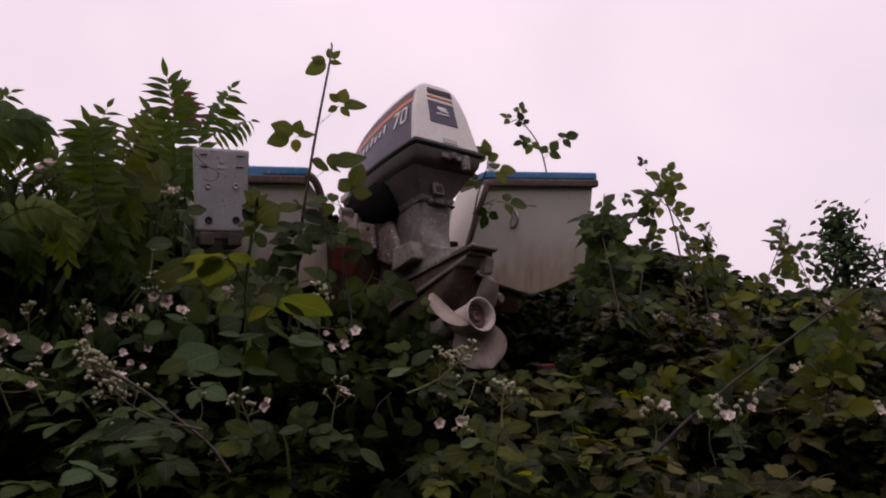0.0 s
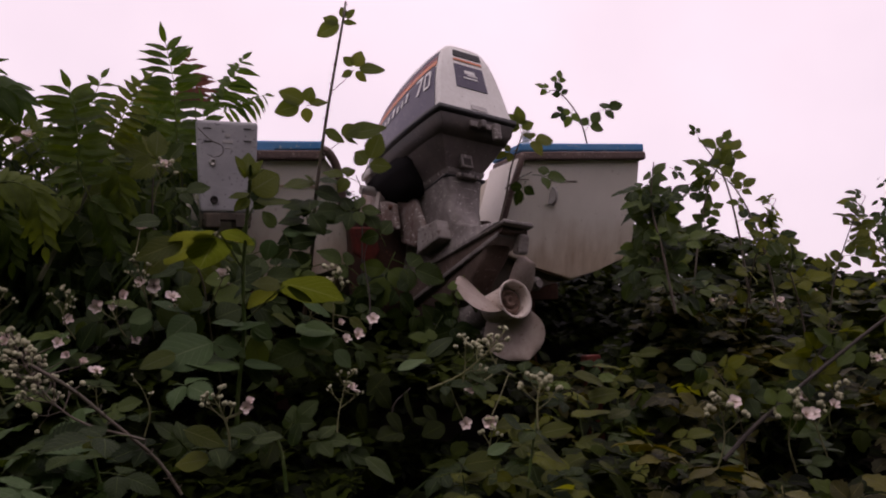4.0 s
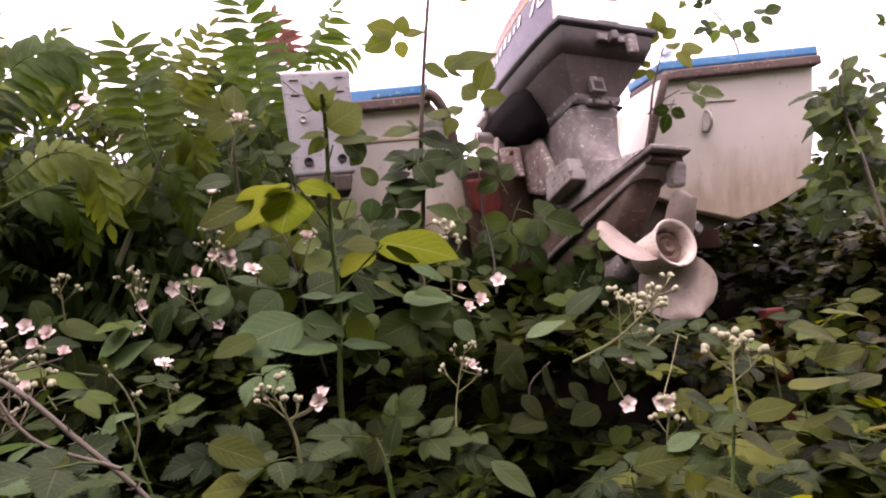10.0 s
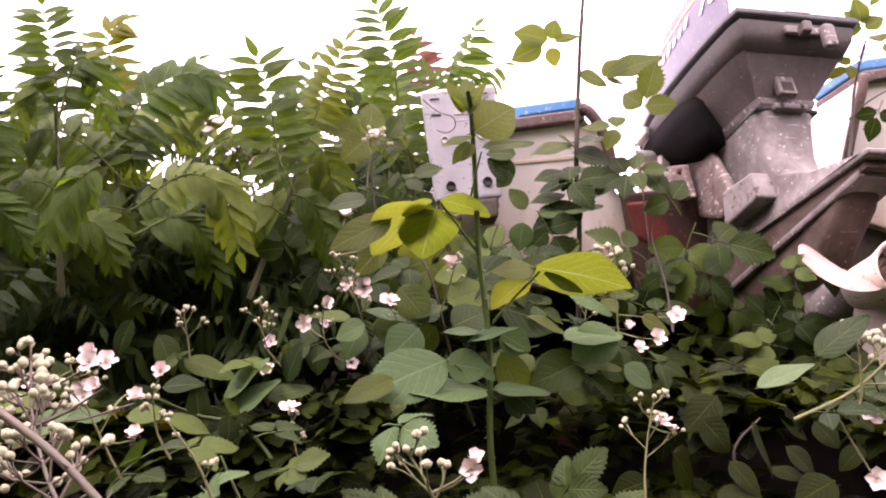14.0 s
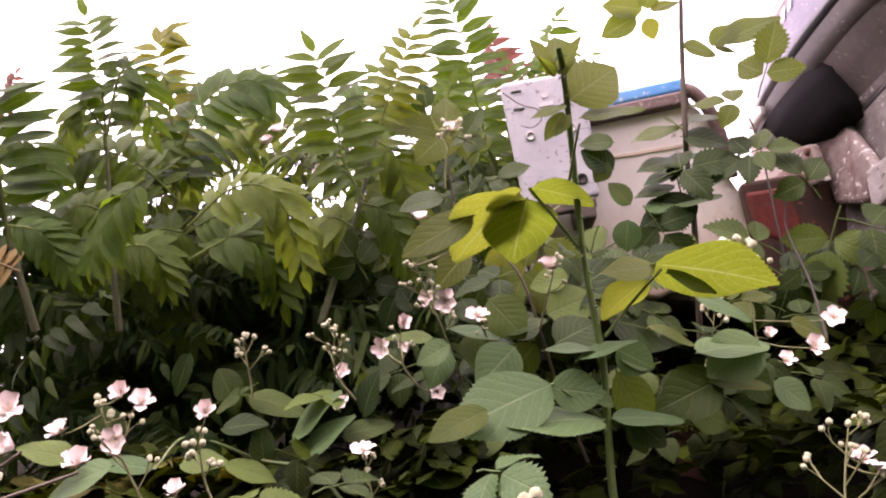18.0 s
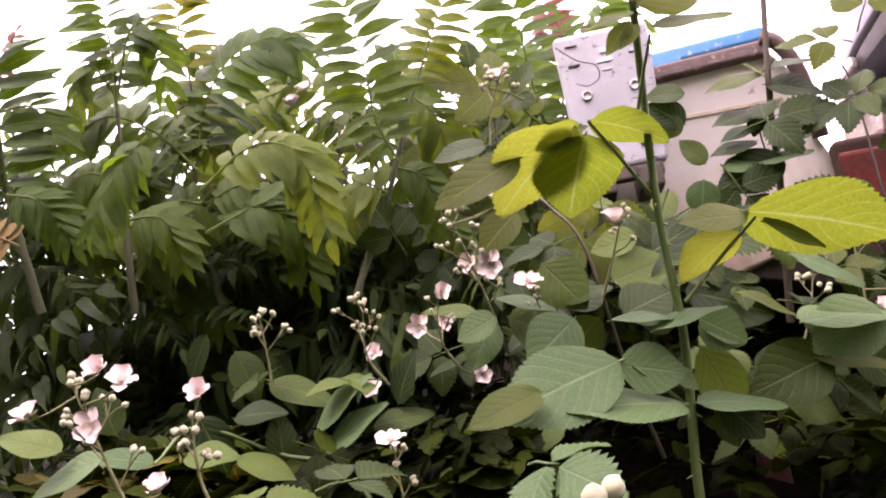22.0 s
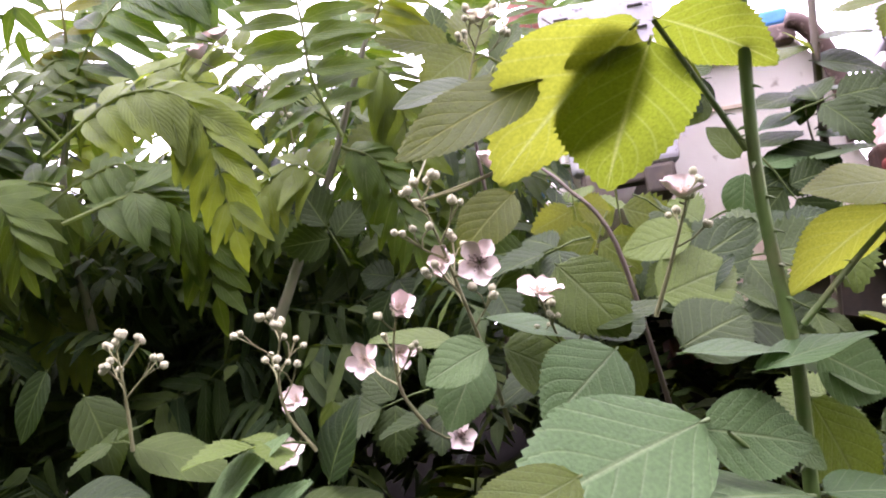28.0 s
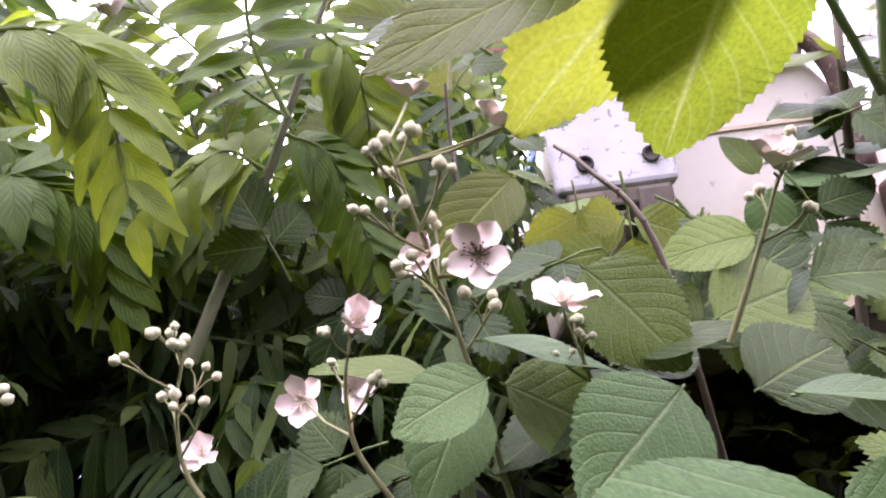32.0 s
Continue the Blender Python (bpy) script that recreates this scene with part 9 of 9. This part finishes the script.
frond(sumac_a, [(-1.15, 2.403, 1.649), (-1.21, 2.356, 1.709), (-1.265, 2.307, 1.785), (-1.311, 2.275, 1.809)], 0.0753, 9, SUMAC, 6)
sumac_b = thing("sumac", "young sumac stem with feathery drooping green leaves beside the boat", "sumac tree", group="sumac stand")
stem_part(sumac_b, [(-1.576, 1.921, 1.389), (-1.581, 1.884, 1.543), (-1.578, 1.861, 1.655), (-1.563, 1.848, 1.751)], 0.0075, 0.003, SUMAC_BARK, 0, 'stem', 7)
frond(sumac_b, [(-1.565, 1.871, 1.538), (-1.556, 1.855, 1.633), (-1.544, 1.838, 1.741), (-1.532, 1.827, 1.822)], 0.1050, 10, SUMAC, 7)
frond(sumac_b, [(-1.556, 1.849, 1.661), (-1.595, 1.817, 1.701), (-1.646, 1.797, 1.662)], 0.0778, 8, SUMAC, 8)
frond(sumac_b, [(-1.505, 1.831, 1.559), (-1.463, 1.859, 1.539), (-1.433, 1.892, 1.469)], 0.0630, 8, SUMAC, 9)
frond(sumac_b, [(-1.604, 1.874, 1.74), (-1.551, 1.905, 1.739), (-1.528, 1.933, 1.67)], 0.0692, 8, SUMAC, 10)
frond(sumac_b, [(-1.563, 1.848, 1.751), (-1.536, 1.852, 1.802), (-1.511, 1.857, 1.847)], 0.0316, 8, SUMAC_RED, 11)
frond(sumac_b, [(-1.505, 1.848, 1.48), (-1.546, 1.82, 1.5), (-1.597, 1.801, 1.45)], 0.0630, 8, DRY_LEAF, 12)
sumac_c = thing("sumac", "young sumac stem with feathery drooping green leaves beside the boat", "sumac tree", group="sumac stand")
stem_part(sumac_c, [(-1.476, 2.217, 1.376), (-1.479, 2.183, 1.522), (-1.471, 2.166, 1.618), (-1.456, 2.165, 1.664)], 0.0075, 0.003, SUMAC_BARK, 0, 'stem', 7)
frond(sumac_c, [(-1.466, 2.167, 1.625), (-1.427, 2.161, 1.756), (-1.361, 2.179, 1.846), (-1.288, 2.215, 1.875), (-1.248, 2.243, 1.848)], 0.1139, 12, SUMAC, 13)
frond(sumac_c, [(-1.471, 2.178, 1.67), (-1.45, 2.16, 1.806), (-1.444, 2.14, 1.912), (-1.441, 2.128, 1.973), (-1.405, 2.141, 2.008)], 0.0693, 10, SUMAC_YELLOW, 14)
frond(sumac_c, [(-1.398, 2.113, 1.622), (-1.447, 2.068, 1.699), (-1.511, 2.022, 1.74), (-1.563, 1.997, 1.718)], 0.0820, 10, SUMAC, 15)
frond(sumac_c, [(-1.251, 1.986, 1.518), (-1.177, 2.017, 1.571), (-1.126, 2.047, 1.569), (-1.104, 2.069, 1.526), (-1.099, 2.096, 1.42)], 0.0778, 11, SUMAC, 16)
frond(sumac_c, [(-1.383, 2.113, 1.555), (-1.32, 2.145, 1.575), (-1.301, 2.17, 1.511)], 0.0681, 8, SUMAC, 17)
frond(sumac_c, [(-1.39, 2.109, 1.556), (-1.434, 2.082, 1.563), (-1.482, 2.07, 1.496)], 0.0723, 8, SUMAC, 18)
sumac_d = thing("sumac", "young sumac stem with feathery drooping green leaves beside the boat", "sumac tree", group="sumac stand")
stem_part(sumac_d, [(-1.533, 2.065, 1.383), (-1.516, 2.045, 1.516), (-1.493, 2.029, 1.648), (-1.477, 2.012, 1.766)], 0.0075, 0.003, SUMAC_BARK, 0, 'stem', 7)
frond(sumac_d, [(-1.464, 2.004, 1.729), (-1.45, 1.992, 1.823), (-1.449, 1.975, 1.897), (-1.446, 1.959, 1.978)], 0.0838, 10, SUMAC, 19)
frond(sumac_d, [(-1.443, 1.99, 1.742), (-1.399, 1.991, 1.852), (-1.369, 2.01, 1.847), (-1.368, 2.035, 1.737)], 0.0702, 9, SUMAC, 20)
frond(sumac_d, [(-1.461, 2, 1.758), (-1.49, 1.97, 1.815), (-1.54, 1.959, 1.734)], 0.0629, 8, SUMAC, 21)
frond(sumac_d, [(-1.252, 1.899, 1.589), (-1.299, 1.881, 1.547), (-1.352, 1.869, 1.468)], 0.0740, 9, SUMAC, 22)
frond(sumac_d, [(-1.417, 1.972, 1.573), (-1.462, 1.94, 1.601), (-1.526, 1.912, 1.562)], 0.0711, 9, SUMAC, 23)
frond(sumac_d, [(-1.426, 1.979, 1.518), (-1.373, 2.012, 1.509), (-1.359, 2.036, 1.437)], 0.0671, 8, SUMAC, 24)
sumac_e = thing("sumac", "young sumac stem with feathery drooping green leaves beside the boat", "sumac tree", group="sumac stand")
stem_part(sumac_e, [(-1.038, 2.825, 1.364), (-1.009, 2.801, 1.548), (-0.991, 2.782, 1.681), (-0.991, 2.764, 1.762)], 0.006, 0.003, SUMAC_BARK, 0, 'stem', 7)
frond(sumac_e, [(-0.987, 2.765, 1.662), (-0.986, 2.718, 1.876), (-0.982, 2.687, 2.022), (-0.996, 2.652, 2.145)], 0.1055, 11, SUMAC, 25)
frond(sumac_e, [(-1.009, 2.821, 1.723), (-0.93, 2.835, 1.863), (-0.927, 2.81, 1.987)], 0.0862, 8, SUMAC, 26)
frond(sumac_e, [(-0.978, 2.722, 1.72), (-1.041, 2.669, 1.796), (-1.116, 2.632, 1.768)], 0.0889, 8, SUMAC, 27)
frond(sumac_e, [(-0.968, 2.718, 1.607), (-1.038, 2.669, 1.644), (-1.112, 2.644, 1.566)], 0.0874, 8, SUMAC, 28)
frond(sumac_a, [(-1.145, 2.536, 1.594), (-1.196, 2.474, 1.676), (-1.216, 2.472, 1.756), (-1.177, 2.488, 1.845), (-1.201, 2.469, 1.882)], 0.1072, 10, SUMAC, 101)
frond(sumac_a, [(-1.272, 2.622, 1.804), (-1.246, 2.611, 1.872), (-1.199, 2.633, 2.027)], 0.0829, 9, SUMAC, 102)
frond(sumac_a, [(-1.099, 2.565, 1.734), (-1.064, 2.624, 1.777), (-1, 2.611, 1.9)], 0.0686, 9, SUMAC, 152)
frond(sumac_a, [(-1.167, 2.531, 1.612), (-1.161, 2.602, 1.559), (-1.147, 2.56, 1.464)], 0.0807, 8, SUMAC, 103)
frond(sumac_a, [(-1.381, 2.601, 1.639), (-1.365, 2.63, 1.604), (-1.313, 2.673, 1.507)], 0.0835, 8, SUMAC, 104)
frond(sumac_a, [(-1.236, 2.679, 1.578), (-1.194, 2.712, 1.53), (-1.21, 2.762, 1.415)], 0.0870, 8, SUMAC, 154)
frond(sumac_a, [(-1.199, 2.383, 1.533), (-1.261, 2.36, 1.547), (-1.309, 2.349, 1.5)], 0.0855, 8, SUMAC, 105)
frond(sumac_a, [(-1.293, 2.494, 1.691), (-1.375, 2.494, 1.765), (-1.452, 2.412, 1.834), (-1.474, 2.383, 1.817)], 0.0740, 9, SUMAC, 106)
frond(sumac_a, [(-1.251, 2.749, 1.65), (-1.323, 2.704, 1.728), (-1.382, 2.578, 1.817), (-1.381, 2.575, 1.797)], 0.0853, 9, SUMAC, 156)
frond(sumac_b, [(-1.744, 2.101, 1.542), (-1.691, 2.069, 1.605), (-1.746, 2.051, 1.737), (-1.722, 2.08, 1.823)], 0.1204, 10, SUMAC, 107)
frond(sumac_b, [(-1.721, 2.178, 1.665), (-1.751, 2.129, 1.69), (-1.794, 2.118, 1.67)], 0.0923, 8, SUMAC, 108)
frond(sumac_b, [(-1.741, 2.138, 1.594), (-1.785, 2.122, 1.618), (-1.811, 2.072, 1.585)], 0.0900, 8, SUMAC, 158)
frond(sumac_b, [(-1.593, 2.05, 1.529), (-1.502, 2.092, 1.548), (-1.498, 2.156, 1.449)], 0.0674, 8, SUMAC, 109)
frond(sumac_b, [(-1.721, 2.214, 1.74), (-1.699, 2.19, 1.778), (-1.657, 2.214, 1.695)], 0.0685, 8, SUMAC, 110)
frond(sumac_b, [(-1.733, 2.111, 1.669), (-1.653, 2.159, 1.695), (-1.646, 2.193, 1.638)], 0.0689, 8, SUMAC, 160)
frond(sumac_c, [(-1.674, 2.309, 1.6), (-1.622, 2.284, 1.743), (-1.562, 2.311, 1.825), (-1.47, 2.347, 1.845), (-1.409, 2.372, 1.856)], 0.1179, 12, SUMAC, 113)
frond(sumac_c, [(-1.533, 2.453, 1.711), (-1.538, 2.452, 1.846), (-1.499, 2.401, 1.916), (-1.49, 2.429, 1.971), (-1.447, 2.457, 2.032)], 0.0756, 10, SUMAC, 114)
frond(sumac_c, [(-1.679, 2.398, 1.683), (-1.668, 2.379, 1.884), (-1.705, 2.407, 1.961), (-1.678, 2.357, 2.055), (-1.649, 2.374, 2.01)], 0.0744, 10, SUMAC, 164)
frond(sumac_c, [(-1.48, 2.292, 1.547), (-1.591, 2.296, 1.64), (-1.649, 2.201, 1.677), (-1.666, 2.178, 1.658)], 0.0811, 10, SUMAC, 115)
frond(sumac_c, [(-1.485, 2.295, 1.562), (-1.453, 2.334, 1.635), (-1.353, 2.377, 1.631), (-1.362, 2.421, 1.543), (-1.353, 2.412, 1.484)], 0.0854, 11, SUMAC, 116)
frond(sumac_c, [(-1.344, 2.073, 1.487), (-1.308, 2.129, 1.522), (-1.284, 2.141, 1.525), (-1.251, 2.194, 1.487), (-1.259, 2.229, 1.397)], 0.0901, 11, SUMAC, 166)
frond(sumac_c, [(-1.396, 2.271, 1.547), (-1.341, 2.275, 1.574), (-1.312, 2.321, 1.489)], 0.0703, 8, SUMAC, 117)
frond(sumac_c, [(-1.457, 2.282, 1.581), (-1.546, 2.246, 1.569), (-1.572, 2.182, 1.537)], 0.0696, 8, SUMAC, 118)
frond(sumac_c, [(-1.631, 2.434, 1.584), (-1.664, 2.389, 1.611), (-1.729, 2.348, 1.52)], 0.0716, 8, SUMAC, 168)
frond(sumac_d, [(-1.724, 2.239, 1.722), (-1.695, 2.22, 1.75), (-1.689, 2.221, 1.854), (-1.676, 2.142, 1.949)], 0.0874, 10, SUMAC, 119)
frond(sumac_d, [(-1.524, 2.135, 1.689), (-1.478, 2.142, 1.766), (-1.449, 2.167, 1.772), (-1.457, 2.207, 1.673)], 0.0732, 9, SUMAC, 120)
frond(sumac_d, [(-1.679, 2.247, 1.779), (-1.638, 2.274, 1.912), (-1.598, 2.315, 1.871), (-1.597, 2.301, 1.773)], 0.0794, 9, SUMAC, 170)
frond(sumac_d, [(-1.603, 2.083, 1.831), (-1.591, 2.047, 1.817), (-1.658, 2.077, 1.759)], 0.0650, 8, SUMAC, 121)
frond(sumac_d, [(-1.435, 2.18, 1.609), (-1.515, 2.108, 1.503), (-1.531, 2.099, 1.457)], 0.0809, 9, SUMAC, 122)
frond(sumac_d, [(-1.45, 2.196, 1.593), (-1.5, 2.142, 1.514), (-1.541, 2.163, 1.453)], 0.0782, 9, SUMAC, 172)
frond(sumac_d, [(-1.657, 2.18, 1.553), (-1.715, 2.165, 1.574), (-1.736, 2.108, 1.537)], 0.0726, 9, SUMAC, 123)
frond(sumac_d, [(-1.538, 2.154, 1.473), (-1.514, 2.185, 1.416), (-1.479, 2.217, 1.355)], 0.0751, 8, SUMAC, 124)
frond(sumac_d, [(-1.687, 2.26, 1.502), (-1.602, 2.288, 1.509), (-1.609, 2.294, 1.439)], 0.0685, 8, SUMAC, 174)
frond(sumac_e, [(-1.139, 3.12, 1.651), (-1.151, 2.994, 1.861), (-1.129, 3.013, 1.988), (-1.17, 3.001, 2.114)], 0.1263, 11, SUMAC, 125)
frond(sumac_e, [(-1.159, 3.077, 1.629), (-1.116, 3.086, 1.82), (-1.097, 3.053, 1.954)], 0.0907, 8, SUMAC, 126)
frond(sumac_e, [(-1.215, 2.989, 1.664), (-1.162, 2.99, 1.798), (-1.14, 2.962, 1.939)], 0.0936, 8, SUMAC, 176)
frond(sumac_e, [(-1.16, 3.076, 1.754), (-1.229, 3.002, 1.844), (-1.321, 2.959, 1.839)], 0.0944, 8, SUMAC, 127)
frond(sumac_e, [(-1.229, 3.012, 1.59), (-1.285, 2.929, 1.615), (-1.354, 2.954, 1.548)], 0.0849, 8, SUMAC, 128)
frond(sumac_e, [(-1.073, 2.967, 1.579), (-1.168, 2.902, 1.622), (-1.229, 2.894, 1.512)], 0.0952, 8, SUMAC, 178)
sumac_h = thing("sumac", "young sumac stem with feathery drooping green leaves beside the boat", "sumac tree", group="sumac stand")
stem_part(sumac_h, [(-1.102, 3.155, 1.797), (-1.075, 3.145, 1.938), (-1.055, 3.139, 2.018), (-1.06, 3.127, 2.142)], 0.006, 0.0012, SUMAC_BARK, 0, 'stem', 7)
put_leaf(sumac_h, (-1.074, 3.136, 2.03), (0.06, -0.09, 0.99), (0.11, -0.92, 0.38), 0.244, SUMAC_RED, 'pinnate', 0)
put_leaf(sumac_h, (-1.009, 3.194, 2.037), (0.5, -0.02, 0.86), (0.11, -0.92, 0.38), 0.282, SUMAC, 'pinnate', 0)
put_leaf(sumac_h, (-0.999, 3.195, 2.036), (0.9, 0.07, 0.43), (0.11, -0.92, 0.38), 0.232, SUMAC, 'pinnate', 1)
put_leaf(sumac_h, (-1.031, 3.192, 2.029), (0.18, -0.07, 0.98), (0.11, -0.92, 0.38), 0.181, SUMAC, 'pinnate', 2)
put_leaf(sumac_h, (-1.054, 3.138, 2.028), (-0.2, -0.12, 0.97), (0.11, -0.92, 0.38), 0.175, SUMAC_RED, 'pinnate', 2)
